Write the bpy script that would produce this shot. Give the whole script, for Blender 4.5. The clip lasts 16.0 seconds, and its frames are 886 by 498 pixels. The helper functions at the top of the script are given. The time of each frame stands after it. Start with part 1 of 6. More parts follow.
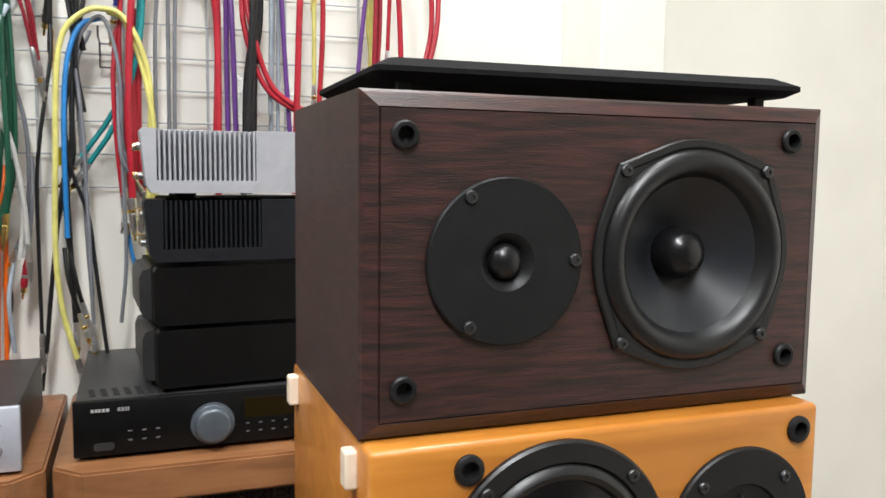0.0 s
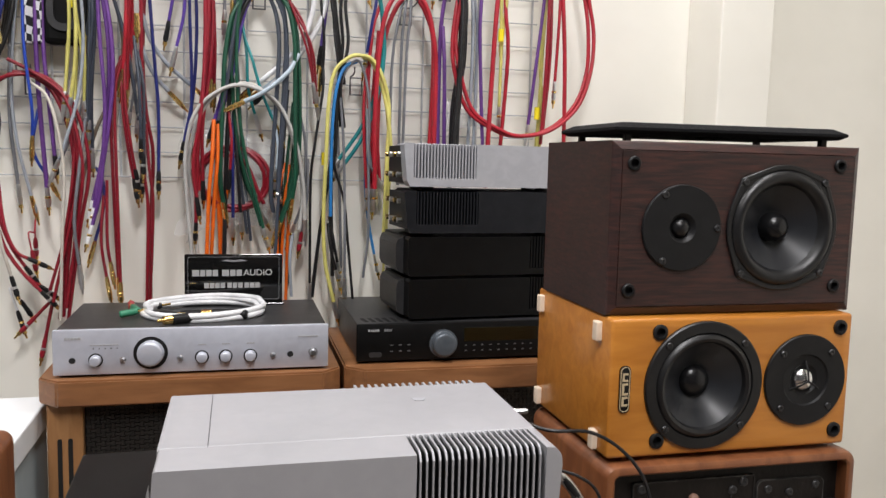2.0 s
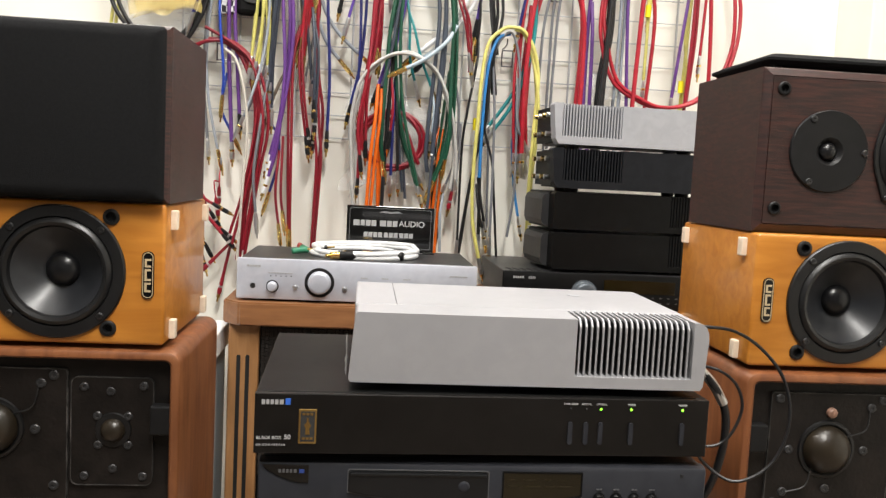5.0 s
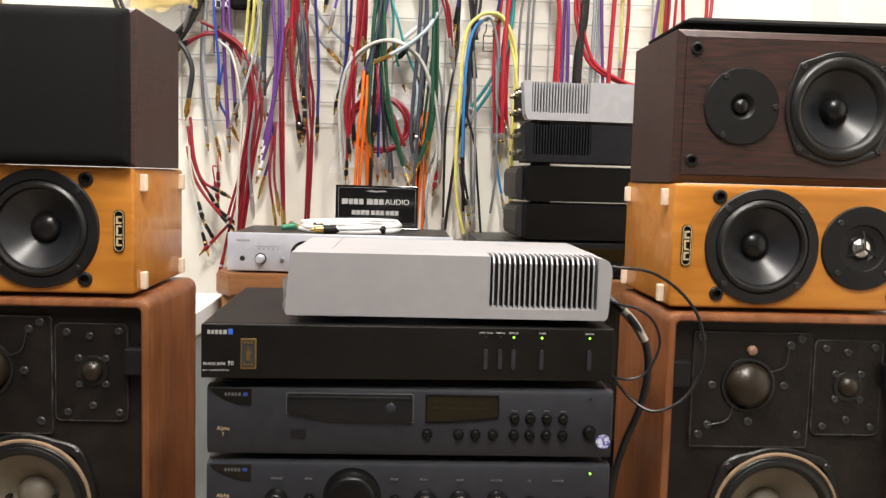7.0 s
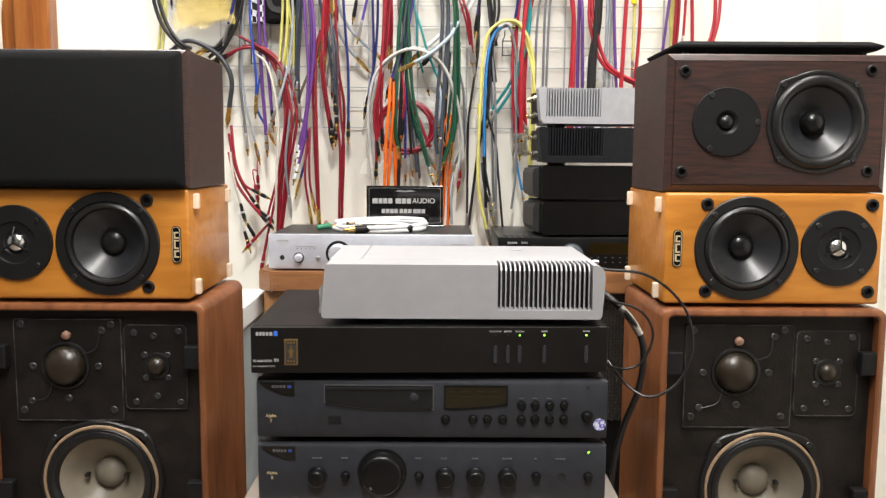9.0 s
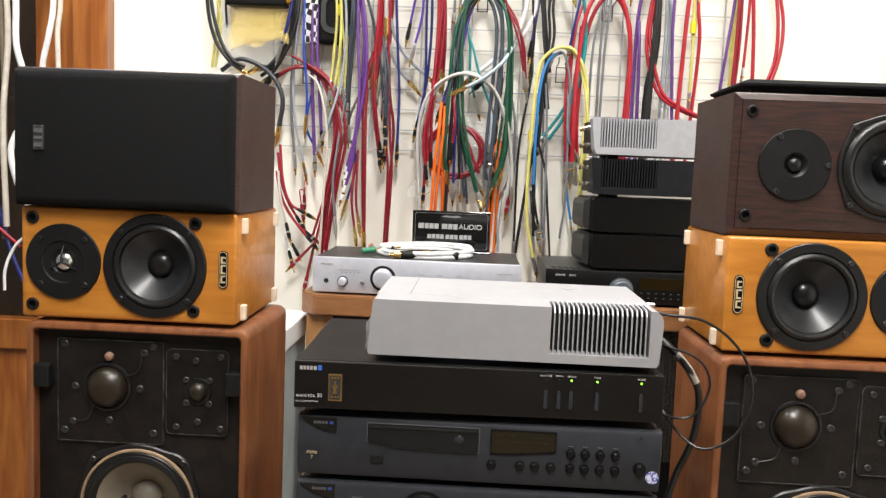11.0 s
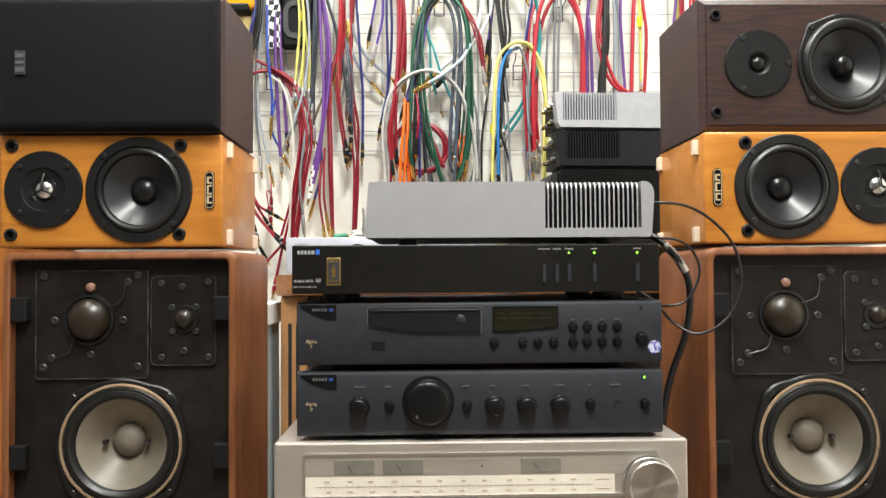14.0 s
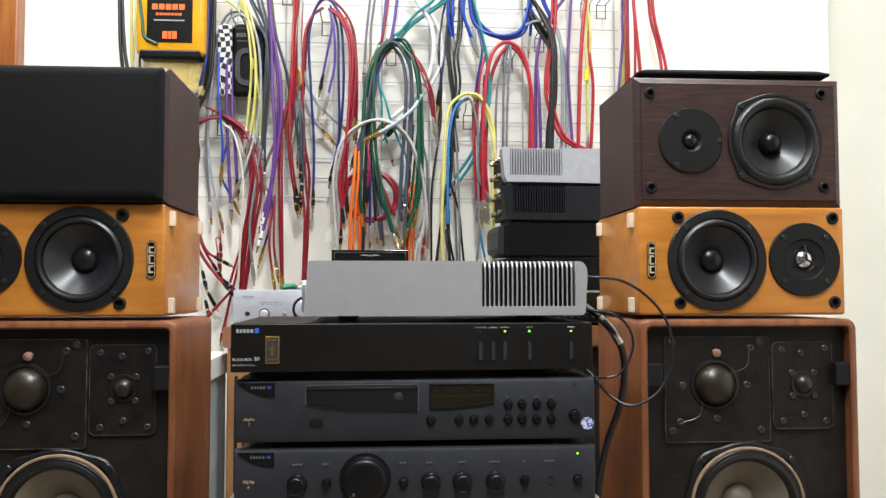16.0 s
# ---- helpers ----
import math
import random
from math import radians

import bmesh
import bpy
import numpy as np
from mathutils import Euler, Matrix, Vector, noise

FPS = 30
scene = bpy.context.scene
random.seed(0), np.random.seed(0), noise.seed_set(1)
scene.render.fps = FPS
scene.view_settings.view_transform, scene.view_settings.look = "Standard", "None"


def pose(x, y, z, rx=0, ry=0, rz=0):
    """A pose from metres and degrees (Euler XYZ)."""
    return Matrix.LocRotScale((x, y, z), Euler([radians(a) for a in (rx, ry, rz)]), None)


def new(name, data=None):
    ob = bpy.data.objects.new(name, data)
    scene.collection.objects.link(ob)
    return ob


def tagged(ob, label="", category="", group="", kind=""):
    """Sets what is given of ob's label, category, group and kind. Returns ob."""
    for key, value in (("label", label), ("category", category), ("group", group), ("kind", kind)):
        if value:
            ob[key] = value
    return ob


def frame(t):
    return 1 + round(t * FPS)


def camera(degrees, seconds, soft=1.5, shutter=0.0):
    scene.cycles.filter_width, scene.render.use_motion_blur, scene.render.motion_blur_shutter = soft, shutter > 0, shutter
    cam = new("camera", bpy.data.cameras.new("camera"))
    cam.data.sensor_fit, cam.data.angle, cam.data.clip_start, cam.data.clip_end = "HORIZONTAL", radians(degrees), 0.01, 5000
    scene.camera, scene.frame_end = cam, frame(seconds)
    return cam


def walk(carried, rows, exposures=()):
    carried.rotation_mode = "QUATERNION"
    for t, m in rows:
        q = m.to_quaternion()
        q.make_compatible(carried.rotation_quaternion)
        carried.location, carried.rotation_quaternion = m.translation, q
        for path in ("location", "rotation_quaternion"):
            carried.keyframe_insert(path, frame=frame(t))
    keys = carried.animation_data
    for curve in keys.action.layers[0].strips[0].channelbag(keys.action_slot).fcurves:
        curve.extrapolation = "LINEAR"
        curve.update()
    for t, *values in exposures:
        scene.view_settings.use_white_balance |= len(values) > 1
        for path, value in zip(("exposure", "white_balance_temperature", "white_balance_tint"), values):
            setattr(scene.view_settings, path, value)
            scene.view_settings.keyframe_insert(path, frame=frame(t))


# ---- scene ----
cam = camera(56.5, 16.0, soft=1.4, shutter=0.2)
METRES, EYE, TILT, LEAN, TURN = 1.86, 1.2, 0.0, 0.0, -20.4
ROWS = [
    (0.0, 0.0, 0.0, 0.0, 0.06, -5.39, -0.65),
    (0.5, -0.025, -0.0727, 0.0123, 1.86, -6.06, -0.68),
    (1.0, -0.0505, -0.1394, 0.0324, 4.04, -5.31, 0.01),
    (1.5, -0.0606, -0.2086, 0.0261, 4.92, -5.3, -0.6),
    (2.0, -0.0667, -0.2491, 0.009, 6.46, -6.11, -1.38),
    (2.5, -0.0607, -0.2795, -0.0005, 8.32, -7.38, -0.76),
    (3.0, -0.0699, -0.3107, -0.0109, 11.69, -8.29, -0.8),
    (3.2, -0.0773, -0.3169, -0.0131, 13.13, -9.10, -0.50),
    (5.3, -0.0775, -0.3142, -0.0629, 14.81, -3.57, -3.17),
    (5.5, -0.0851, -0.2923, -0.0683, 13.74, -2.74, -3.87),
    (6.0, -0.102, -0.2689, -0.0723, 12.47, -2.76, -4.35),
    (6.5, -0.0693, -0.2861, -0.0783, 14.52, -3.54, -3.14),
    (7.0, -0.0001, -0.3464, -0.08, 17.73, -4.95, -1.59),
    (7.5, 0.0318, -0.3948, -0.0698, 19.42, -6.74, -0.3),
    (8.0, 0.0344, -0.4075, -0.0574, 19.86, -7.4, -0.12),
    (8.2, 0.0344, -0.4075, -0.0574, 19.96, -6.90, -0.12),
    (10.3, 0.0280, -0.4054, -0.0428, 21.56, -6.09, -1.97),
    (10.5, 0.0233, -0.402, -0.045, 22.08, -5.77, -2.37),
    (11.0, 0.0189, -0.3942, -0.0407, 22.96, -5.46, -2.29),
    (11.5, -0.0127, -0.3747, -0.0624, 21.31, -5.2, -2.66),
    (12.0, -0.0284, -0.3553, -0.1248, 19.66, -2.61, -2.94),
    (12.5, -0.0225, -0.3503, -0.1869, 18.2, 1.85, -0.97),
    (13.0, -0.0203, -0.3767, -0.2065, 17.59, 3.33, 0.08),
    (13.5, -0.0118, -0.4006, -0.2103, 18.52, 2.15, 0.38),
    (14.0, -0.0048, -0.4143, -0.1827, 19.08, 1.64, 0.38),
    (14.5, -0.0003, -0.4184, -0.1503, 18.77, 2.3, 0.34),
    (15.0, -0.0005, -0.4204, -0.1446, 17.97, 2.81, 0.23),
    (15.5, 0.0037, -0.4197, -0.1431, 16.97, 2.88, 0.2),
    (16.0, 0.0123, -0.4211, -0.144, 16.29, 2.91, 0.05),
]
STOPS = ((0, 0.31, 6500, 12), (0.5, 0.28, 6550, 13), (1, -0.26, 6600, 14), (1.5, -0.25, 6650, 15), (2, -0.15, 6700, 16), (2.5, -0.08, 6700, 17), (3, 0.2, 6750, 16),
         (5.5, 0.36, 7150, 13), (7, 0.45, 7300, 15), (8, 0.52, 7000, 14), (10.5, 0.5, 7000, 13), (11.5, 0.52, 7050, 13), (12.5, 0.78, 7100, 12), (13.5, 0.76, 6950, 10),
         (14, 0.78, 6900, 9), (14.5, 0.57, 6800, 8), (15, 0.45, 6650, 8), (16, 0.4, 6500, 10))
walk(cam, [(t, pose(0, 0, EYE, TILT, LEAN, TURN) @ pose(METRES * x, METRES * y, METRES * z, 90 + pitch, roll, yaw)) for t, x, y, z, yaw, pitch, roll in ROWS], exposures=STOPS)

# ---- light ----
world = bpy.data.worlds.new("world")
scene.world = world
world.use_nodes = True
world.node_tree.nodes["Background"].inputs[0].default_value = (0.85, 0.92, 1.0, 1)
world.node_tree.nodes["Background"].inputs[1].default_value = 0.1


def area_lamp(name, m, size_x, size_y, power, colour):
    d = bpy.data.lights.new(name, "AREA")
    d.shape, d.size, d.size_y, d.energy, d.color = "RECTANGLE", size_x, size_y, power, colour
    ob = new(name, d)
    ob.matrix_world = m
    return ob


COOL = (0.955, 0.99, 1.0)
LAMPS = ((0.45, 0.50, 20), (-1.05, 0.45, 32), (-0.15, -0.85, 60))
for lx, ly, watts in LAMPS:
    area_lamp("tube_lamp", pose(lx, ly, 2.66), 0.22, 1.2, watts, COOL)


# ---- materials ----
def material(name, colour, rough=0.5, metal=0.0, coat=0.0, spec=0.5):
    m = bpy.data.materials.new(name)
    m.use_nodes = True
    b = m.node_tree.nodes["Principled BSDF"]
    b.inputs["Base Color"].default_value = (*colour, 1)
    b.inputs["Roughness"].default_value = rough
    b.inputs["Metallic"].default_value = metal
    b.inputs["Coat Weight"].default_value = coat
    b.inputs["Specular IOR Level"].default_value = spec
    return m


def textured(name, c1, c2, scale, rough=0.5, metal=0.0, stretch=(1, 1, 1), bump=0.1, fine=400, coat=0.0, detail=6.0,
             low=0.35, high=0.65, wear=0.12, spec=0.5, dist=0.001):
    """Two colours mixed by stretched noise, with fine grain in roughness and relief and large soft stains."""
    m = material(name, c1, rough, metal, coat, spec)
    nt = m.node_tree
    n, l = nt.nodes, nt.links
    b = n["Principled BSDF"]
    tc = n.new("ShaderNodeTexCoord")
    mp = n.new("ShaderNodeMapping")
    mp.inputs["Scale"].default_value = stretch
    info = n.new("ShaderNodeObjectInfo")
    off = n.new("ShaderNodeVectorMath")
    off.operation = "SCALE"
    off.inputs[0].default_value = (7, 5, 3)
    l.new(info.outputs["Random"], off.inputs["Scale"])
    l.new(off.outputs[0], mp.inputs["Location"])
    l.new(tc.outputs["Object"], mp.inputs["Vector"])
    a = n.new("ShaderNodeTexNoise")
    a.inputs["Scale"].default_value, a.inputs["Detail"].default_value = scale, detail
    a.inputs["Distortion"].default_value = 0.6
    l.new(mp.outputs[0], a.inputs["Vector"])
    r = n.new("ShaderNodeValToRGB")
    r.color_ramp.elements[0].position, r.color_ramp.elements[0].color = low, (*c1, 1)
    r.color_ramp.elements[1].position, r.color_ramp.elements[1].color = high, (*c2, 1)
    l.new(a.outputs["Fac"], r.inputs["Fac"])
    s = n.new("ShaderNodeTexNoise")
    s.inputs["Scale"].default_value, s.inputs["Detail"].default_value = 6.0, 3.0
    l.new(tc.outputs["Object"], s.inputs["Vector"])
    mr = n.new("ShaderNodeMapRange")
    mr.inputs["To Min"].default_value, mr.inputs["To Max"].default_value = 1 - wear, 1 + wear
    mr.inputs["From Min"].default_value, mr.inputs["From Max"].default_value = 0.3, 0.7
    l.new(s.outputs["Fac"], mr.inputs["Value"])
    mul = n.new("ShaderNodeVectorMath")
    mul.operation = "SCALE"
    l.new(r.outputs["Color"], mul.inputs[0])
    l.new(mr.outputs[0], mul.inputs["Scale"])
    l.new(mul.outputs[0], b.inputs["Base Color"])
    f = n.new("ShaderNodeTexNoise")
    f.inputs["Scale"].default_value, f.inputs["Detail"].default_value = fine, 3.0
    l.new(mp.outputs[0], f.inputs["Vector"])
    rr = n.new("ShaderNodeMapRange")
    rr.inputs["To Min"].default_value, rr.inputs["To Max"].default_value = max(0.02, rough - 0.08), min(1, rough + 0.12)
    l.new(s.outputs["Fac"], rr.inputs["Value"])
    l.new(rr.outputs[0], b.inputs["Roughness"])
    bp = n.new("ShaderNodeBump")
    bp.inputs["Strength"].default_value, bp.inputs["Distance"].default_value = bump, dist
    l.new(f.outputs["Fac"], bp.inputs["Height"])
    l.new(bp.outputs[0], b.inputs["Normal"])
    return m


ROSEWOOD = textured("rosewood_vinyl", (0.0165, 0.0096, 0.0088), (0.0700, 0.0235, 0.0180), 19, 0.36, stretch=(1.25, 3, 15), bump=0.3, fine=110, low=0.38, high=0.80, detail=9, spec=0.5)
ROSEWOOD_SIDE = textured("rosewood_vinyl_side", (0.0200, 0.0105, 0.0086), (0.0540, 0.0236, 0.0176), 16, 0.38, stretch=(3, 3, 0.8), bump=0.25, fine=90, detail=9, spec=0.28)
CHERRY = textured("cherry_veneer", (0.405, 0.142, 0.0180), (0.510, 0.200, 0.0310), 9, 0.33, stretch=(1, 7, 7), bump=0.06, fine=120, coat=0.25, wear=0.08, detail=8)
WALNUT = textured("walnut_veneer", (0.1425, 0.0465, 0.0180), (0.2250, 0.0825, 0.0315), 12, 0.36, stretch=(5, 5, 0.8), bump=0.12, fine=120, coat=0.15, wear=0.15)
SHELFWOOD = textured("mid_brown_wood", (0.200, 0.083, 0.032), (0.275, 0.120, 0.048), 12, 0.4, stretch=(0.9, 6, 6), bump=0.12, fine=90, coat=0.1)
POSTWOOD = textured("mid_brown_wood_upright", (0.2700, 0.1275, 0.0488), (0.3525, 0.1762, 0.0713), 12, 0.4, stretch=(6, 6, 0.9), bump=0.12, fine=90, coat=0.1)
DOORWOOD = textured("varnished_door_wood", (0.2250, 0.0638, 0.0135), (0.3450, 0.1200, 0.0270), 8, 0.3, stretch=(6, 6, 0.7), bump=0.1, fine=80, coat=0.3)
BAFFLE = textured("black_painted_baffle", (0.0060, 0.0047, 0.0041), (0.0130, 0.0100, 0.0086), 26, 0.44, bump=0.6, fine=180, wear=0.35, spec=0.28, detail=9)
CLOTH = textured("black_grille_cloth", (0.0042, 0.0043, 0.0048), (0.0064, 0.0065, 0.0071), 300, 0.9, bump=0.6, fine=1600, spec=0.2)
PLASTIC = textured("black_plastic", (0.0070, 0.0070, 0.0075), (0.0095, 0.0095, 0.0100), 60, 0.42, bump=0.1, fine=900, spec=0.28)
RUBBER = textured("black_rubber", (0.0049, 0.0049, 0.0054), (0.0077, 0.0077, 0.0081), 40, 0.36, bump=0.03, fine=500)
CONE = textured("black_cone", (0.0112, 0.0122, 0.0145), (0.0180, 0.0194, 0.0225), 30, 0.34, bump=0.02, fine=300, wear=0.2, coat=0.12, spec=0.4)
CONE.node_tree.nodes["Principled BSDF"].inputs["Coat Roughness"].default_value = 0.24
CAP = textured("gloss_dust_cap", (0.0050, 0.0050, 0.0056), (0.0080, 0.0080, 0.0088), 30, 0.26, bump=0.01, spec=0.4)
BEXTRENE = textured("beige_translucent_cone", (0.150, 0.130, 0.098), (0.215, 0.185, 0.142), 14, 0.42, bump=0.05, wear=0.2)
CAPGREY = textured("grey_beige_cap", (0.145, 0.125, 0.095), (0.20, 0.175, 0.14), 20, 0.45, wear=0.25)
TANFOAM = textured("tan_gasket", (0.21, 0.14, 0.085), (0.31, 0.21, 0.13), 60, 0.7, bump=0.4)
DOME = textured("brown_soft_dome", (0.013, 0.0095, 0.0055), (0.024, 0.0170, 0.010), 30, 0.33, wear=0.3)
KNOBBLACK = textured("gloss_black_knob", (0.0035, 0.0035, 0.0038), (0.005, 0.005, 0.0053), 40, 0.3, bump=0.02, spec=0.3)
TRAYBLACK = textured("gloss_black_tray", (0.007, 0.0075, 0.0085), (0.009, 0.0095, 0.0105), 40, 0.3, bump=0.02, spec=0.4)
SPUN = material("spun_aluminium", (0.55, 0.53, 0.50), 0.27, 1.0)
spun = SPUN.node_tree
tang = spun.nodes.new("ShaderNodeTangent")
tang.direction_type, tang.axis = "RADIAL", "Y"
spun.nodes["Principled BSDF"].inputs["Anisotropic"].default_value = 0.85
spun.links.new(tang.outputs[0], spun.nodes["Principled BSDF"].inputs["Tangent"])
STEEL = material("steel", (0.72, 0.72, 0.72), 0.3, 1.0)
SEALANT = textured("pinkish_sealant", (0.24, 0.13, 0.09), (0.32, 0.18, 0.13), 60, 0.5)
KNOBGREY = textured("blue_grey_knob", (0.075, 0.09, 0.105), (0.095, 0.11, 0.125), 40, 0.35, metal=0.3)
DARKSTEEL = material("dark_screw", (0.085, 0.085, 0.088), 0.42, 1.0)
BADGEGREY = textured("grey_metal_badge", (0.045, 0.045, 0.048), (0.075, 0.075, 0.080), 200, 0.4, metal=0.5)
CHROME = material("silver_dome", (0.75, 0.75, 0.76), 0.2, 1.0)
GOLD = material("gold_plate", (0.95, 0.66, 0.24), 0.22, 1.0)
BRASS = material("brass_badge", (0.60, 0.39, 0.13), 0.3, 1.0)
PADMAT = textured("cream_felt_pad", (0.62, 0.50, 0.38), (0.72, 0.60, 0.47), 60, 0.8)
ALU = textured("brushed_champagne_aluminium", (0.55, 0.505, 0.455), (0.60, 0.55, 0.50), 60, 0.38, metal=0.75, stretch=(0.25, 8, 8), bump=0.05, fine=200, wear=0.05)
SILVER = textured("silver_paint", (0.46, 0.48, 0.54), (0.50, 0.52, 0.58), 60, 0.4, metal=0.35, bump=0.05, fine=900, wear=0.04)
GREYCAST = textured("grey_cast_paint", (0.335, 0.334, 0.350), (0.352, 0.350, 0.366), 50, 0.42, metal=0.25, bump=0.12, fine=900, wear=0.025)
PALEGREY = textured("pale_grey_paint", (0.36, 0.365, 0.39), (0.40, 0.405, 0.43), 50, 0.45, metal=0.2, bump=0.1, fine=900, wear=0.02)
CHARCOAL = textured("charcoal_metal", (0.0225, 0.0240, 0.0295), (0.0285, 0.0300, 0.0360), 50, 0.42, metal=0.1, bump=0.12, fine=1100, wear=0.08, spec=0.28)
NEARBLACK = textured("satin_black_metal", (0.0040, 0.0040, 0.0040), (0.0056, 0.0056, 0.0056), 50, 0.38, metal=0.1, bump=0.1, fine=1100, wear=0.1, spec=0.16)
FASCIABLACK = textured("brownish_black_fascia", (0.0064, 0.0055, 0.0050), (0.0086, 0.0074, 0.0067), 50, 0.36, metal=0.1, bump=0.08, fine=1100, wear=0.12, spec=0.3)
COVERBLACK = textured("black_vented_metal", (0.0105, 0.0112, 0.0132), (0.0140, 0.0147, 0.0172), 50, 0.44, metal=0.1, bump=0.12, fine=1100, wear=0.1, spec=0.15)
DARKGLAZE = textured("dark_brown_glazing", (0.016, 0.009, 0.005), (0.030, 0.016, 0.009), 6, 0.25, stretch=(4, 4, 0.6), bump=0.03, coat=0.2)
DARKCOVER = textured("dark_grey_cover", (0.0300, 0.0300, 0.0312), (0.0396, 0.0396, 0.0408), 40, 0.4, metal=0.3, bump=0.1, fine=900, wear=0.12)
KEYSLOT = material("dark_brown_key_slot", (0.035, 0.022, 0.014), 0.5)
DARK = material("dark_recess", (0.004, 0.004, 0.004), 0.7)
DISPLAY = textured("dark_olive_display", (0.0075, 0.0056, 0.0016), (0.0105, 0.0080, 0.0024), 20, 0.12, bump=0.0, coat=0.5)
DISPLAYMARK = material("unlit_display_print", (0.018, 0.013, 0.004), 0.4)
GLASSBLACK = material("glossy_black_acrylic", (0.004, 0.004, 0.004), 0.08, coat=0.3)
DIAL = textured("cream_dial", (0.70, 0.64, 0.55), (0.76, 0.70, 0.61), 20, 0.4, wear=0.05)
METERGREY = textured("grey_meter_face", (0.15, 0.142, 0.122), (0.19, 0.18, 0.155), 20, 0.35)
PRINT = material("white_print", (0.5, 0.5, 0.5), 0.5)
PRINTSOFT = material("pale_grey_print", (0.34, 0.34, 0.34), 0.5)
PRINTDIM = material("grey_print", (0.085, 0.085, 0.09), 0.5)
PRINTMID = material("mid_grey_print", (0.22, 0.22, 0.23), 0.5)
SCALEPRINT = material("brown_scale_print", (0.34, 0.25, 0.16), 0.5)
PRINTDARK = material("dark_print", (0.03, 0.03, 0.03), 0.5)
PRINTBLUE = material("blue_print", (0.03, 0.13, 0.55), 0.4)
PRINTNAVY = material("dark_blue_print", (0.02, 0.05, 0.22), 0.4)
PRINTGOLD = material("gold_print", (0.46, 0.36, 0.22), 0.4)
STICKER = textured("blue_white_sticker", (0.07, 0.08, 0.38), (0.62, 0.62, 0.72), 260, 0.4, low=0.48, high=0.54)
MESHGREY = textured("dull_black_woven_metal", (0.030, 0.027, 0.024), (0.045, 0.040, 0.036), 40, 0.45, metal=0.4, bump=0.1)
SCUFF = textured("scuffed_grey_edge", (0.012, 0.011, 0.010), (0.09, 0.084, 0.078), 45, 0.6, low=0.42, high=0.68, bump=0.2)
UNSEENGREY = textured("dark_grey_unseen_wall", (0.10, 0.105, 0.105), (0.14, 0.145, 0.145), 5, 0.5)
WALLPAINT = textured("cream_wall_paint", (0.80, 0.78, 0.705), (0.83, 0.81, 0.74), 3, 0.6, bump=0.08, fine=160, wear=0.025)
CEILPAINT = textured("white_ceiling_paint", (0.78, 0.77, 0.74), (0.82, 0.81, 0.78), 3, 0.7, bump=0.05)
FLOORMAT = textured("brown_floor_tile", (0.17, 0.13, 0.10), (0.22, 0.17, 0.13), 5, 0.3, bump=0.05)
WIREMAT = textured("white_coated_wire", (0.40, 0.41, 0.42), (0.50, 0.51, 0.52), 30, 0.4, wear=0.1)
HOOKMAT = material("dark_wire_hook", (0.12, 0.12, 0.125), 0.35, 0.8)
WHITEBOX = textured("white_carton", (0.70, 0.72, 0.73), (0.76, 0.78, 0.79), 8, 0.6, wear=0.05)
BLUEGREY = textured("blue_grey_carton", (0.30, 0.36, 0.38), (0.36, 0.42, 0.44), 8, 0.6)


def emitter(name, colour, strength):
    m = material(name, colour, 0.4)
    b = m.node_tree.nodes["Principled BSDF"]
    b.inputs["Emission Color"].default_value = (*colour, 1)
    b.inputs["Emission Strength"].default_value = strength
    return m


LEDGREEN = emitter("green_led", (0.25, 1.0, 0.05), 1.6)
TUBEGLOW = emitter("tube_glow", (1.0, 0.97, 0.92), 6.0)


# ---- builders ----
def part(name, bm, mat, parent, label=""):
    me = bpy.data.meshes.new(name)
    bm.normal_update()
    bm.to_mesh(me)
    bm.free()
    me.materials.append(mat)
    ob = new(name, me)
    ob.parent = parent
    if label:
        tagged(ob, label)
    return ob


def smooth(ob, angle=40):
    for p in ob.data.polygons:
        p.use_smooth = True
    ob.data.set_sharp_from_angle(angle=radians(angle))
    return ob


def thing(name, loc, label, category, group="", rz=0, kind=""):
    ob = new(name)
    ob.empty_display_size = 0.02
    ob.matrix_world = pose(*loc, 0, 0, rz)
    return tagged(ob, label, category, group, kind)


def box(x0, x1, y0, y1, z0, z1, bevel=0.0, seg=2, bm=None):
    b = bmesh.new()
    g = bmesh.ops.create_cube(b, size=1)
    for v in g["verts"]:
        v.co = (x0 if v.co.x < 0 else x1, y0 if v.co.y < 0 else y1, z0 if v.co.z < 0 else z1)
    if bevel:
        bmesh.ops.bevel(b, geom=b.edges[:], offset=bevel, segments=seg, affect="EDGES", profile=0.5)
    return merge(bm, b) if bm else b


def merge(bm, other):
    vs = [bm.verts.new(v.co) for v in other.verts]
    other.verts.index_update()
    for f in other.faces:
        try:
            bm.faces.new([vs[v.index] for v in f.verts])
        except ValueError:
            pass
    other.free()
    return bm


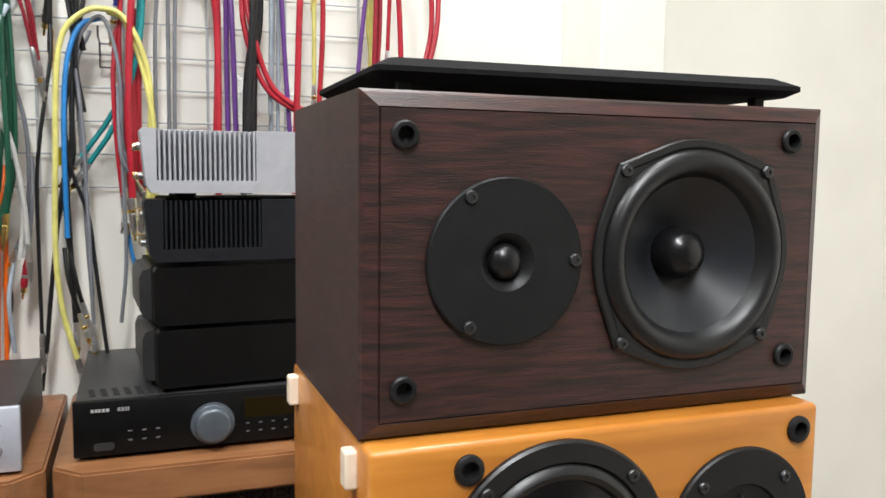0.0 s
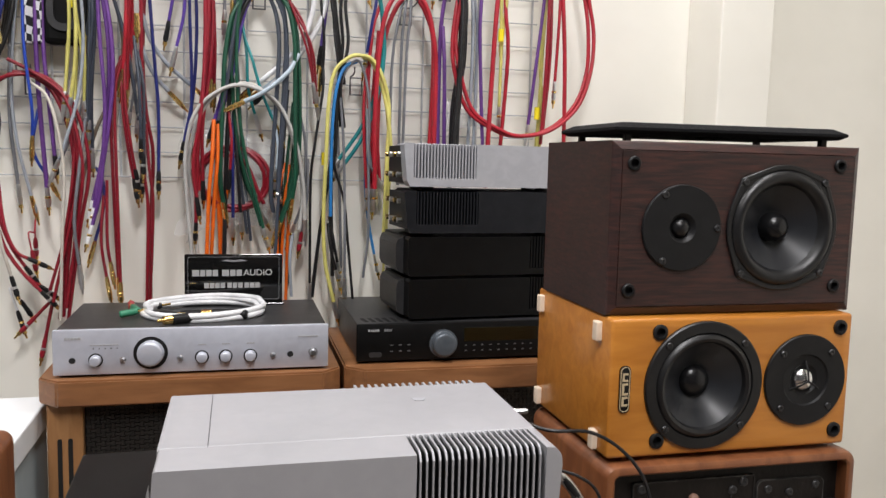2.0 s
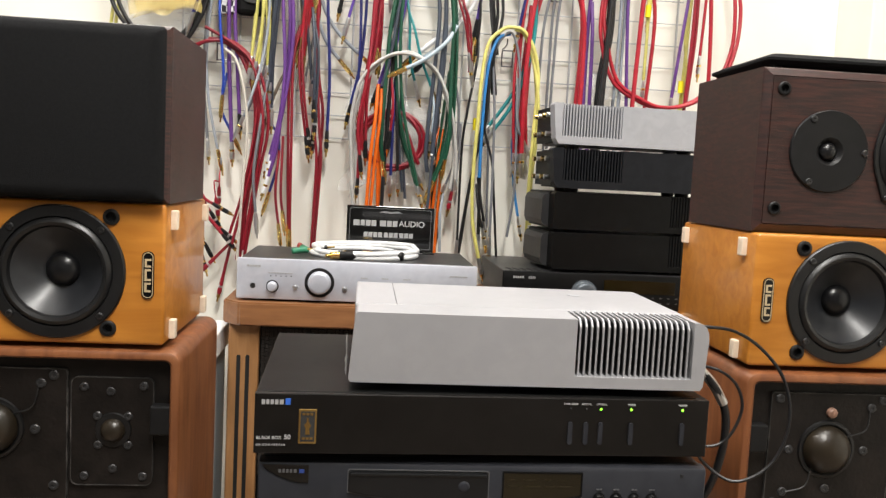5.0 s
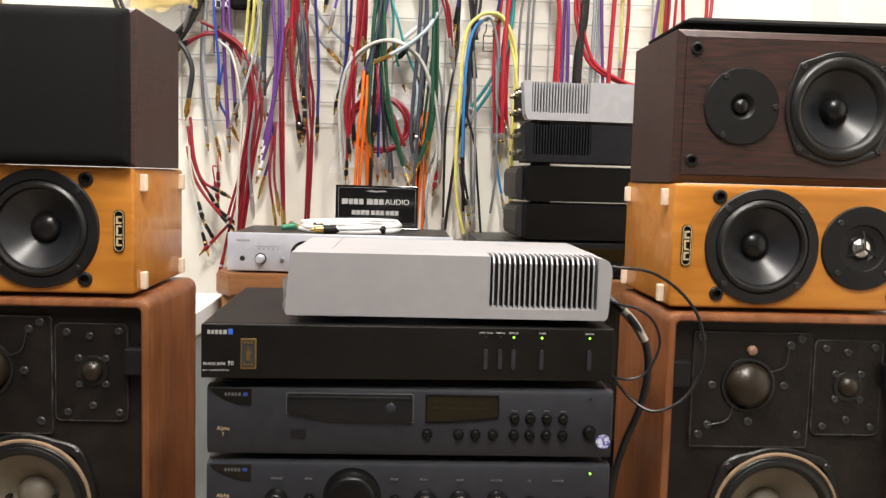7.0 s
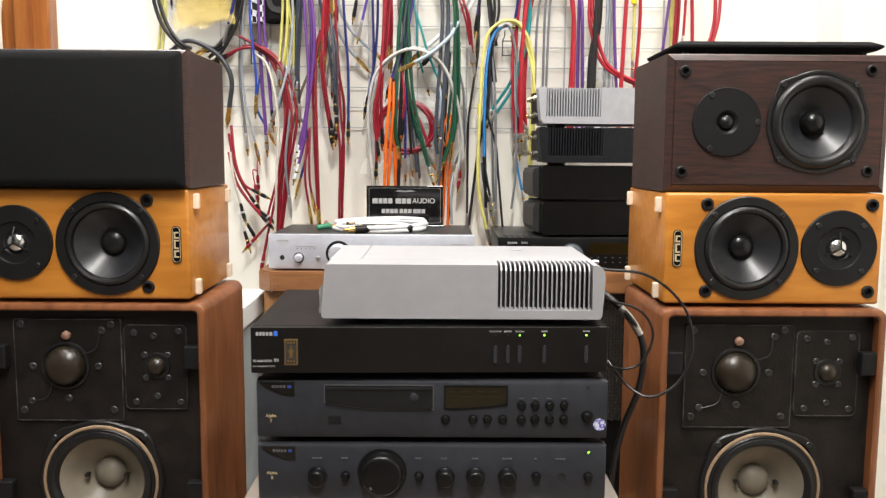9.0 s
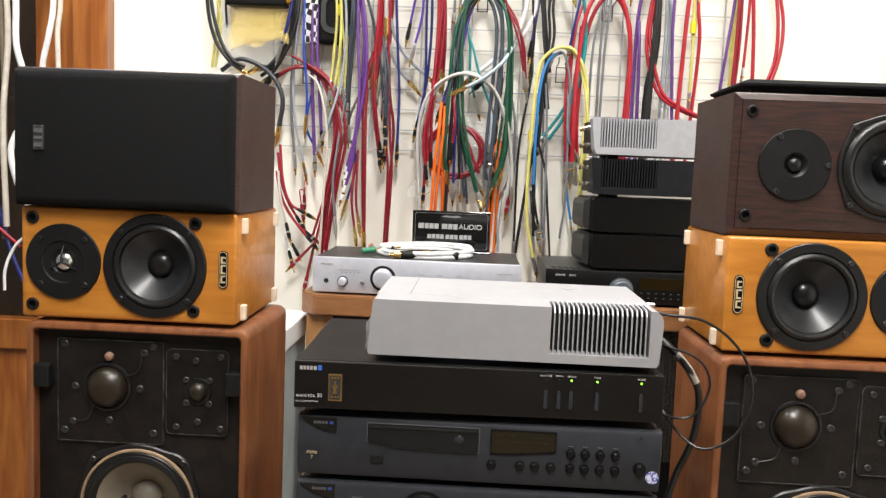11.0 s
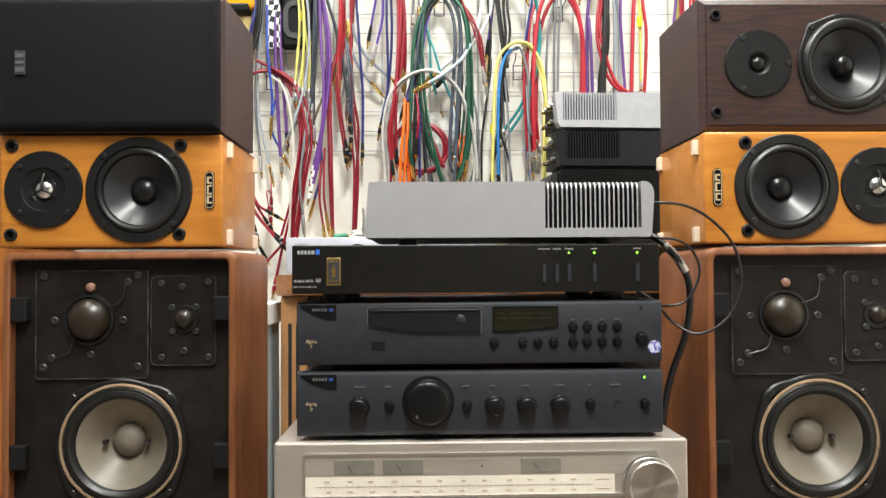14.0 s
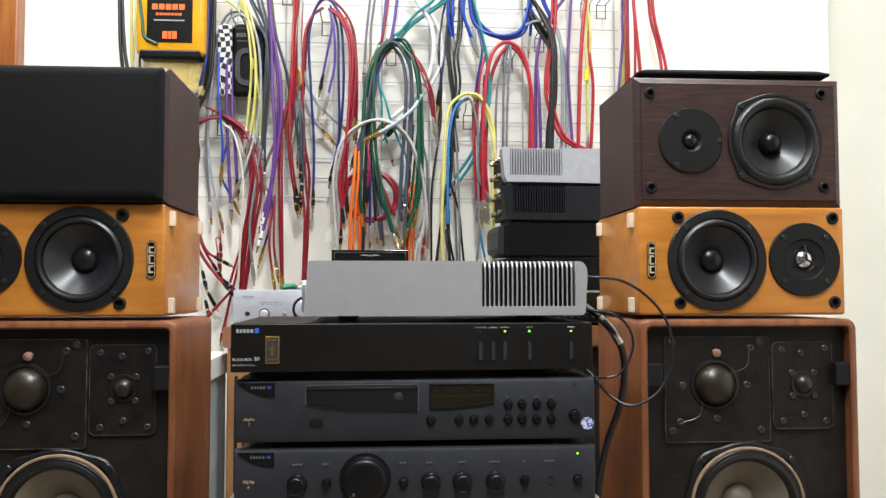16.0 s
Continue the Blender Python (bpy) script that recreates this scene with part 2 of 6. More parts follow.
def lathe(x, y, z, profile, seg=32, shape=None, bm=None):
    """A turned piece facing -y: profile of (radius, height towards the viewer). shape(angle): factor on the radius."""
    b = bm or bmesh.new()
    rings = []
    for r, h in profile:
        if r < 1e-6:
            rings.append([b.verts.new((x, y - h, z))])
        else:
            ring = []
            for i in range(seg):
                a = 2 * math.pi * i / seg
                k = shape(a) if shape else 1
                ring.append(b.verts.new((x + r * k * math.cos(a), y - h, z + r * k * math.sin(a))))
            rings.append(ring)
    for p, q in zip(rings, rings[1:]):
        for i in range(seg):
            j = (i + 1) % seg
            if len(p) == 1 and len(q) > 1:
                b.faces.new((p[0], q[j], q[i]))
            elif len(q) == 1 and len(p) > 1:
                b.faces.new((p[i], p[j], q[0]))
            elif len(p) > 1:
                b.faces.new((p[i], p[j], q[j], q[i]))
    bmesh.ops.recalc_face_normals(b, faces=b.faces[:])
    return b


def dome_profile(r, h, base=0.0, n=7):
    return [(r * math.cos(math.pi / 2 * i / n), base + h * math.sin(math.pi / 2 * i / n)) for i in range(n)] + [(0, base + h)]


def spline(points, n=8):
    pts = [Vector(p) for p in points]
    ext = [2 * pts[0] - pts[1]] + pts + [2 * pts[-1] - pts[-2]]
    out = []
    for i in range(1, len(ext) - 2):
        p0, p1, p2, p3 = ext[i - 1:i + 3]
        for k in range(n):
            t = k / n
            out.append(0.5 * ((2 * p1) + (p2 - p0) * t + (2 * p0 - 5 * p1 + 4 * p2 - p3) * t * t + (3 * p1 - p0 - 3 * p2 + p3) * t ** 3))
    return out + [pts[-1]]


def sweep(path, r, seg=8, bm=None):
    """A round tube along a path of vectors; r is a number or one for each point."""
    b = bm or bmesh.new()
    rings, n = [], len(path)
    up = Vector((0.13, 0.97, 0.21)).normalized()
    for i, p in enumerate(path):
        d = (path[min(i + 1, n - 1)] - path[max(i - 1, 0)]).normalized()
        u = up - d * up.dot(d)
        if u.length < 1e-4:
            u = Vector((1, 0, 0)) - d * d.x
        u.normalize()
        up = u
        w = d.cross(u)
        rad = r[i] if isinstance(r, (list, tuple)) else r
        rings.append([b.verts.new(p + rad * (u * math.cos(2 * math.pi * k / seg) + w * math.sin(2 * math.pi * k / seg))) for k in range(seg)])
    for p, q in zip(rings, rings[1:]):
        for k in range(seg):
            b.faces.new((p[k], p[(k + 1) % seg], q[(k + 1) % seg], q[k]))
    b.faces.new(rings[0][::-1])
    b.faces.new(rings[-1])
    return b


def tube(points, r, n=8, seg=8, bm=None):
    return sweep(spline(points, n), r, seg, bm)


def rod(p, d, spans, seg=10):
    """A turned rod from p along d: spans of (distance, radius)."""
    return sweep([p + d * s for s, _ in spans], [r for _, r in spans], seg)


def prism(poly, y0, y1, bm=None):
    """A plate with an outline in x and z, from y0 to y1."""
    b = bm or bmesh.new()
    f = [b.verts.new((x, y0, z)) for x, z in poly]
    k = [b.verts.new((x, y1, z)) for x, z in poly]
    b.faces.new(f)
    b.faces.new(k[::-1])
    for i in range(len(poly)):
        j = (i + 1) % len(poly)
        b.faces.new((f[j], f[i], k[i], k[j]))
    bmesh.ops.recalc_face_normals(b, faces=b.faces[:])
    return b


def rounded(x0, x1, z0, z1, r, n=5):
    out = []
    for cx, cz, a0 in ((x1 - r, z1 - r, 0), (x0 + r, z1 - r, 90), (x0 + r, z0 + r, 180), (x1 - r, z0 + r, 270)):
        out += [(cx + r * math.cos(radians(a0 + 90 * i / n)), cz + r * math.sin(radians(a0 + 90 * i / n))) for i in range(n + 1)]
    return out


def frame_prism(outer, inner, y0, y1):
    """A ring between two outlines with equally many corners."""
    b = bmesh.new()
    vo = [[b.verts.new((x, y, z)) for x, z in outer] for y in (y0, y1)]
    vi = [[b.verts.new((x, y, z)) for x, z in inner] for y in (y0, y1)]
    n = len(outer)
    for i in range(n):
        j = (i + 1) % n
        b.faces.new((vo[0][i], vo[0][j], vi[0][j], vi[0][i]))
        b.faces.new((vo[1][j], vo[1][i], vi[1][i], vi[1][j]))
        b.faces.new((vo[0][j], vo[0][i], vo[1][i], vo[1][j]))
        b.faces.new((vi[0][i], vi[0][j], vi[1][j], vi[1][i]))
    bmesh.ops.recalc_face_normals(b, faces=b.faces[:])
    return b


def lettering(text, x, y, z, size, mat, parent, name="lettering", turn=0, align="LEFT", deep=0.0003):
    c = bpy.data.curves.new(name, "FONT")
    c.body, c.size, c.extrude, c.align_x, c.align_y = text, size, deep, align, "CENTER"
    ob = bpy.data.objects.new(name, c)
    scene.collection.objects.link(ob)
    me = bpy.data.meshes.new_from_object(ob.evaluated_get(bpy.context.evaluated_depsgraph_get()))
    bpy.data.objects.remove(ob)
    me.transform(pose(x, y, z, 90, 0, 0) @ pose(0, 0, 0, 0, 0, turn))
    me.materials.clear()
    me.materials.append(mat)
    o = new(name, me)
    o.parent = parent
    return o


def bars(x, y, z, widths, height, gap, mat, parent, name="print_bar"):
    """Writing that is not spelt out: a row of plain bars."""
    b = bmesh.new()
    for w in widths:
        box(x, x + w, y - 0.0005, y + 0.0005, z - height / 2, z + height / 2, bm=b)
        x += w + gap
    return part(name, b, mat, parent)


def screw(x, y, z, parent, r=0.004, mat=None):
    b = lathe(x, y, z, [(r, 0), (r, 0.001), (r * 0.8, 0.002), (r * 0.35, 0.0021), (r * 0.3, 0.0012), (0, 0.0012)], 12)
    return smooth(part("screw", b, mat or DARKSTEEL, parent))


# ---- the room ----
def setting(name, bm, mat, label="", category=""):
    return tagged(part(name, bm, mat, None), label, category, kind="structure")


setting("floor", box(-2.3, 1.7, -3.4, 1.5, -0.1, 0), FLOORMAT, "brown tiled shop floor", "floor")
setting("ceiling", box(-2.3, 1.7, -3.4, 1.5, 2.75, 2.85), CEILPAINT, "white painted ceiling", "ceiling")
setting("wall_north", box(-1.16, 1.7, 1.38, 1.5, 0, 2.75), WALLPAINT, "cream painted plaster wall behind the cable rack", "wall")
setting("wall_north_over_door", box(-2.3, -1.16, 1.38, 1.5, 2.2, 2.75), WALLPAINT, "cream painted wall above the door", "wall")
# south and west walls are never in view; their dark grey lowers the fill light
setting("wall_south", box(-2.3, 1.7, -3.5, -3.4, 0, 2.75), UNSEENGREY, "unseen dark grey wall, kept dark to cut bounced light", "wall")
setting("wall_west", box(-2.4, -2.3, -3.4, 1.5, 0, 2.75), UNSEENGREY, "unseen dark grey wall, kept dark to cut bounced light", "wall")
setting("wall_east", box(1.7, 1.8, -3.4, 1.5, 0, 2.75), WALLPAINT, "cream painted plaster wall", "wall")
setting("wall_column", box(0.742, 0.872, 1.24, 1.379, 0, 2.75, 0.004), WALLPAINT, "cream painted column standing out from the wall", "column")
for lx, ly, watts in LAMPS:
    f = thing("ceiling_light", (lx, ly, 2.75), "white fluorescent batten light on the ceiling", "lamp", "ceiling lights")
    part("housing", box(-0.06, 0.06, -0.65, 0.65, -0.05, 0, 0.004), CEILPAINT, f)
    smooth(part("tube", tube([(0, -0.61, -0.066), (0, 0, -0.066), (0, 0.61, -0.066)], 0.013, 3, 12), TUBEGLOW, f, "glowing white tube"))


# ---- loudspeakers ----
def cabinet_with_rim(w, d, h, c):
    """A box whose front has a proud picture-frame rim with a cut inner edge."""
    b = bmesh.new()
    loops = [(c, 0), (c - 0.0005, 0.0012), (c - 0.0012, 0.0004), (0.0016, 0.0048), (0, 0.0066), (0, d)]
    vs = [[b.verts.new((x, y, z)) for x, z in ((i, i), (w - i, i), (w - i, h - i), (i, h - i))] for i, y in loops]
    b.faces.new(vs[0])
    b.faces.new(vs[-1][::-1])
    for p, q in zip(vs, vs[1:]):
        for i in range(4):
            j = (i + 1) % 4
            b.faces.new((p[j], p[i], q[i], q[j]))
    bmesh.ops.recalc_face_normals(b, faces=b.faces[:])
    return b


def cut(ob, holes, y0=-0.02, y1=0.06):
    """Sinks round holes, each (x, z, radius), into a front."""
    b = bmesh.new()
    for x, z, r in holes:
        lathe(x, 0, z, [(0, -y0), (r, -y0), (r, -y1), (0, -y1)], 40, bm=b)
    bmesh.ops.recalc_face_normals(b, faces=b.faces[:])
    me = bpy.data.meshes.new("cutter")
    b.to_mesh(me)
    b.free()
    tool = new("cutter", me)
    tool.matrix_world = ob.matrix_world if ob.parent is None else ob.parent.matrix_world
    mod = ob.modifiers.new("cut", "BOOLEAN")
    mod.operation, mod.object, mod.solver = "DIFFERENCE", tool, "EXACT"
    bpy.context.view_layer.update()
    done = bpy.data.meshes.new_from_object(ob.evaluated_get(bpy.context.evaluated_depsgraph_get()))
    ob.modifiers.clear()
    mat = ob.data.materials[0]
    ob.data = done
    done.materials.clear()
    done.materials.append(mat)
    bpy.data.objects.remove(tool)
    return ob


def ears(a):
    off = abs((a % (math.pi / 2)) - math.pi / 4)
    return 1 / math.cos(max(0.0, math.acos(1 / 1.10) - off))


def grille_socket(x, z, parent, r=0.0078):
    return smooth(part("grille_socket", lathe(x, 0, z, [(r, -0.001), (r, 0.002), (r * 0.85, 0.003), (r * 0.6, 0.003), (r * 0.5, -0.004), (0, -0.005)], 20), PLASTIC, parent, "black plastic grille socket"))


def rosewood_speaker(loc, grille_on):
    w, d, h = 0.3100, 0.192, 0.1895
    s = thing("bookshelf_speaker", loc, "dark rosewood bookshelf speaker on its side, " + ("black grille on" if grille_on else "grille taken off"),
              "speaker", "rosewood speakers")
    body = part("cabinet", cabinet_with_rim(w, d, h, 0.0105), ROSEWOOD, s, "rosewood vinyl cabinet")
    if grille_on:
        g = bmesh.new()
        rings = []
        for inset, y in ((0.004, -0.0030), (0.003, -0.010), (0.008, -0.0165), (0.016, -0.0185)):
            rings.append([g.verts.new((x, y, z)) for x, z in rounded(inset, w - inset, inset - 0.002, h - inset, 0.004, 3)])
        for p, q in zip(rings, rings[1:]):
            for i in range(len(p)):
                j = (i + 1) % len(p)
                g.faces.new((p[i], p[j], q[j], q[i]))
        g.faces.new(rings[-1])
        bmesh.ops.recalc_face_normals(g, faces=g.faces[:])
        gr = smooth(part("grille", g, CLOTH, s, "black cloth grille"), 60)
        part("badge", box(0.0340, 0.0485, -0.0210, -0.0175, 0.0765, 0.1095, 0.001), BADGEGREY, gr, "small grey metal badge")
        bars(0.0358, -0.0212, 0.1025, [0.0110], 0.006, 0, PRINTDIM, gr)
        bars(0.0358, -0.0212, 0.0930, [0.0110], 0.004, 0, PRINTDIM, gr)
        bars(0.0358, -0.0212, 0.0835, [0.0110], 0.006, 0, PRINTDIM, gr)
        return s
    sockets = ((0.0234, 0.1655), (0.2807, 0.1680), (0.2824, 0.0300), (0.0232, 0.0280))
    for x, z in sockets:
        grille_socket(x, z, s)
    tx, tz = 0.0829, 0.0965
    cut(body, [(tx, tz, 0.015), (0.2090, 0.0970, 0.052)] + [(x, z, 0.0047) for x, z in sockets])
    t = smooth(part("tweeter", lathe(tx, 0, tz, [(0.0475, -0.001), (0.0475, 0.0025), (0.0465, 0.0038), (0.0165, 0.0038), (0.0150, 0.0030), (0.0105, -0.002)], 48), PLASTIC, s, "round black tweeter plate"), 25)
    smooth(part("dome", lathe(tx, 0.002, tz, dome_profile(0.0105, 0.0085), 28), CAP, t, "glossy black dome"))
    for a in (122, 0, 238):
        screw(tx + 0.0425 * math.cos(radians(a)), -0.0036, tz + 0.0425 * math.sin(radians(a)), t, 0.0042)
    wx, wz = 0.2090, 0.0970
    f = smooth(part("woofer", lathe(wx, 0, wz, [(0.0708, -0.001), (0.0708, 0.0026), (0.0698, 0.0036), (0.0660, 0.0036), (0.0645, 0.0028), (0.0560, 0.0030)], 120, ears), RUBBER, s, "black moulded woofer frame"), 25)
    smooth(part("surround", lathe(wx, 0, wz, [(0.0645, 0.0026), (0.0640, 0.0042), (0.0625, 0.0062), (0.0600, 0.0078), (0.0570, 0.0084), (0.0540, 0.0076), (0.0515, 0.0056), (0.0495, 0.0026), (0.0478, -0.0003)], 64), RUBBER, f, "rubber roll surround"))
    smooth(part("cone", lathe(wx, 0, wz, [(0.0480, -0.0004), (0.045, -0.0025), (0.034, -0.0095), (0.023, -0.0165), (0.0155, -0.0205), (0.012, -0.0205)], 64), CONE, f, "dark polypropylene cone"))
    smooth(part("dust_cap", lathe(wx, 0.0205, wz, [(0.0170, 0.0), (0.0167, 0.007), (0.0150, 0.013), (0.0112, 0.0175), (0.0060, 0.0200), (0, 0.0207)], 28), CAP, f, "bullet-shaped dust cap"))
    for a in (45, 135, 225, 315):
        screw(wx + 0.0722 * math.cos(radians(a)), -0.0036, wz + 0.0722 * math.sin(radians(a)), f, 0.0042)
    return s


def cherry_speaker(loc, flip):
    w, d, h = 0.303, 0.222, 0.155
    s = thing("compact_monitor", loc, "cherry-veneered two-way compact monitor on its side, on a larger speaker", "speaker", "cherry compact monitors")

    def mx(x):
        return w - x if flip else x
    body = part("cabinet", box(0, w, 0, d, 0, h, 0.004, 3), CHERRY, s, "orange cherry veneer cabinet")
    sockets = ((0.0568, 0.1395), (0.2858, 0.1395), (0.0586, 0.0180), (0.2866, 0.0182))
    for x, z in sockets:
        grille_socket(mx(x), z, s, 0.0088)
    wx, wz = mx(0.1130), 0.0785
    cut(body, [(wx, wz, 0.056), (mx(0.2423), 0.0795, 0.0225)] + [(mx(x), z, 0.0052) for x, z in sockets])
    smooth(body, 30)
    f = smooth(part("woofer", lathe(wx, 0, wz, [(0.0725, -0.001), (0.0725, 0.003), (0.071, 0.0045), (0.0600, 0.0045), (0.0585, 0.002)], 64), RUBBER, s, "round black woofer chassis"), 25)
    smooth(part("surround", lathe(wx, 0, wz, [(0.0590, 0.002), (0.0570, 0.0055), (0.0535, 0.0070), (0.0500, 0.0055), (0.0480, 0.001)], 64), RUBBER, f, "rubber roll surround"))
    smooth(part("cone", lathe(wx, 0, wz, [(0.0482, 0.001), (0.0455, -0.001), (0.034, -0.010), (0.024, -0.017), (0.0165, -0.021)], 64), CONE, f, "dark doped cone"))
    smooth(part("dust_cap", lathe(wx, 0.021, wz, dome_profile(0.0185, 0.012), 32), CAP, f, "soft black dust cap"))
    for a in (45, 135, 225, 315):
        screw(wx + 0.0660 * math.cos(radians(a)), -0.0042, wz + 0.0660 * math.sin(radians(a)), f, 0.0042, DARKSTEEL)
    tx, tz = mx(0.2423), 0.0795
    t = smooth(part("tweeter", lathe(tx, 0, tz, [(0.0530, -0.001), (0.0530, 0.0025), (0.0520, 0.0038), (0.0300, 0.0038), (0.0285, 0.0015), (0.0180, 0.0000), (0.0150, -0.003), (0, -0.004)], 56), PLASTIC, s, "round black tweeter plate"), 25)
    smooth(part("dome", lathe(tx, 0.003, tz, dome_profile(0.0135, 0.009), 32), CHROME, t, "bright metal dome"))
    g = bmesh.new()
    for a in (90, 210, 330):
        tube([(tx, -0.0085, tz), (tx + 0.011 * math.cos(radians(a)), -0.0065, tz + 0.011 * math.sin(radians(a))), (tx + 0.022 * math.cos(radians(a)), -0.001, tz + 0.022 * math.sin(radians(a)))], 0.0011, 3, 6, g)
    part("phase_guard", g, PLASTIC, t, "three-armed black guard")
    for a in (45, 135, 225, 315):
        screw(tx + 0.0445 * math.cos(radians(a)), -0.0036, tz + 0.0445 * math.sin(radians(a)), t, 0.0040)
    lx, lz = mx(0.0172), 0.0780
    p = part("badge", prism(rounded(lx - 0.0065, lx + 0.0065, lz - 0.026, lz + 0.026, 0.006), -0.002, 0.001), GLASSBLACK, s, "black oval badge with gold rim")
    part("badge_rim", frame_prism(rounded(lx - 0.0056, lx + 0.0056, lz - 0.0250, lz + 0.0250, 0.0054), rounded(lx - 0.0048, lx + 0.0048, lz - 0.0242, lz + 0.0242, 0.0047), -0.0026, -0.0015), PRINTGOLD, p)
    for z0, z1 in ((-0.0185, -0.0080), (-0.0062, 0.0068), (0.0086, 0.0180)):
        m = bmesh.new()
        for dz in (0, 1):
            z = lz + (z0 if dz == 0 else z1 - 0.0022)
            box(lx - 0.0034, lx + 0.0034, -0.0027, -0.0015, z, z + 0.0022, bm=m)
        box(lx - 0.0034, lx - 0.0010, -0.0027, -0.0015, lz + z0 + 0.0022, lz + z1 - 0.0022, bm=m)
        part("badge_mark", m, PRINTGOLD, p)
    x0, x1 = (w - 0.0005, w + 0.007) if flip else (-0.007, 0.0005)
    for y in (0.030, 0.205):
        for z in (0.014, 0.137):
            part("rubber_foot", box(x0, x1, y - 0.006, y + 0.006, z - 0.011, z + 0.011, 0.0015), PADMAT, s, "pale square stick-on foot")
    return s


def studio_speaker(loc):
    """Old three-way monitor, grille off: walnut shell with rounded front lips and a sunken black baffle."""
    w, d, h, t, sink = 0.317, 0.225, 0.63, 0.011, 0.018
    s = thing("studio_monitor", loc, "old walnut three-way monitor, grille off, black baffle showing", "speaker", "walnut studio monitors")
    shell = bmesh.new()
    outer = lambda g: rounded(g, w - g, g, h - g, 0.014 - g * 0.8, 5)
    inner = lambda g: rounded(t - g, w - t + g, t - g, h - t + g, 0.007 + g * 0.5, 5)
    loops = [(outer(0), d), (outer(0), 0.006), (outer(0.0018), 0.0018), (outer(0.005), 0), (inner(0.002), 0), (inner(0), 0.002), (inner(0), sink + 0.004)]
    rings = [[shell.verts.new((x, y, z)) for x, z in p] for p, y in loops]
    for p, q in zip(rings, rings[1:]):
        for i in range(len(p)):
            j = (i + 1) % len(p)
            shell.faces.new((p[i], p[j], q[j], q[i]))
    shell.faces.new(rings[0])
    bmesh.ops.recalc_face_normals(shell, faces=shell.faces[:])
    smooth(part("cabinet", shell, WALNUT, s, "walnut veneer cabinet with rounded edges"), 35)
    cut(part("baffle", box(t - 0.002, w - t + 0.002, sink, sink + 0.012, t - 0.002, h - t + 0.002), BAFFLE, s, "matt black front board"), [(0.157, 0.3655, 0.068)], 0, 0.08)
    y = sink
    pl = part("midrange_plate", prism(rounded(0.040, 0.1925, 0.456, 0.604, 0.003, 2), y - 0.003, y + 0.001), BAFFLE, s, "black midrange plate")
    part("plate_edge", frame_prism(rounded(0.0394, 0.1931, 0.4554, 0.6046, 0.003, 2), rounded(0.0405, 0.1920, 0.4565, 0.6035, 0.0028, 2), y - 0.0038, y), SCUFF, pl)
    dx, dz = 0.112, 0.5365
    smooth(part("midrange_ring", lathe(dx, y - 0.003, dz, [(0.0355, 0), (0.0345, 0.0025), (0.0315, 0.003), (0.0285, 0.001)], 40), RUBBER, pl))
    smooth(part("midrange_dome", lathe(dx, y - 0.003, dz, dome_profile(0.0290, 0.021), 36), DOME, pl, "brown doped fabric dome"))
    smooth(part("wire_blob", lathe(dx + 0.002, y - 0.003, dz + 0.046, [(0.0065, 0), (0.006, 0.004), (0.003, 0.006), (0, 0.006)], 10, lambda a: 1 + 0.25 * math.cos(a + 1)), SEALANT, pl, "pinkish lump of sealant"))
    for pts in ([(dx + 0.024, y - 0.006, dz + 0.017), (dx + 0.045, y - 0.008, dz + 0.026), (dx + 0.051, y - 0.004, dz + 0.050)],
                [(dx - 0.018, y - 0.006, dz - 0.022), (dx - 0.026, y - 0.008, dz - 0.044), (dx - 0.050, y - 0.004, dz - 0.053)]):
        smooth(part("lead_wire", tube(pts, 0.0008, 6, 6), DARKSTEEL, pl))
    for x, z in ((0.1785, 0.597), (0.050, 0.597), (0.0655, 0.5355), (0.1587, 0.5358), (0.1145, 0.4886), (0.050, 0.4713), (0.1789, 0.4719), (0.1647, 0.5879), (0.0617, 0.484)):
        screw(x, y - 0.003, z, pl, 0.0056, DARKCOVER)
    tp = part("tweeter_plate", prism(rounded(0.197, 0.2855, 0.4735, 0.596, 0.008), y - 0.0035, y + 0.001), BAFFLE, s, "black tweeter plate with rounded corners")
    part("plate_edge", frame_prism(rounded(0.1965, 0.286, 0.473, 0.5965, 0.008), rounded(0.1974, 0.2851, 0.4739, 0.5956, 0.0075), y - 0.0042, y), SCUFF, tp)
    bx, bz = 0.2425, 0.5365
    smooth(part("tweeter_ring", lathe(bx, y - 0.0035, bz, [(0.020, 0), (0.019, 0.002), (0.0135, 0.002)], 28), RUBBER, tp))
    smooth(part("tweeter_dome", lathe(bx, y - 0.0045, bz, dome_profile(0.0135, 0.0105), 28), DOME, tp, "small brown dome"))
    for x, z in ((0.2109, 0.5853), (0.2748, 0.5873), (0.2117, 0.4839), (0.2753, 0.4837), (bx - 0.017, bz + 0.016), (bx + 0.016, bz + 0.016), (bx - 0.016, bz - 0.017), (bx + 0.016, bz - 0.017), (bx - 0.003, bz + 0.044), (bx, bz - 0.044)):
        screw(x, y - 0.0035, z, tp, 0.0050, DARKCOVER)
    wx, wz = 0.157, 0.3655
    sq = lambda a: 1 + 0.09 * max(0.0, math.cos(4 * (a - math.pi / 4))) ** 1.5
    f = smooth(part("woofer", lathe(wx, y, wz, [(0.090, -0.001), (0.090, 0.003), (0.088, 0.005), (0.080, 0.005)], 72, sq), RUBBER, s, "square-cornered black woofer chassis"), 25)
    smooth(part("gasket", lathe(wx, y, wz, [(0.0835, 0.004), (0.0835, 0.007), (0.0825, 0.008), (0.0800, 0.008), (0.0790, 0.006)], 64), TANFOAM, f, "tan gasket ring"), 30)
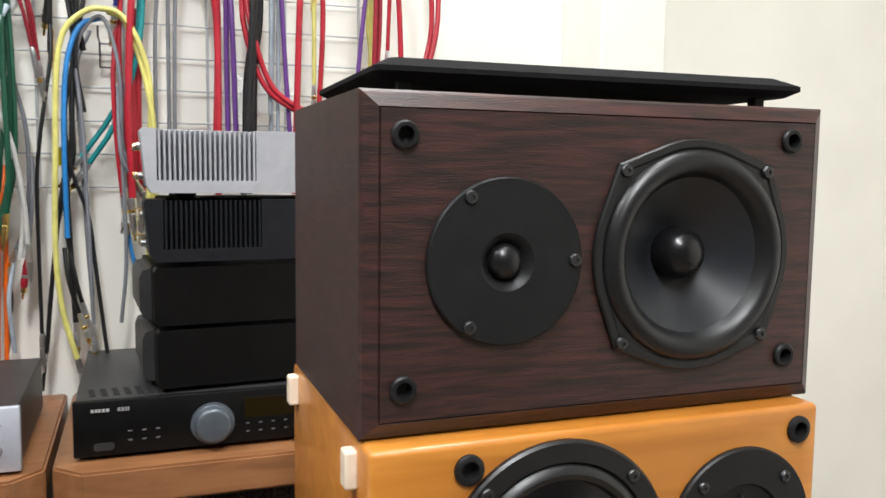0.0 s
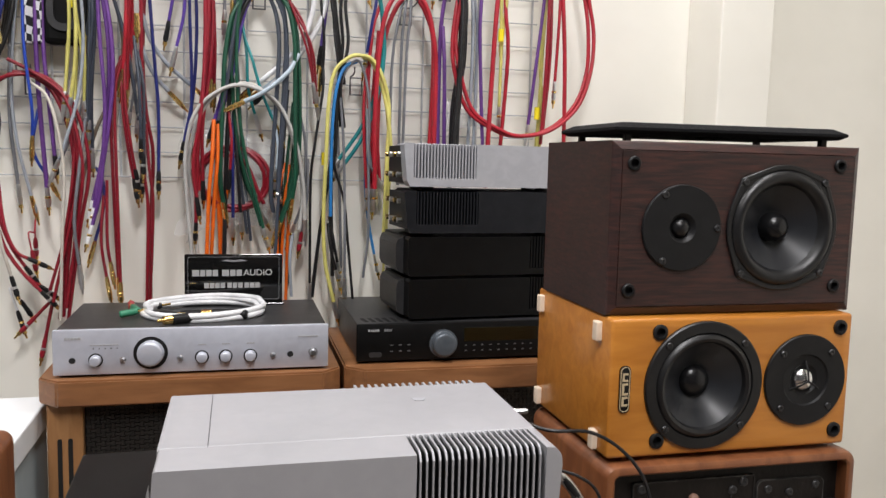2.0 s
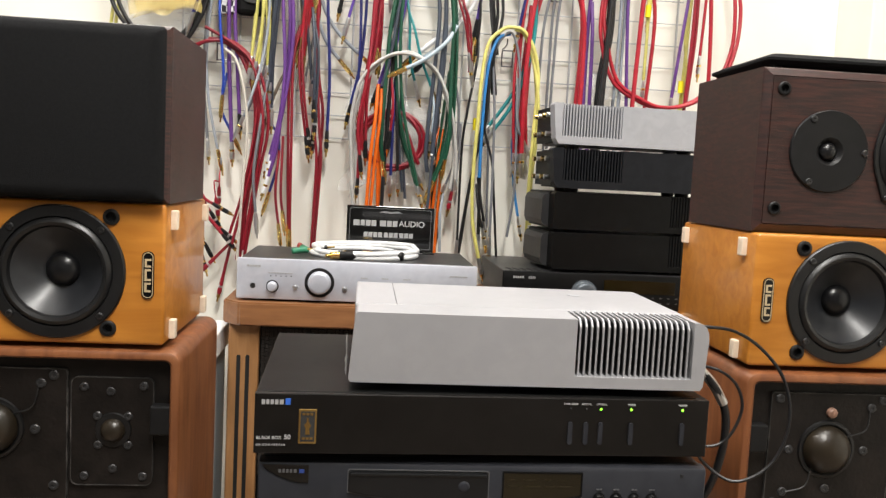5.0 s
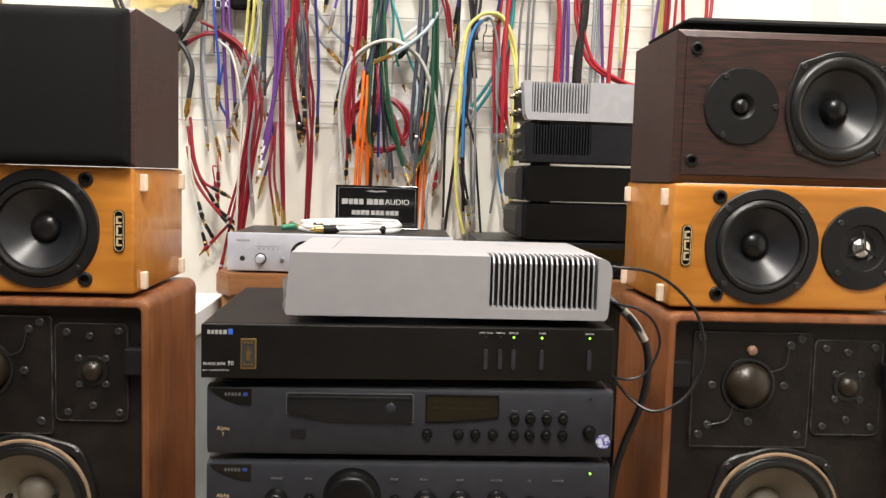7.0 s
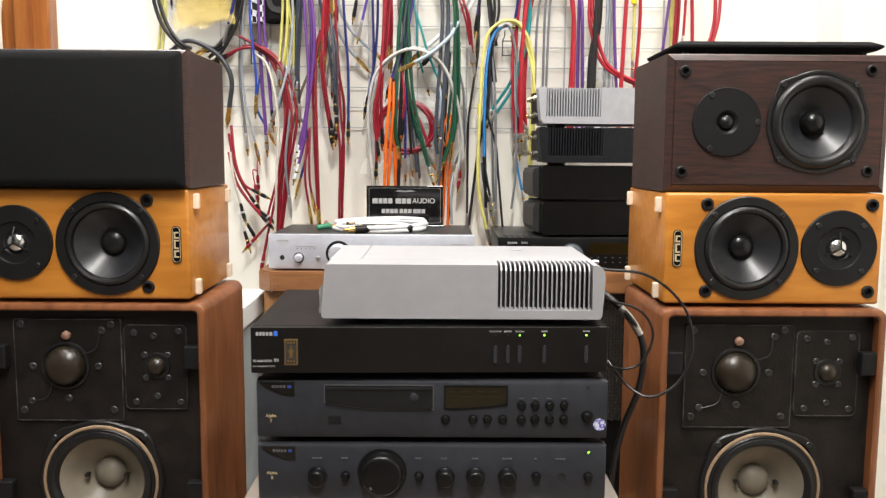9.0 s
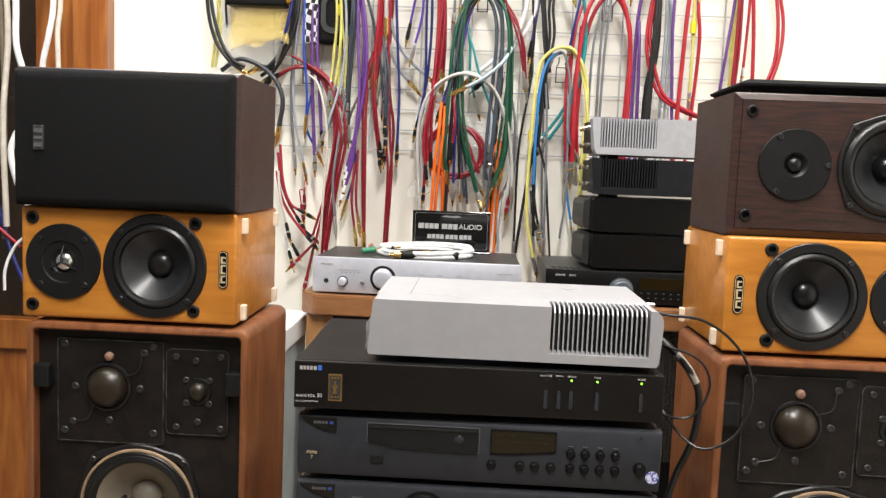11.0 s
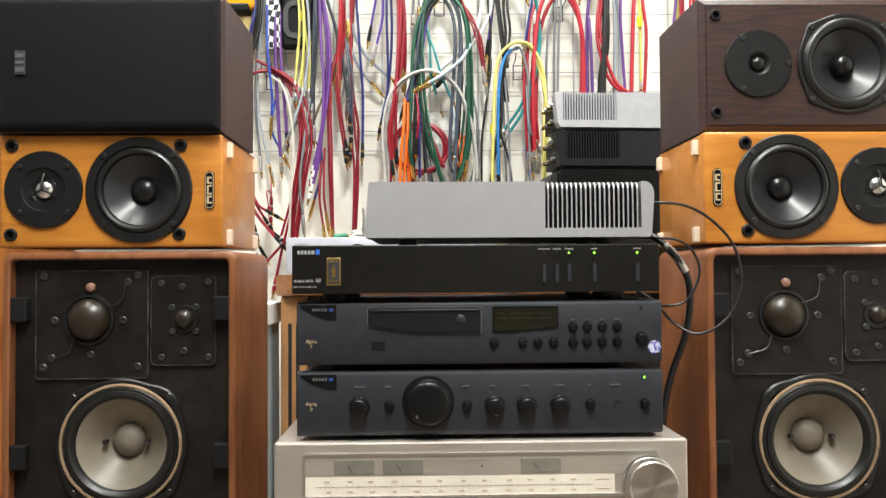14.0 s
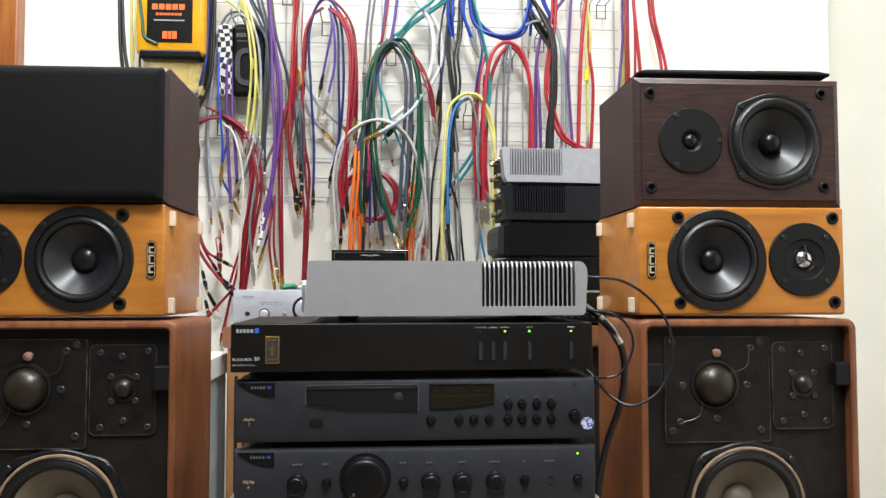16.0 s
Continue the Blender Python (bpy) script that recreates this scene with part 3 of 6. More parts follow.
    smooth(part("surround", lathe(wx, y, wz, [(0.0795, 0.006), (0.0775, 0.008), (0.0745, 0.008), (0.0735, 0.0105), (0.0690, 0.0115), (0.0645, 0.0085), (0.0620, 0.003)], 64), RUBBER, f, "black rubber surround"))
    smooth(part("cone", lathe(wx, y, wz, [(0.0622, 0.003), (0.058, 0.000), (0.045, -0.012), (0.032, -0.024), (0.0225, -0.032)], 64), BEXTRENE, f, "beige translucent cone"))
    smooth(part("dust_cap", lathe(wx, y + 0.032, wz, dome_profile(0.0235, 0.018), 36), CAPGREY, f, "grey domed cap"))
    for sx in (-1, 1):
        part("lead_eyelet", box(wx + sx * 0.029 - 0.003, wx + sx * 0.029 + 0.003, y + 0.012, y + 0.022, wz - 0.002, wz + 0.003, 0.0008), DARKSTEEL, f)
    for a in (45, 135, 225, 315):
        screw(wx + 0.0920 * math.cos(radians(a)), y - 0.004, wz + 0.0920 * math.sin(radians(a)), f, 0.0045)
    for z in (0.5515, 0.351, 0.09):
        for x in (0.0215, w - 0.0215):
            part("grille_catch", box(x - 0.011, x + 0.011, sink - 0.016, sink, z - 0.0165, z + 0.0165, 0.002), PLASTIC, s, "black grille catch block")
    smooth(part("lower_driver", lathe(wx, y, 0.165, [(0.088, -0.001), (0.088, 0.004), (0.080, 0.006), (0.066, 0.004), (0.030, 0.002), (0, 0.001)], 56), RUBBER, s, "second black lower driver"), 30)
    return s


R_BIG, L_BIG = (0.107, 0.395, 0.262), (-0.850, 0.413, 0.262)
studio_speaker(R_BIG)
studio_speaker(L_BIG)
cherry_speaker((0.111, 0.4065, 0.8975), False)
cherry_speaker((-0.856, 0.4170, 0.8975), True)
rosewood_speaker((0.110, 0.4185, 1.0535), False)
rosewood_speaker((-0.8605, 0.416, 1.0535), True)
for x in (0.107, -0.850):
    st = thing("speaker_stand", (x, 0.40, 0), "low dark wooden stand under a studio monitor", "stand", "speaker stands")
    part("top", box(-0.01, 0.327, 0.0, 0.24, 0.237, 0.262, 0.003), NEARBLACK, st)
    for lx in (0.02, 0.277):
        for ly in (0.02, 0.19):
            part("leg", box(lx, lx + 0.04, ly, ly + 0.04, 0, 0.237, 0.002), NEARBLACK, st)

# the grille taken off the rosewood speaker, pegs down on its top
g = thing("loose_grille", (0.274, 0.53, 1.2430), "black cloth speaker grille lying pegs down on the speaker", "grille", rz=-1.5)
b = bmesh.new()
rings = []
for inset, z in ((0.007, 0.0085), (0.0, 0.0125), (0.0, 0.0155), (0.012, 0.0215)):
    rings.append([b.verts.new((x, y, z)) for x, y in rounded(-0.147 + inset, 0.147 - inset, -0.088 + inset, 0.088 - inset, 0.006, 3)])
for p, q in zip(rings, rings[1:]):
    for i in range(len(p)):
        j = (i + 1) % len(p)
        b.faces.new((p[i], p[j], q[j], q[i]))
b.faces.new(rings[0][::-1])
b.faces.new(rings[-1])
bmesh.ops.recalc_face_normals(b, faces=b.faces[:])
part("panel", b, CLOTH, g)
for x in (-0.125, 0.125):
    for y in (-0.067, 0.067):
        part("peg", box(x - 0.004, x + 0.004, y - 0.004, y + 0.004, 0, 0.009, 0.001), PLASTIC, g)


# ---- the stack of hi-fi units ----
def knob(x, y, z, r, deep, parent, mat, name="knob", marker=None):
    k = smooth(part(name, lathe(x, y, z, [(r * 1.2, -0.001), (r * 1.18, 0.0004), (r * 1.06, 0.0004), (r, 0.0012), (r * 0.985, deep * 0.70), (r * 0.955, deep * 0.86), (r * 0.88, deep * 0.96), (r * 0.72, deep * 1.0), (0, deep * 1.03)], 40), mat, parent), 55)
    if marker:
        part("pointer", box(x - r * 0.5 - r * 0.05, x - r * 0.5 + r * 0.05, y - deep * 1.03 - 0.0004, y - deep + 0.001, z - r * 0.62, z - r * 0.50), marker, k)
    return k


def button(x, y, z, r, parent, mat, deep=0.004):
    return smooth(part("button", lathe(x, y, z, [(r * 1.3, -0.001), (r * 1.25, 0.0004), (r * 1.02, 0.0004), (r, deep * 0.6), (r * 0.75, deep), (0, deep * 1.05)], 20), mat, parent))


def feet(parent, w, d, gap, r=0.018):
    for x in (0.05, w - 0.05):
        for y in (0.05, d - 0.05):
            b = bmesh.new()
            bmesh.ops.create_cone(b, cap_ends=True, segments=20, radius1=r * 0.9, radius2=r, depth=gap)
            bmesh.ops.translate(b, verts=b.verts[:], vec=(x, y, gap / 2))
            part("foot", b, RUBBER, parent, "black rubber foot")


def logo_flag(x, z, y, parent):
    """The makers' flag: a dark cut panel with plain bars for its letters."""
    f = part("badge_panel", prism([(x, z), (x + 0.043, z), (x + 0.043, z - 0.017), (x + 0.030, z - 0.016), (x + 0.014, z - 0.010), (x + 0.004, z - 0.004)], y - 0.0012, y + 0.001), GLASSBLACK, parent, "glossy black corner panel")
    bars(x + 0.015, y - 0.0014, z - 0.0055, [0.0024, 0.0022, 0.0022, 0.0024, 0.0028], 0.0032, 0.0012, PRINTDIM, f)
    bars(x + 0.0342, y - 0.0014, z - 0.0055, [0.0048], 0.0034, 0, PRINTNAVY, f)
    return f


def curved_front(w, h, y, mat, parent, name="front_panel"):
    """A fascia that swells slightly at its foot and rounds off at its upper edge."""
    b = bmesh.new()
    prof = [(0.006, h), (0.0015, h - 0.0015), (0, h - 0.005), (0, h * 0.45), (0.0005, 0.008), (0.003, 0.001), (0.008, 0)]
    rings = []
    for x in (0.0, 0.0015, w - 0.0015, w):
        e = 0.0015 if x in (0.0, w) else 0
        rings.append([b.verts.new((x, y + dy + e, z)) for dy, z in prof] + [b.verts.new((x, y + 0.016, 0)), b.verts.new((x, y + 0.016, h))])
    for p, q in zip(rings, rings[1:]):
        for i in range(len(p)):
            j = (i + 1) % len(p)
            b.faces.new((p[i], p[j], q[j], q[i]))
    b.faces.new(rings[0])
    b.faces.new(rings[-1][::-1])
    bmesh.ops.recalc_face_normals(b, faces=b.faces[:])
    return smooth(part(name, b, mat, parent), 35)


# receiver
w, h = 0.485, 0.15
rc = thing("stereo_receiver", (-0.453, 0.25, 0.513), "vintage champagne-silver stereo receiver at the foot of the stack", "receiver")
part("case", box(0.0, w, 0.012, 0.36, 0.0, h - 0.001, 0.002), ALU, rc, "champagne metal case")
part("front_panel", box(0.0, w, 0, 0.012, 0.0, h, 0.0025), ALU, rc, "brushed champagne fascia")
win = part("dial_window", frame_prism(rounded(0.034, 0.450, 0.085, 0.137, 0.003, 2), rounded(0.037, 0.447, 0.088, 0.134, 0.002, 2), -0.002, 0.001), STEEL, rc, "polished window frame")
part("dial_upper", box(0.036, 0.448, -0.0008, 0.002, 0.1105, 0.1345), ALU, win)
part("dial_scale", box(0.036, 0.398, -0.0010, 0.002, 0.0875, 0.1103), DIAL, win, "lit cream tuning scale")
for x0, x1 in ((0.070, 0.117), (0.127, 0.174), (0.288, 0.335)):
    mt = part("meter", box(x0, x1, -0.0016, 0.001, 0.113, 0.130, 0.0006), METERGREY, win, "small grey needle meter")
    for i in range(5):
        part("meter_mark", box(x0 + 0.008 + i * 0.007, x0 + 0.0085 + i * 0.007, -0.0021, -0.001, 0.121 + 0.0018 * (2 - abs(i - 2)), 0.1225 + 0.0018 * (2 - abs(i - 2))), PRINTDARK, mt)
    part("needle", prism([(x0 + 0.022, 0.114), (x0 + 0.0225, 0.114), (x0 + 0.0165, 0.124), (x0 + 0.016, 0.124)], -0.0022, -0.001), PRINTDARK, mt)
part("scale_line", box(0.050, 0.372, -0.0014, 0, 0.0987, 0.0990), PRINTMID, win)
random.seed(4)
for row, zz in ((0, 0.1048), (1, 0.0930)):
    for i in range(12):
        bars(0.060 + i * 0.0262 + random.uniform(-0.002, 0.002), -0.0012, zz, [random.choice((0.0012, 0.0016)), 0.0012, random.choice((0.0010, 0.0016))], 0.0013, 0.0007, SCALEPRINT, win)
    for i in range(49):
        part("scale_tick", box(0.060 + i * 0.0064, 0.0603 + i * 0.0064, -0.0014, 0, 0.0962 if row else 0.1003, 0.0974 if row else 0.1015), SCALEPRINT, win)
part("scale_print", box(0.375, 0.392, -0.0013, 0, 0.1040, 0.1046), SCALEPRINT, win)
part("scale_print", box(0.375, 0.392, -0.0013, 0, 0.0930, 0.0936), SCALEPRINT, win)
part("tuning_lamp", box(0.2415, 0.2435, -0.0016, 0, 0.1205, 0.1225), PRINTDARK, win)
bars(0.224, -0.0012, 0.1290, [0.0022] * 9, 0.0012, 0.0012, PRINTMID, win)
kb = smooth(part("tuning_knob", lathe(0.438, 0, 0.100, [(0.0315, -0.001), (0.0315, 0.004), (0.0300, 0.0045), (0.0290, 0.022), (0.0275, 0.0235), (0.0265, 0.0230), (0, 0.0230)], 64), SPUN, rc, "large spun aluminium knob"), 25)
bars(0.031, -0.0005, 0.073, [0.0042, 0.0042, 0.0042, 0.0016], 0.0052, 0.0014, PRINTDARK, rc)
bars(0.055, -0.0005, 0.0722, [0.0026] * 13, 0.0014, 0.0012, PRINTMID, rc)
bars(0.1075, -0.0005, 0.0727, [0.0032, 0.0032, 0.0014, 0.0026, 0.0026, 0.0026, 0.0026, 0.0026], 0.0030, 0.0018, PRINTDARK, rc)
bars(0.190, -0.0005, 0.0845, [0.011, 0.017, 0.013], 0.0013, 0.003, PRINTDIM, rc)
bars(0.182, -0.0005, 0.0800, [0.009, 0.007, 0.012, 0.009], 0.0010, 0.004, PRINTMID, rc)
for x in (0.198, 0.219, 0.240):
    sw = button(x, 0, 0.0735, 0.0042, rc, STEEL, 0.004)
    smooth(part("toggle", rod(Vector((x, -0.003, 0.0735)), Vector((0, -1, -0.25)).normalized(), [(0, 0.0016), (0.006, 0.0021), (0.013, 0.0027), (0.0145, 0.0018)], 12), STEEL, sw, "chrome bat toggle"))
for x, n in ((0.036, 4), (0.078, 4), (0.128, 3), (0.168, 4), (0.198, 11), (0.262, 7), (0.300, 5), (0.336, 5)):
    bars(x, -0.0005, 0.0625, [0.0022] * n, 0.0016, 0.0010, PRINTDIM, rc)
for x in (0.043, 0.088, 0.168, 0.262, 0.305):
    bars(x - 0.008, -0.0005, 0.0575, [0.0018] * 7, 0.0010, 0.0012, PRINTMID, rc)
for x in (0.043, 0.088, 0.134, 0.180, 0.232, 0.276):
    knob(x, 0, 0.035, 0.0105, 0.016, rc, ALU)
for i in range(8):
    part("selector_key", box(0.326 + i * 0.0165, 0.3345 + i * 0.0165, -0.010, 0.001, 0.036, 0.056, 0.001), ALU, rc, "square push key")
    part("key_slot", box(0.3250 + i * 0.0165, 0.3355 + i * 0.0165, -0.0006, 0.001, 0.035, 0.057), KEYSLOT, rc)
feet(rc, w, 0.36, 0.0001)
rk = thing("equipment_stand", (-0.50, 0.24, 0), "low wooden stand under the receiver", "stand")
part("top", box(0, 0.58, 0, 0.42, 0.485, 0.513, 0.003), SHELFWOOD, rk)
for lx in (0.01, 0.52):
    for ly in (0.01, 0.36):
        part("leg", box(lx, lx + 0.05, ly, ly + 0.05, 0, 0.485, 0.002), POSTWOOD, rk)

bb = thing("blue_bag", (0.053, 0.30, 0.513), "small bright blue plastic bag on the stand beside the receiver", "bag")
BLUEBAG = textured("blue_plastic_film", (0.006, 0.10, 0.40), (0.012, 0.15, 0.50), 30, 0.3, bump=0.3, fine=60)
m = bmesh.new()
prev = None
for j, (z, k) in enumerate(((0.0, 0.9), (0.006, 1.0), (0.03, 0.95), (0.055, 0.7), (0.072, 0.4), (0.082, 0.12))):
    ring = []
    for i in range(18):
        a = 2 * math.pi * i / 18
        f = k * (1 + 0.18 * noise.noise(Vector((math.cos(a) * 2, math.sin(a) * 2, z * 60))))
        ring.append(m.verts.new((0.017 * f * math.cos(a), 0.034 * f * math.sin(a), z * 0.72)))
    if prev:
        for i in range(18):
            m.faces.new((prev[i], prev[(i + 1) % 18], ring[(i + 1) % 18], ring[i]))
    else:
        m.faces.new(ring[::-1])
    prev = ring
m.faces.new(prev)
smooth(part("film", m, BLUEBAG, bb), 70)

# integrated amplifier
amp = thing("integrated_amplifier", (-0.428, 0.262, 0.663), "charcoal integrated amplifier with a large black volume knob", "amplifier")
feet(amp, 0.435, 0.29, 0.006)
part("case", box(0.002, 0.433, 0.014, 0.29, 0.006, 0.0775, 0.0015), CHARCOAL, amp, "dark metal cover")
curved_front(0.435, 0.0765, 0, CHARCOAL, amp).location.z = 0.004
logo_flag(0.004, 0.0775, 0, amp)
lettering("Alpha", 0.0105, -0.0006, 0.043, 0.0058, PRINTGOLD, amp)
lettering("8", 0.0160, -0.0006, 0.0365, 0.0052, PRINTGOLD, amp)
knob(0.155, 0, 0.044, 0.0262, 0.016, amp, KNOBBLACK, "volume_knob", PRINTDIM)
for x in (0.074, 0.234, 0.272, 0.312):
    knob(x, 0, 0.039, 0.0105, 0.014, amp, KNOBBLACK, "tone_knob")
for x in (0.109, 0.201, 0.348, 0.413):
    button(x, 0, 0.0395, 0.0050, amp, KNOBBLACK, 0.006)
smooth(part("headphone_socket", lathe(0.380, 0, 0.0395, [(0.0052, -0.001), (0.005, 0.001), (0.0036, 0.0006), (0, 0.0004)], 20), DARK, amp, "headphone socket"))
for x, n in ((0.068, 3), (0.104, 2), (0.196, 2), (0.228, 2), (0.267, 2), (0.305, 3), (0.345, 1), (0.372, 3)):
    bars(x, -0.0004, 0.0625, [0.0035] * n, 0.002, 0.0008, PRINTDIM, amp)
smooth(part("power_light", lathe(0.413, 0, 0.071, dome_profile(0.0013, 0.0012), 10), LEDGREEN, amp, "lit green power light"))

# compact disc player
cd = thing("disc_player", (-0.428, 0.262, 0.7405), "charcoal compact disc player with disc tray and display", "disc player")
feet(cd, 0.435, 0.29, 0.0125)
part("case", box(0.002, 0.433, 0.014, 0.29, 0.0125, 0.0855, 0.0015), CHARCOAL, cd, "dark metal cover")
curved_front(0.435, 0.0745, 0, CHARCOAL, cd).location.z = 0.0105
logo_flag(0.004, 0.082, 0, cd)
lettering("Alpha", 0.0105, -0.0006, 0.039, 0.0058, PRINTGOLD, cd)
lettering("7", 0.0160, -0.0006, 0.0325, 0.0052, PRINTGOLD, cd)
bars(0.0885, -0.0004, 0.034, [0.016], 0.009, 0, TRAYBLACK, cd)
def tray_outline(g):
    """The tray's front: straight above, its lower edge dropping in a soft curve; drawn in by g."""
    x0, x1 = 0.084 + g, 0.2185 - g
    foot = [(x0 + (x1 - x0) * i / 16, 0.0568 + g - 0.0088 * math.sin(min(1.0, i / 9) * math.pi / 2)) for i in range(17)]
    return foot + [(x1, 0.0770 - g), (x1 - 0.0015, 0.0785 - g), (x0 + 0.0015, 0.0785 - g), (x0, 0.0770 - g)]


tr = part("tray_surround", prism(tray_outline(0), -0.0006, 0.002), DARK, cd)
# thin paler outline drawn for the highlight along the tray's edge
part("tray_edge_glint", frame_prism(tray_outline(-0.0006), tray_outline(0.0003), -0.0011, 0.001), PRINTDIM, tr)
dr = part("disc_tray", prism(tray_outline(0.0014), -0.0030, 0.001), TRAYBLACK, cd, "closed disc tray door")
part("tray_lip", box(0.0865, 0.2160, -0.0042, -0.0028, 0.0738, 0.0764, 0.0006), TRAYBLACK, dr)
smooth(part("eject_dimple", lathe(0.1945, -0.0030, 0.0640, [(0.0056, 0.0001), (0.0050, 0.0006), (0.003, 0.0011), (0, 0.0013)], 24), CHARCOAL, dr))


def window_outline(g):
    return [(0.2325 + g, 0.0492 + g), (0.262, 0.0500 + g), (0.290, 0.0522 + g), (0.3100 - g, 0.0552 + g), (0.3100 - g, 0.0785 - g), (0.2325 + g, 0.0785 - g)]


dw = part("display_window", prism(window_outline(0.0006), -0.0008, 0.001), DISPLAY, cd, "dark olive display window")
part("window_rim", frame_prism(window_outline(-0.0006), window_outline(0.0008), -0.0016, 0), NEARBLACK, dw)
for x, wd in ((0.237, 0.012), (0.252, 0.018), (0.273, 0.010), (0.286, 0.016)):
    part("display_mark", box(x, x + wd, -0.0011, 0, 0.0640, 0.0652), DISPLAYMARK, dw)
    part("display_mark", box(x, x + wd * 0.7, -0.0011, 0, 0.0705, 0.0713), DISPLAYMARK, dw)
for x in (0.234, 0.268, 0.286, 0.305, 0.328, 0.345, 0.363, 0.381):
    button(x, 0, 0.0355, 0.0048, cd, KNOBBLACK)
for x in (0.328, 0.345, 0.363, 0.381):
    button(x, 0, 0.0535, 0.0048, cd, KNOBBLACK)
button(0.410, 0, 0.0395, 0.0062, cd, KNOBBLACK, 0.006)
part("sensor_dot", box(0.4085, 0.4115, -0.0006, 0.001, 0.0755, 0.0785), DARK, cd)
smooth(part("sticker", lathe(0.4255, -0.0002, 0.0295, [(0.0078, 0), (0.0078, 0.0004), (0, 0.0004)], 24), STICKER, cd, "round blue and white sticker"))
for x in (0.325, 0.342, 0.360, 0.378):
    bars(x, -0.0004, 0.0625, [0.003, 0.002], 0.0013, 0.0006, PRINTDIM, cd)

# converter
dac = thing("audio_converter", (-0.4315, 0.253, 0.8265), "slim satin-black audio converter with green lights", "converter", rz=1.6)
feet(dac, 0.437, 0.28, 0.0105, 0.02)
part("case", box(0.0, 0.437, 0.006, 0.28, 0.0105, 0.0670, 0.0015), NEARBLACK, dac, "satin black folded case")
part("front_panel", box(-0.0005, 0.4375, 0.0, 0.006, 0.0095, 0.0665, 0.001), FASCIABLACK, dac, "satin black fascia")
bars(0.006, -0.0004, 0.0583, [0.0030, 0.0026, 0.0028, 0.0030, 0.0036], 0.0042, 0.0012, PRINTSOFT, dac)
bars(0.0275, -0.0004, 0.0588, [0.0045], 0.0058, 0, PRINTBLUE, dac)
lettering("BLACK BOX", 0.0018, -0.0004, 0.0245, 0.0042, PRINT, dac)
lettering("50", 0.0270, -0.0004, 0.0252, 0.0062, PRINT, dac)
lettering("D/A  C O N V E R T E R", 0.0015, -0.0004, 0.0178, 0.0026, PRINT, dac)
bd = part("brass_badge", box(0.040, 0.0565, -0.0012, 0.001, 0.0195, 0.0520, 0.0004), BRASS, dac, "brass plate with dark figure")
part("badge_inset", box(0.0418, 0.0547, -0.0016, 0, 0.0215, 0.0500), PRINTDARK, bd, "dark inner field")
part("badge_figure", prism([(0.0462, 0.0285), (0.0505, 0.0285), (0.0500, 0.034), (0.0515, 0.0365), (0.0500, 0.0395), (0.0490, 0.0405), (0.0492, 0.0440), (0.0474, 0.0440), (0.0476, 0.0400), (0.0452, 0.0375), (0.0466, 0.034)], -0.0021, -0.001), BRASS, bd)
for z in (0.0235, 0.0465):
    for k in range(3):
        part("badge_mark", box(0.0434 + k * 0.0036, 0.0460 + k * 0.0036, -0.0020, -0.001, z, z + 0.0022), BRASS, bd)
for x, word, lit in ((0.298, "SYNC LOCK", 0), (0.3135, "DIGITAL", 0), (0.328, "OPTICAL", 1), (0.3585, "PHASE", 1), (0.4105, "POWER", 1)):
    lettering(word, x, -0.0004, 0.0610, 0.0026, PRINT, dac, align="CENTER")
    smooth(part("indicator", lathe(x, 0, 0.0562, dome_profile(0.0013, 0.001), 10), LEDGREEN if lit else DARK, dac, "green indicator light" if lit else "unlit indicator"))
    part("push_button", prism(rounded(x - 0.0022, x + 0.0022, 0.0215, 0.0435, 0.0021), -0.0022, 0.001), CHARCOAL, dac, "slim upright push button")

# power amplifier
def crumple_strip():
    """A crumpled strip of tape stuck to the end of a case."""
    b = bmesh.new()
    rows = [[b.verts.new((-0.002 - 0.004 * abs(noise.noise(Vector((i * 0.9, j * 1.3, 2)))), 0.004 + 0.012 * i, Z0 + 0.004 + 0.0055 * j)) for i in range(5)] for j in range(7)]
    for p, q in zip(rows, rows[1:]):
        for i in range(4):
            b.faces.new((p[i], p[i + 1], q[i + 1], q[i]))
    bmesh.ops.solidify(b, geom=b.faces[:], thickness=0.0006)
    return b


pa = thing("power_amplifier", (-0.348, 0.266, 0.8935), "grey cast power amplifier with ribbed heat sink corner", "amplifier")
W, D, Z0, Z1 = 0.349, 0.235, 0.0085, 0.0755
case = [(0.002, Z0), (0, Z0 + 0.003), (0.0050, Z1 - 0.002), (0.0068, Z1), (0.217, Z1), (0.217, Z0 + 0.011), (0.3335, Z0 + 0.011), (0.3335, Z1), (0.338, Z1), (0.3425, Z1 - 0.0014), (0.3460, Z1 - 0.0045), (0.3482, Z1 - 0.0095), (W, Z1 - 0.0165), (W - 0.0030, Z0 + 0.004), (W - 0.006, Z0)]
part("case", prism(case, 0, 0.052), GREYCAST, pa, "grey textured cast case")
part("case_rear", box(0.0035, W - 0.0065, 0.052, D - 0.02, Z0, Z1, 0.002), GREYCAST, pa, "grey textured top cover")
part("rear_comb_base", box(0.006, W - 0.008, D - 0.02, D, Z0, Z1 - 0.006, 0.002), GREYCAST, pa)
part("panel_seam", box(0.0450, 0.0456, 0.053, D - 0.022, Z1 - 0.001, Z1 + 0.0003), DARKCOVER, pa)
# black backing and fin sides put the shade of the gaps into the colour
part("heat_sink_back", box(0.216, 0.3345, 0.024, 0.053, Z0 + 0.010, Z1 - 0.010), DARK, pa)
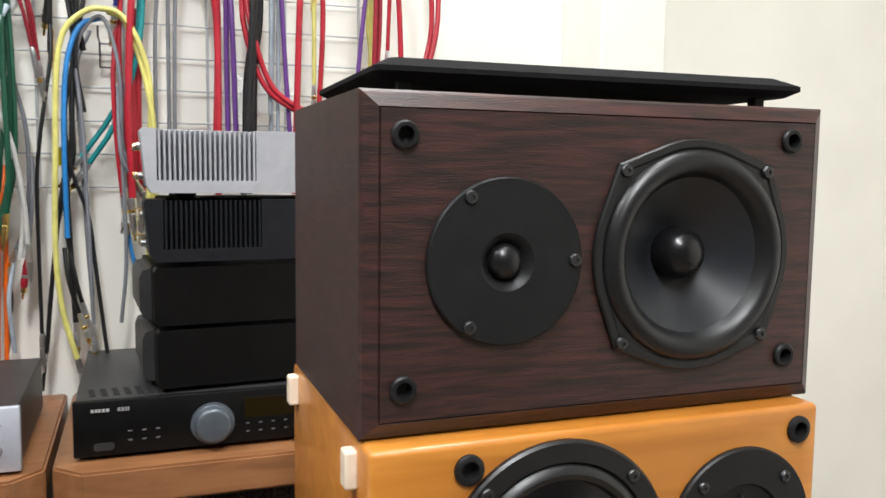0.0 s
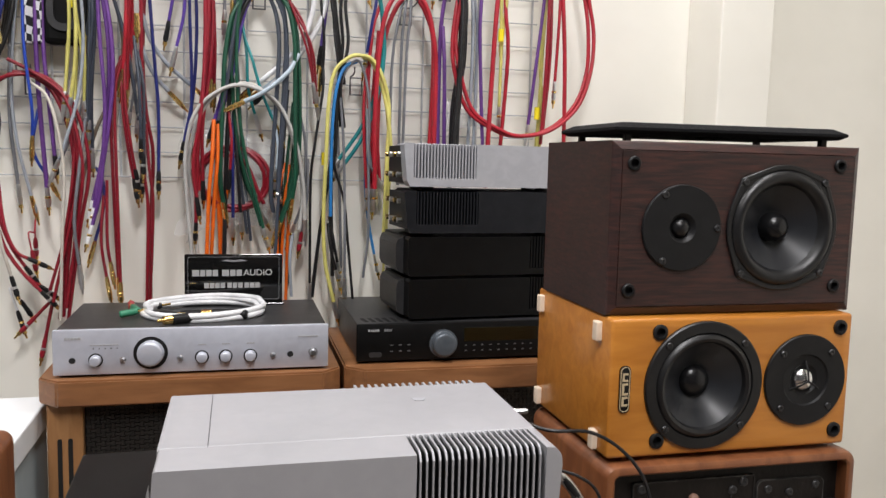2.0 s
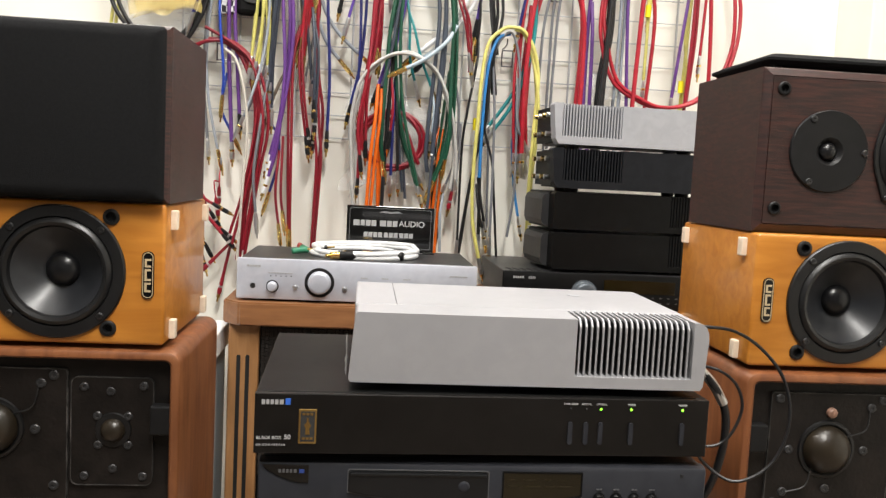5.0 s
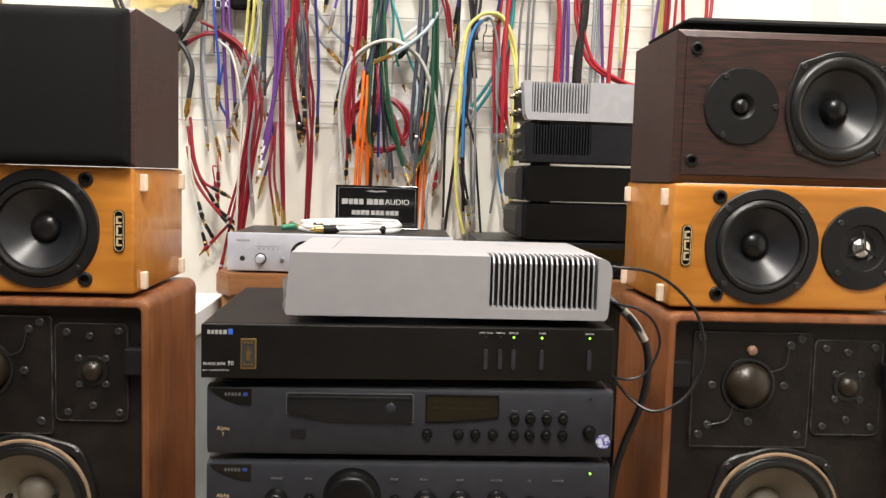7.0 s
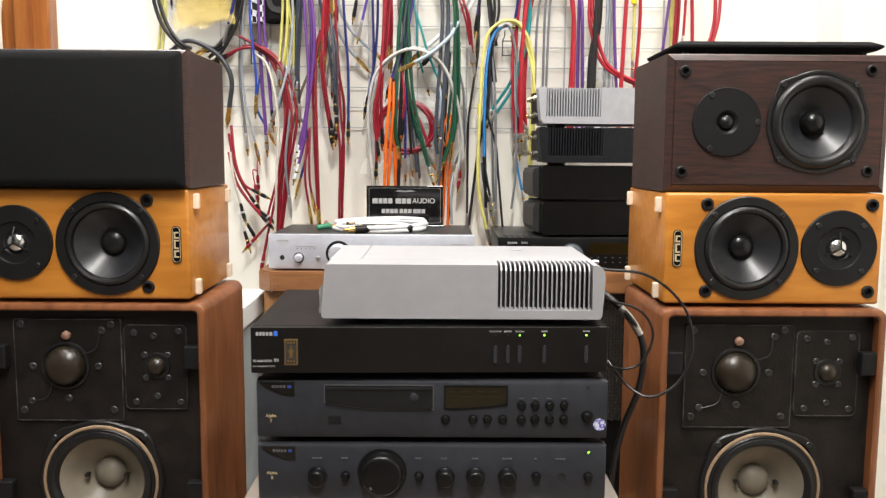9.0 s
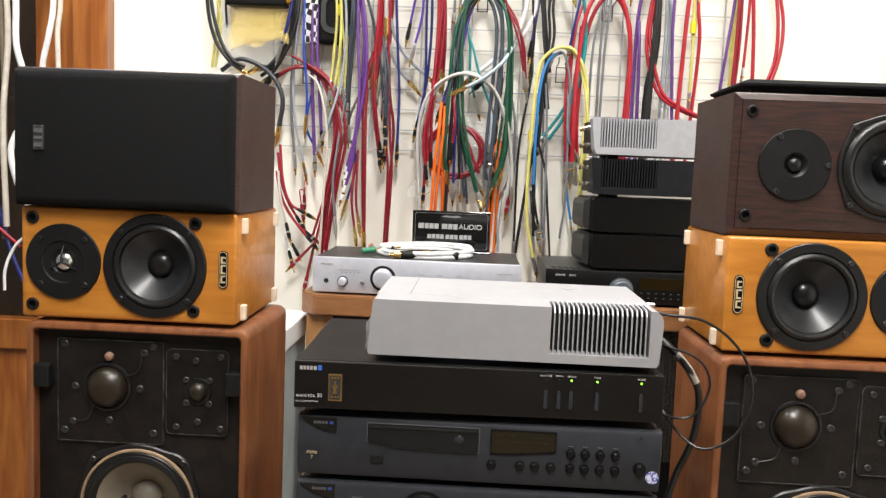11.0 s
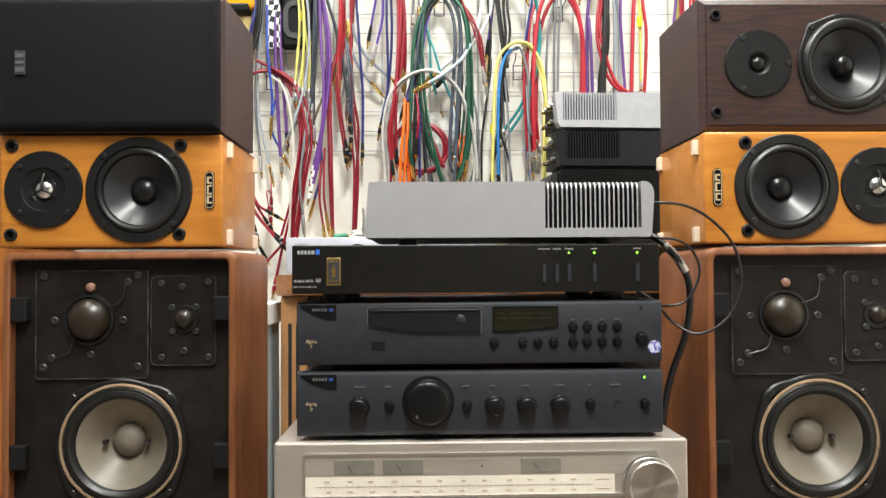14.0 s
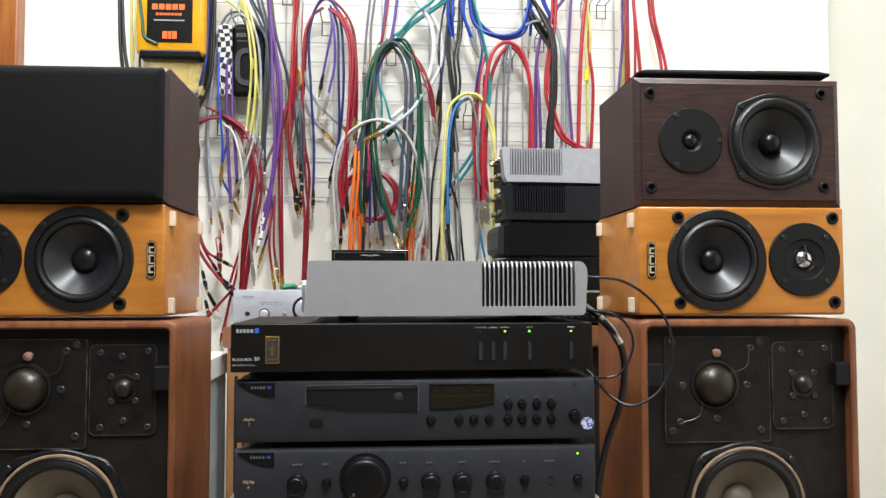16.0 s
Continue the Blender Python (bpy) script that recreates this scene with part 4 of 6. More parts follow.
for i in range(20):
    x = 0.2205 + i * 0.0057
    swap = Matrix(((0, 1, 0, 0), (1, 0, 0, 0), (0, 0, 1, 0), (0, 0, 0, 1)))
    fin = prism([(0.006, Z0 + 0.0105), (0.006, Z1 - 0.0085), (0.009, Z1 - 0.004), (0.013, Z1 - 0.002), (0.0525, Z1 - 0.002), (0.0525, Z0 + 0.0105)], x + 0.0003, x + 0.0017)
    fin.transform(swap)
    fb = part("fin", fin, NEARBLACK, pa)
    edge = prism([(0.004, Z0 + 0.0105), (0.004, Z1 - 0.0075), (0.0075, Z1 - 0.002), (0.013, Z1), (0.0525, Z1), (0.0525, Z1 - 0.003), (0.0138, Z1 - 0.003), (0.0095, Z1 - 0.0045), (0.007, Z1 - 0.009), (0.007, Z0 + 0.0105)], x, x + 0.0017)
    edge.transform(swap)
    bmesh.ops.recalc_face_normals(edge, faces=edge.faces[:])
    part("fin_edge", edge, GREYCAST, fb, "grey fin edge")
for i in range(18):
    x = 0.195 + i * 0.0078
    part("rear_fin", box(x, x + 0.003, D - 0.0205, D + 0.001, Z0 + 0.004, Z1 - 0.003), GREYCAST, pa)
part("name_mark", prism([(0.245, 0), (0.262, 0), (0.258, 0.010), (0.249, 0.010)], 0, 0.0004), PALEGREY, pa).matrix_local = pose(0, 0.165, Z1 + 0.0003, 90, 0, 0) @ pose(0, 0, 0)
feet(pa, W, D, 0.0086, 0.012)
part("loose_tape", crumple_strip(), material("clear_tape", (0.6, 0.6, 0.6), 0.2), pa, "crumpled clear tape on the end")


# ---- floor speakers along the wall, with the units on them ----
def floor_speaker(x0, y0):
    w, d, h = 0.482, 0.37, 0.857
    s = thing("floor_speaker", (x0, y0, 0), "large brown wooden floor speaker with black woven mesh front", "speaker", "wooden floor speakers")
    c = 0.032
    top = bmesh.new()
    poly = [(c, 0), (w - c, 0), (w, c), (w, d), (0, d), (0, c)]
    lo = [top.verts.new((x, y, h - 0.043)) for x, y in poly]
    hi = [top.verts.new((x, y, h)) for x, y in poly]
    top.faces.new(lo[::-1])
    top.faces.new(hi)
    for i in range(6):
        j = (i + 1) % 6
        top.faces.new((lo[i], lo[j], hi[j], hi[i]))
    bmesh.ops.bevel(top, geom=top.edges[:], offset=0.003, segments=2, affect="EDGES")
    part("top_board", top, SHELFWOOD, s, "thick top board with cut corners")
    part("carcass", box(0.02, w - 0.02, 0.06, d, 0, h - 0.043), DARK, s)
    for x in (0.012, w - 0.067):
        st = part("side_stile", box(x, x + 0.055, 0.022, d - 0.01, 0, h - 0.043, 0.004), POSTWOOD, s, "wooden corner stile with two slots")
        for k in (0.016, 0.032):
            part("slot", prism(rounded(x + k, x + k + 0.007, 0.12, h - 0.10, 0.003), 0.0205, 0.03), DARK, st)
    part("mesh_backing", box(0.067, w - 0.067, 0.038, 0.045, 0.05, h - 0.043), NEARBLACK, s)
    part("plinth", box(0.067, w - 0.067, 0.025, 0.06, 0, 0.05, 0.002), POSTWOOD, s)
    m = bmesh.new()
    p = 0.0075
    for i in range(int((w - 0.134) / p)):
        for j in range(38):
            x, z = 0.069 + i * p, h - 0.048 - j * p
            if (i + j) % 2:
                box(x, x + p * 1.15, 0.034, 0.037, z - 0.0022, z + 0.0022, bm=m)
            else:
                box(x + p / 2 - 0.0022, x + p / 2 + 0.0022, 0.034, 0.037, z - p * 0.6, z + p * 0.6, bm=m)
    tagged(part("woven_mesh", m, MESHGREY, s, "black woven metal mesh"), kind="stuff")
    return s


floor_speaker(-0.587, 0.98)
floor_speaker(-0.0975, 0.98)

# silver integrated amplifier
sa = thing("silver_amplifier", (-0.563, 1.0, 0.857), "slim silver integrated amplifier with dark cover on a floor speaker", "amplifier")
feet(sa, 0.436, 0.25, 0.006)
part("cover", box(0.003, 0.433, 0.008, 0.26, 0.006, 0.0765, 0.0015), DARKCOVER, sa, "dark grey sheet metal cover")
smooth(part("front_panel", box(0, 0.436, 0, 0.009, 0.004, 0.078, 0.0022), SILVER, sa, "silver fascia"))
# dark rings round these silver knobs stand in for the shade at their foot
knob(0.148, 0, 0.0375, 0.0205, 0.016, sa, SILVER, "volume_knob")
smooth(part("knob_shadow_ring", lathe(0.148, 0, 0.0375, [(0.0268, -0.001), (0.0268, 0.0012), (0.0212, 0.0012)], 40), RUBBER, sa, "dark ring standing in for the shade round the knob"))
for x in (0.064, 0.228, 0.266, 0.306):
    knob(x, 0, 0.028, 0.0088, 0.013, sa, SILVER, "small_knob")
    smooth(part("knob_ring", lathe(x, 0, 0.028, [(0.0112, -0.001), (0.0112, 0.0010), (0.0092, 0.0010)], 28), RUBBER, sa, "dark ring standing in for the shade round the knob"))
for x in (0.105, 0.194, 0.343):
    button(x, 0, 0.027, 0.0042, sa, STEEL, 0.005)
for x in (0.029, 0.372):
    smooth(part("socket", lathe(x, 0, 0.028, [(0.0052, -0.001), (0.005, 0.0008), (0.0036, 0.0006), (0, 0.0003)], 18), DARK, sa, "dark round socket"))
button(0.410, 0, 0.030, 0.0062, sa, STEEL, 0.008)
bars(0.018, -0.0004, 0.064, [0.004, 0.004, 0.004, 0.004, 0.005], 0.0035, 0.0008, PRINTSOFT, sa)
bars(0.385, -0.0004, 0.058, [0.004] * 7, 0.002, 0.0008, PRINTSOFT, sa)
for x in (0.060, 0.069, 0.078, 0.087, 0.096):
    part("indicator_dot", box(x, x + 0.0018, -0.0004, 0.001, 0.046, 0.0478), PRINTDARK, sa)
bars(0.056, -0.0004, 0.0525, [0.004] * 9, 0.0015, 0.0009, PRINTSOFT, sa)
for x in (0.222, 0.260, 0.300):
    bars(x, -0.0004, 0.049, [0.004, 0.004, 0.003], 0.0017, 0.0008, PRINTSOFT, sa)

# black receiver
av = thing("surround_receiver", (-0.0755, 1.02, 0.857), "black surround receiver with display, under four stacked amplifiers", "receiver")
feet(av, 0.435, 0.3, 0.006)
# lighter grey than the black fascia: the top's glancing reflection is in the colour
part("case", box(0.002, 0.433, 0.010, 0.30, 0.006, 0.070, 0.0015), DARKCOVER, av, "black vented cover, greyed for the sheen on its top")
smooth(part("front_panel", box(0, 0.435, 0, 0.010, 0.005, 0.0715, 0.002), NEARBLACK, av, "black fascia"))
knob(0.157, 0, 0.033, 0.022, 0.016, av, KNOBGREY, "volume_knob")
part("display", box(0.195, 0.335, -0.0006, 0.001, 0.036, 0.061, 0.0003), DISPLAY, av, "dark display window")
for i in range(11):
    for zz in (0.029, 0.019):
        part("key", box(0.197 + i * 0.0155, 0.201 + i * 0.0155, -0.0012, 0.001, zz - 0.0009, zz + 0.0009), PRINTDIM, av)
for i in range(3):
    for zz in (0.033, 0.022):
        part("key", box(0.060 + i * 0.0155, 0.065 + i * 0.0155, -0.0012, 0.001, zz - 0.0009, zz + 0.0009), PRINTDIM, av)
part("power_key", prism(rounded(0.022, 0.045, 0.012, 0.021, 0.004), -0.0015, 0.001), DARKCOVER, av)
bars(0.020, -0.0004, 0.060, [0.0030, 0.0026, 0.0028, 0.0030, 0.0036], 0.0038, 0.0012, PRINTSOFT, av)
bars(0.049, -0.0004, 0.060, [0.003, 0.003, 0.002, 0.002], 0.0045, 0.001, PRINTMID, av)
for i in range(7):
    part("vent_slot", prism([(0.018 + i * 0.0135, 0.026), (0.025 + i * 0.0135, 0.026), (0.0205 + i * 0.0135, 0.062), (0.0135 + i * 0.0135, 0.062)], -0.0705, -0.0690), DARK, av).matrix_local = pose(0, 0, 0) @ Matrix(((1, 0, 0, 0), (0, 0, 1, 0), (0, -1, 0, 0), (0, 0, 0, 1)))


def ribbed_amp(loc, mat, h, rz, label, fins, group="stacked amplifiers", deep=0.165):
    a = thing("compact_amplifier", loc, label, "amplifier", group, rz)
    w = 0.33
    feet(a, w, deep, 0.0075, 0.014)
    f0, f1, n = fins
    z0, z1 = 0.0075, h
    prof = [(0.006, z0), (0.0, z0 + 0.010), (-0.006, z1 - 0.004), (-0.003, z1)]
    out = [(x, z) for x, z in prof] + [(f0, z1), (f0, z0 + 0.015), (f1, z0 + 0.015), (f1, z1 - 0.0), (w, z1), (w, z0)]
    part("case", prism(out, 0, 0.03), mat, a)
    part("cover", box(0.022, w, 0.03, deep, z0, z1, 0.0015), mat, a)
    # near-black sheet behind the fins deepens the shade between them
    part("fin_gap_dark", box(f0 - 0.001, f1 + 0.001, 0.026, 0.031, z0 + 0.014, z1 - 0.002), DARK, a)
    step = (f1 - f0) / n
    for i in range(n):
        x = f0 + (i + 0.35) * step
        part("fin", box(x, x + step * 0.42, 0.001, 0.027, z0 + 0.0145, z1 - 0.0015), mat, a)
    # terminals on the side that faces the cables
    pn = part("terminal_panel", box(0.008, 0.0225, 0.034, deep - 0.004, z0 + 0.004, z1 - 0.004), NEARBLACK, a, "black terminal panel")
    for k in range(4):
        for zz in (z0 + 0.02, z1 - 0.02):
            t = bmesh.new()
            bmesh.ops.create_cone(t, cap_ends=True, segments=14, radius1=0.005, radius2=0.004, depth=0.016)
            bmesh.ops.rotate(t, verts=t.verts[:], matrix=Matrix.Rotation(radians(90), 3, "Y"))
            bmesh.ops.translate(t, verts=t.verts[:], vec=(0.002, 0.05 + k * 0.028, zz))
            smooth(part("terminal", t, GOLD if k % 2 else STEEL, pn))
    return a


def black_amp(loc, rz, h):
    a = thing("compact_amplifier", loc, "plain black compact amplifier in the stack", "amplifier", "stacked amplifiers", rz)
    feet(a, 0.33, 0.17, 0.006, 0.014)
    part("case", prism([(0.004, 0.006), (0, 0.012), (0, h - 0.005), (0.004, h), (0.235, h), (0.235, 0.017), (0.33, 0.017), (0.33, 0.006)], 0, 0.03), NEARBLACK, a)
    part("cover", box(0.0, 0.33, 0.03, 0.175, 0.006, h, 0.002), NEARBLACK, a)
    # same near-black sheet for the shaded gaps here
    part("fin_gap_dark", box(0.234, 0.331, 0.012, 0.031, 0.016, h - 0.002), DARK, a)
    for i in range(16):
        part("fin", box(0.2375 + i * 0.0058, 0.2405 + i * 0.0058, 0.001, 0.02, 0.0165, h), NEARBLACK, a)
    part("rear_block", prism([(-0.010, 0.012), (-0.014, 0.022), (-0.014, h - 0.016), (-0.010, h - 0.006), (0.001, h - 0.003), (0.001, 0.008)], 0.034, 0.16), DARKCOVER, a, "dark grey moulded end panel")
    return a


black_amp((0.019, 1.035, 0.9270), 4, 0.0768)
black_amp((0.017, 1.035, 1.0038), 4, 0.0766)
ribbed_amp((0.013, 1.030, 1.0804), COVERBLACK, 0.0825, 4, "charcoal compact amplifier with ribbed side and gold terminals", (0.016, 0.133, 20))
ribbed_amp((0.011, 1.030, 1.1629), PALEGREY, 0.0839, 4, "pale grey compact amplifier on top of the stack", (0.012, 0.129, 20))

# sign
sg = thing("shop_sign", (-0.375, 1.205, 0.9335), "glossy black shop sign with pale lettering on a foot", "sign")
part("panel", box(0, 0.182, 0.020, 0.024, 0.003, 0.096, 0.001), GLASSBLACK, sg, "black acrylic panel")
part("foot", box(-0.002, 0.184, 0.0, 0.045, 0.0, 0.004, 0.001), GLASSBLACK, sg)
part("border_line", frame_prism(rounded(0.006, 0.176, 0.008, 0.091, 0.004, 3), rounded(0.0066, 0.1754, 0.0086, 0.0904, 0.004, 3), 0.0192, 0.0205), PRINTMID, sg)
bars(0.014, 0.0198, 0.060, [0.013, 0.009, 0.010, 0.010], 0.012, 0.0018, PRINTSOFT, sg)
bars(0.069, 0.0198, 0.060, [0.013, 0.010, 0.010], 0.012, 0.0018, PRINTSOFT, sg)
lettering("AUDIO", 0.1085, 0.0196, 0.060, 0.0170, PRINT, sg)
bars(0.036, 0.0198, 0.036, [0.0085] * 4, 0.010, 0.0015, PRINTSOFT, sg)
bars(0.0785, 0.0198, 0.036, [0.0085] * 3, 0.010, 0.0015, PRINTSOFT, sg)
bars(0.1105, 0.0198, 0.036, [0.0085] * 3, 0.010, 0.0015, PRINTSOFT, sg)
for z, wd in ((0.083, 0.05), (0.013, 0.05)):
    part("scroll_ornament", prism([(0.091 - wd / 2, z), (0.091 - wd / 4, z + 0.003), (0.091, z + 0.001), (0.091 + wd / 4, z + 0.003), (0.091 + wd / 2, z), (0.091, z - 0.002)], 0.0192, 0.0205), PRINTMID, sg)

# cartons
cb = thing("carton", (-0.86, 0.80, 0), "tall blue-grey carton with white lid", "box")
part("body", box(0, 0.265, 0, 0.3, 0, 0.755, 0.002), BLUEGREY, cb)
part("lid", box(-0.006, 0.271, -0.006, 0.306, 0.755, 0.80, 0.003), WHITEBOX, cb, "white lid")

# ---- door ----
dr = tagged(new("door_1"), "varnished orange-brown wooden door and frame", "door", kind="structure")
part("frame_post", box(-1.245, -1.158, 1.335, 1.42, 0, 2.2, 0.004), DOORWOOD, dr, "moulded door post")
part("frame_moulding", box(-1.195, -1.150, 1.322, 1.336, 0, 2.2, 0.005), DOORWOOD, dr)
part("stile", box(-1.35, -1.246, 1.36, 1.40, 0, 2.18, 0.003), DOORWOOD, dr)
part("lower_panel", box(-1.95, -1.351, 1.362, 1.392, 0.0, 0.62, 0.003), DOORWOOD, dr)
part("rail", box(-1.95, -1.351, 1.345, 1.395, 0.62, 0.70, 0.004), DOORWOOD, dr)
part("dark_opening", box(-2.0, -1.351, 1.385, 1.42, 0.70, 2.2), DARKGLAZE, dr, "dark glazing")
part("far_stile", box(-2.3, -1.951, 1.355, 1.42, 0, 2.2, 0.003), DOORWOOD, dr)

# ---- wire grid ----
gr = thing("wire_grid_panel", (-0.76, 1.368, 1.17), "white coated wire grid panel hung with cables", "grid panel")
for i in range(10):
    smooth(part("upright_wire", tube([(0.012 + i * 0.1225, 0.003, 0), (0.012 + i * 0.1225, 0.003, 0.4), (0.012 + i * 0.1225, 0.003, 0.9)], 0.0025, 2, 6), WIREMAT, gr))
for i in range(19):
    smooth(part("cross_wire", tube([(0, 0, i * 0.05), (0.6, 0, i * 0.05), (1.125, 0, i * 0.05)], 0.0015, 2, 6), WIREMAT, gr))
for x in (0.1, 1.0):
    part("wall_spacer", box(x - 0.006, x + 0.006, 0.002, 0.012, 0.72, 0.735), WIREMAT, gr)


# ---- cables on the wire grid ----
CABLE = {
    "grey": (0.16, 0.165, 0.18), "light_grey": (0.30, 0.33, 0.37), "slate": (0.045, 0.055, 0.075), "dark_grey": (0.03, 0.032, 0.04),
    "yellow": (0.60, 0.55, 0.16), "blue": (0.008, 0.045, 0.33), "blue_light": (0.02, 0.20, 0.52), "navy": (0.012, 0.02, 0.14),
    "purple": (0.12, 0.040, 0.21), "violet": (0.085, 0.040, 0.27), "red": (0.37, 0.012, 0.024), "crimson": (0.26, 0.008, 0.020),
    "dark_red": (0.20, 0.005, 0.014), "cream": (0.52, 0.48, 0.42), "white": (0.68, 0.69, 0.70), "silver": (0.42, 0.41, 0.39),
    "taupe": (0.16, 0.125, 0.09), "dark_green": (0.006, 0.065, 0.035), "teal": (0.004, 0.20, 0.21), "orange": (0.75, 0.13, 0.006),
    "black": (0.008, 0.008, 0.009), "light_blue": (0.38, 0.46, 0.52),
}
CABLE_MAT = {k: textured("cable_" + k, tuple(c * 0.88 for c in v), tuple(min(1, c * 1.12) for c in v), 40, 0.38, bump=0.12 if k not in ("white", "silver") else 0.5, fine=700, wear=0.08) for k, v in CABLE.items()}
SLEEVE = {"g": GOLD, "s": STEEL, "k": PLASTIC, "w": CABLE_MAT["white"], "r": CABLE_MAT["crimson"]}
random.seed(21)


def plug(parent, p, d, kind, r):
    k = max(0.0043, r * 1.12)
    base = smooth(part("plug", rod(p, d, [(-0.010, k * 0.6), (-0.006, k * 0.85), (0.0, k), (0.019, k), (0.0195, k * 1.15), (0.029, k * 1.15), (0.0295, k * 0.9), (0.033, k * 0.9)]), SLEEVE[kind], parent,
                       {"g": "gold-plated plug", "s": "silver metal plug", "k": "black plug", "w": "white plug", "r": "red plug"}[kind]), 30)
    band = {"g": GOLD, "s": random.choice((GOLD, STEEL)), "k": random.choice((GOLD, STEEL, PLASTIC)), "w": GOLD, "r": STEEL}[kind]
    smooth(part("plug_ring", rod(p, d, [(0.012, k * 1.02), (0.0125, k * 1.12), (0.0165, k * 1.12), (0.017, k * 1.02)]), band, base), 30)
    smooth(part("plug_tip", rod(p, d, [(0.032, 0.0042), (0.039, 0.0042), (0.0395, 0.0022), (0.048, 0.0020), (0.0500, 0.0008)], 8), GOLD if kind != "s" or random.random() < 0.6 else STEEL, base), 30)


def hang(colour, r, y, ends, *points, twin=True):
    """A cable through points (x, z) near the grid, with plugs at its ends; most run in pairs."""
    n = len(points)
    if twin:
        r *= 0.84 if colour in ("silver", "white") else 0.95
    if twin and r < 0.0047 and colour not in ("yellow", "blue_light", "silver", "light_blue") and random.random() < (0.1 if colour in ("purple", "violet", "grey", "cream", "light_grey", "navy") else 0.5):
        sx, dz, up = random.choice((-1, 1)) * random.uniform(0.007, 0.012), random.uniform(-0.03, 0.03), random.uniform(-0.004, 0.004)
        hang(colour, r, y - 0.007, ends, *[(x + sx * (1 - 0.5 * abs(2 * i / max(1, n - 1) - 1)) + random.uniform(-0.003, 0.003), z + (dz if i in (0, n - 1) and z < 1.6 else up)) for i, (x, z) in enumerate(points)], twin=False)
    pts = [Vector((x, y - 0.010 * math.sin(math.pi * i / max(1, n - 1)) + random.uniform(-0.003, 0.003), z)) for i, (x, z) in enumerate(points)]
    word = colour.replace("_", " ")
    c = thing("cable", pts[0], word + " audio cable hanging on the wire grid", "cable", "hanging cables")
    loc = [p - pts[0] for p in pts]
    path = spline(loc, 7)
    smooth(part("lead", sweep(path, r, 10), CABLE_MAT[colour], c))
    if ends[0] != "-":
        plug(c, path[0], (path[0] - path[2]).normalized(), ends[0], r)
    if ends[1] != "-":
        plug(c, path[-1], (path[-1] - path[-3]).normalized(), ends[1], r)
    return c


hang("grey", 0.0035, 1.335, "s-", (-0.683, 1.146), (-0.694, 1.302), (-0.680, 1.513), (-0.652, 1.612), (-0.619, 1.632), (-0.578, 1.614), (-0.559, 1.546), (-0.560, 1.439), (-0.554, 1.379), (-0.571, 1.289), (-0.605, 1.206))
hang("light_grey", 0.0032, 1.327, "g-", (-0.658, 1.123), (-0.681, 1.241), (-0.685, 1.360), (-0.666, 1.548), (-0.636, 1.616), (-0.610, 1.627))
hang("yellow", 0.0034, 1.318, "s-", (-0.593, 1.330), (-0.585, 1.435), (-0.582, 1.525), (-0.594, 1.600), (-0.620, 1.637), (-0.657, 1.674), (-0.676, 1.770))
hang("yellow", 0.0032, 1.310, "s-", (-0.575, 1.306), (-0.569, 1.411), (-0.572, 1.523), (-0.583, 1.590), (-0.611, 1.650))
hang("yellow", 0.0030, 1.301, "s-", (-0.555, 1.309), (-0.559, 1.409), (-0.568, 1.490), (-0.576, 1.565))
hang("blue", 0.0030, 1.292, "g-", (-0.647, 1.236), (-0.644, 1.295), (-0.654, 1.405), (-0.657, 1.516))
hang("blue", 0.0030, 1.335, "g-", (-0.631, 1.165), (-0.653, 1.220), (-0.645, 1.295))
hang("purple", 0.0045, 1.315, "s-", (-0.628, 1.144), (-0.636, 1.299), (-0.640, 1.411), (-0.640, 1.508))
hang("purple", 0.0040, 1.318, "k-", (-0.614, 1.204), (-0.620, 1.307), (-0.628, 1.412), (-0.629, 1.509))
hang("dark_red", 0.0040, 1.310, "k-", (-0.723, 1.333), (-0.680, 1.357), (-0.644, 1.354), (-0.608, 1.321), (-0.581, 1.240), (-0.580, 1.151), (-0.594, 1.048), (-0.610, 0.895))
hang("dark_red", 0.0036, 1.301, "--", (-0.679, 1.361), (-0.628, 1.356), (-0.585, 1.320), (-0.559, 1.261), (-0.550, 1.180), (-0.567, 1.077), (-0.594, 0.896))
hang("cream", 0.0032, 1.292, "--", (-0.648, 1.343), (-0.619, 1.317), (-0.600, 1.252), (-0.592, 1.171), (-0.598, 1.062), (-0.607, 0.896))
hang("grey", 0.0024, 1.335, "--", (-0.659, 1.127), (-0.651, 1.105), (-0.654, 1.087))
hang("red", 0.0016, 1.327, "r-", (-0.654, 1.042), (-0.652, 1.064), (-0.653, 1.086))
hang("slate", 0.0034, 1.318, "g-", (-0.545, 1.427), (-0.535, 1.533), (-0.554, 1.609), (-0.584, 1.668), (-0.599, 1.770))
hang("slate", 0.0036, 1.310, "s-", (-0.546, 1.218), (-0.545, 1.322), (-0.535, 1.471), (-0.536, 1.576), (-0.557, 1.658), (-0.567, 1.770))
hang("purple", 0.0042, 1.301, "w-", (-0.546, 1.121), (-0.526, 1.210), (-0.512, 1.343), (-0.513, 1.447), (-0.529, 1.559), (-0.541, 1.671), (-0.547, 1.770))
hang("purple", 0.0038, 1.292, "w-", (-0.548, 1.073), (-0.530, 1.142), (-0.521, 1.238), (-0.518, 1.319), (-0.525, 1.430), (-0.529, 1.556), (-0.535, 1.668), (-0.537, 1.770))
hang("navy", 0.0032, 1.335, "g-", (-0.550, 1.037), (-0.531, 1.106), (-0.531, 1.162), (-0.548, 1.192))
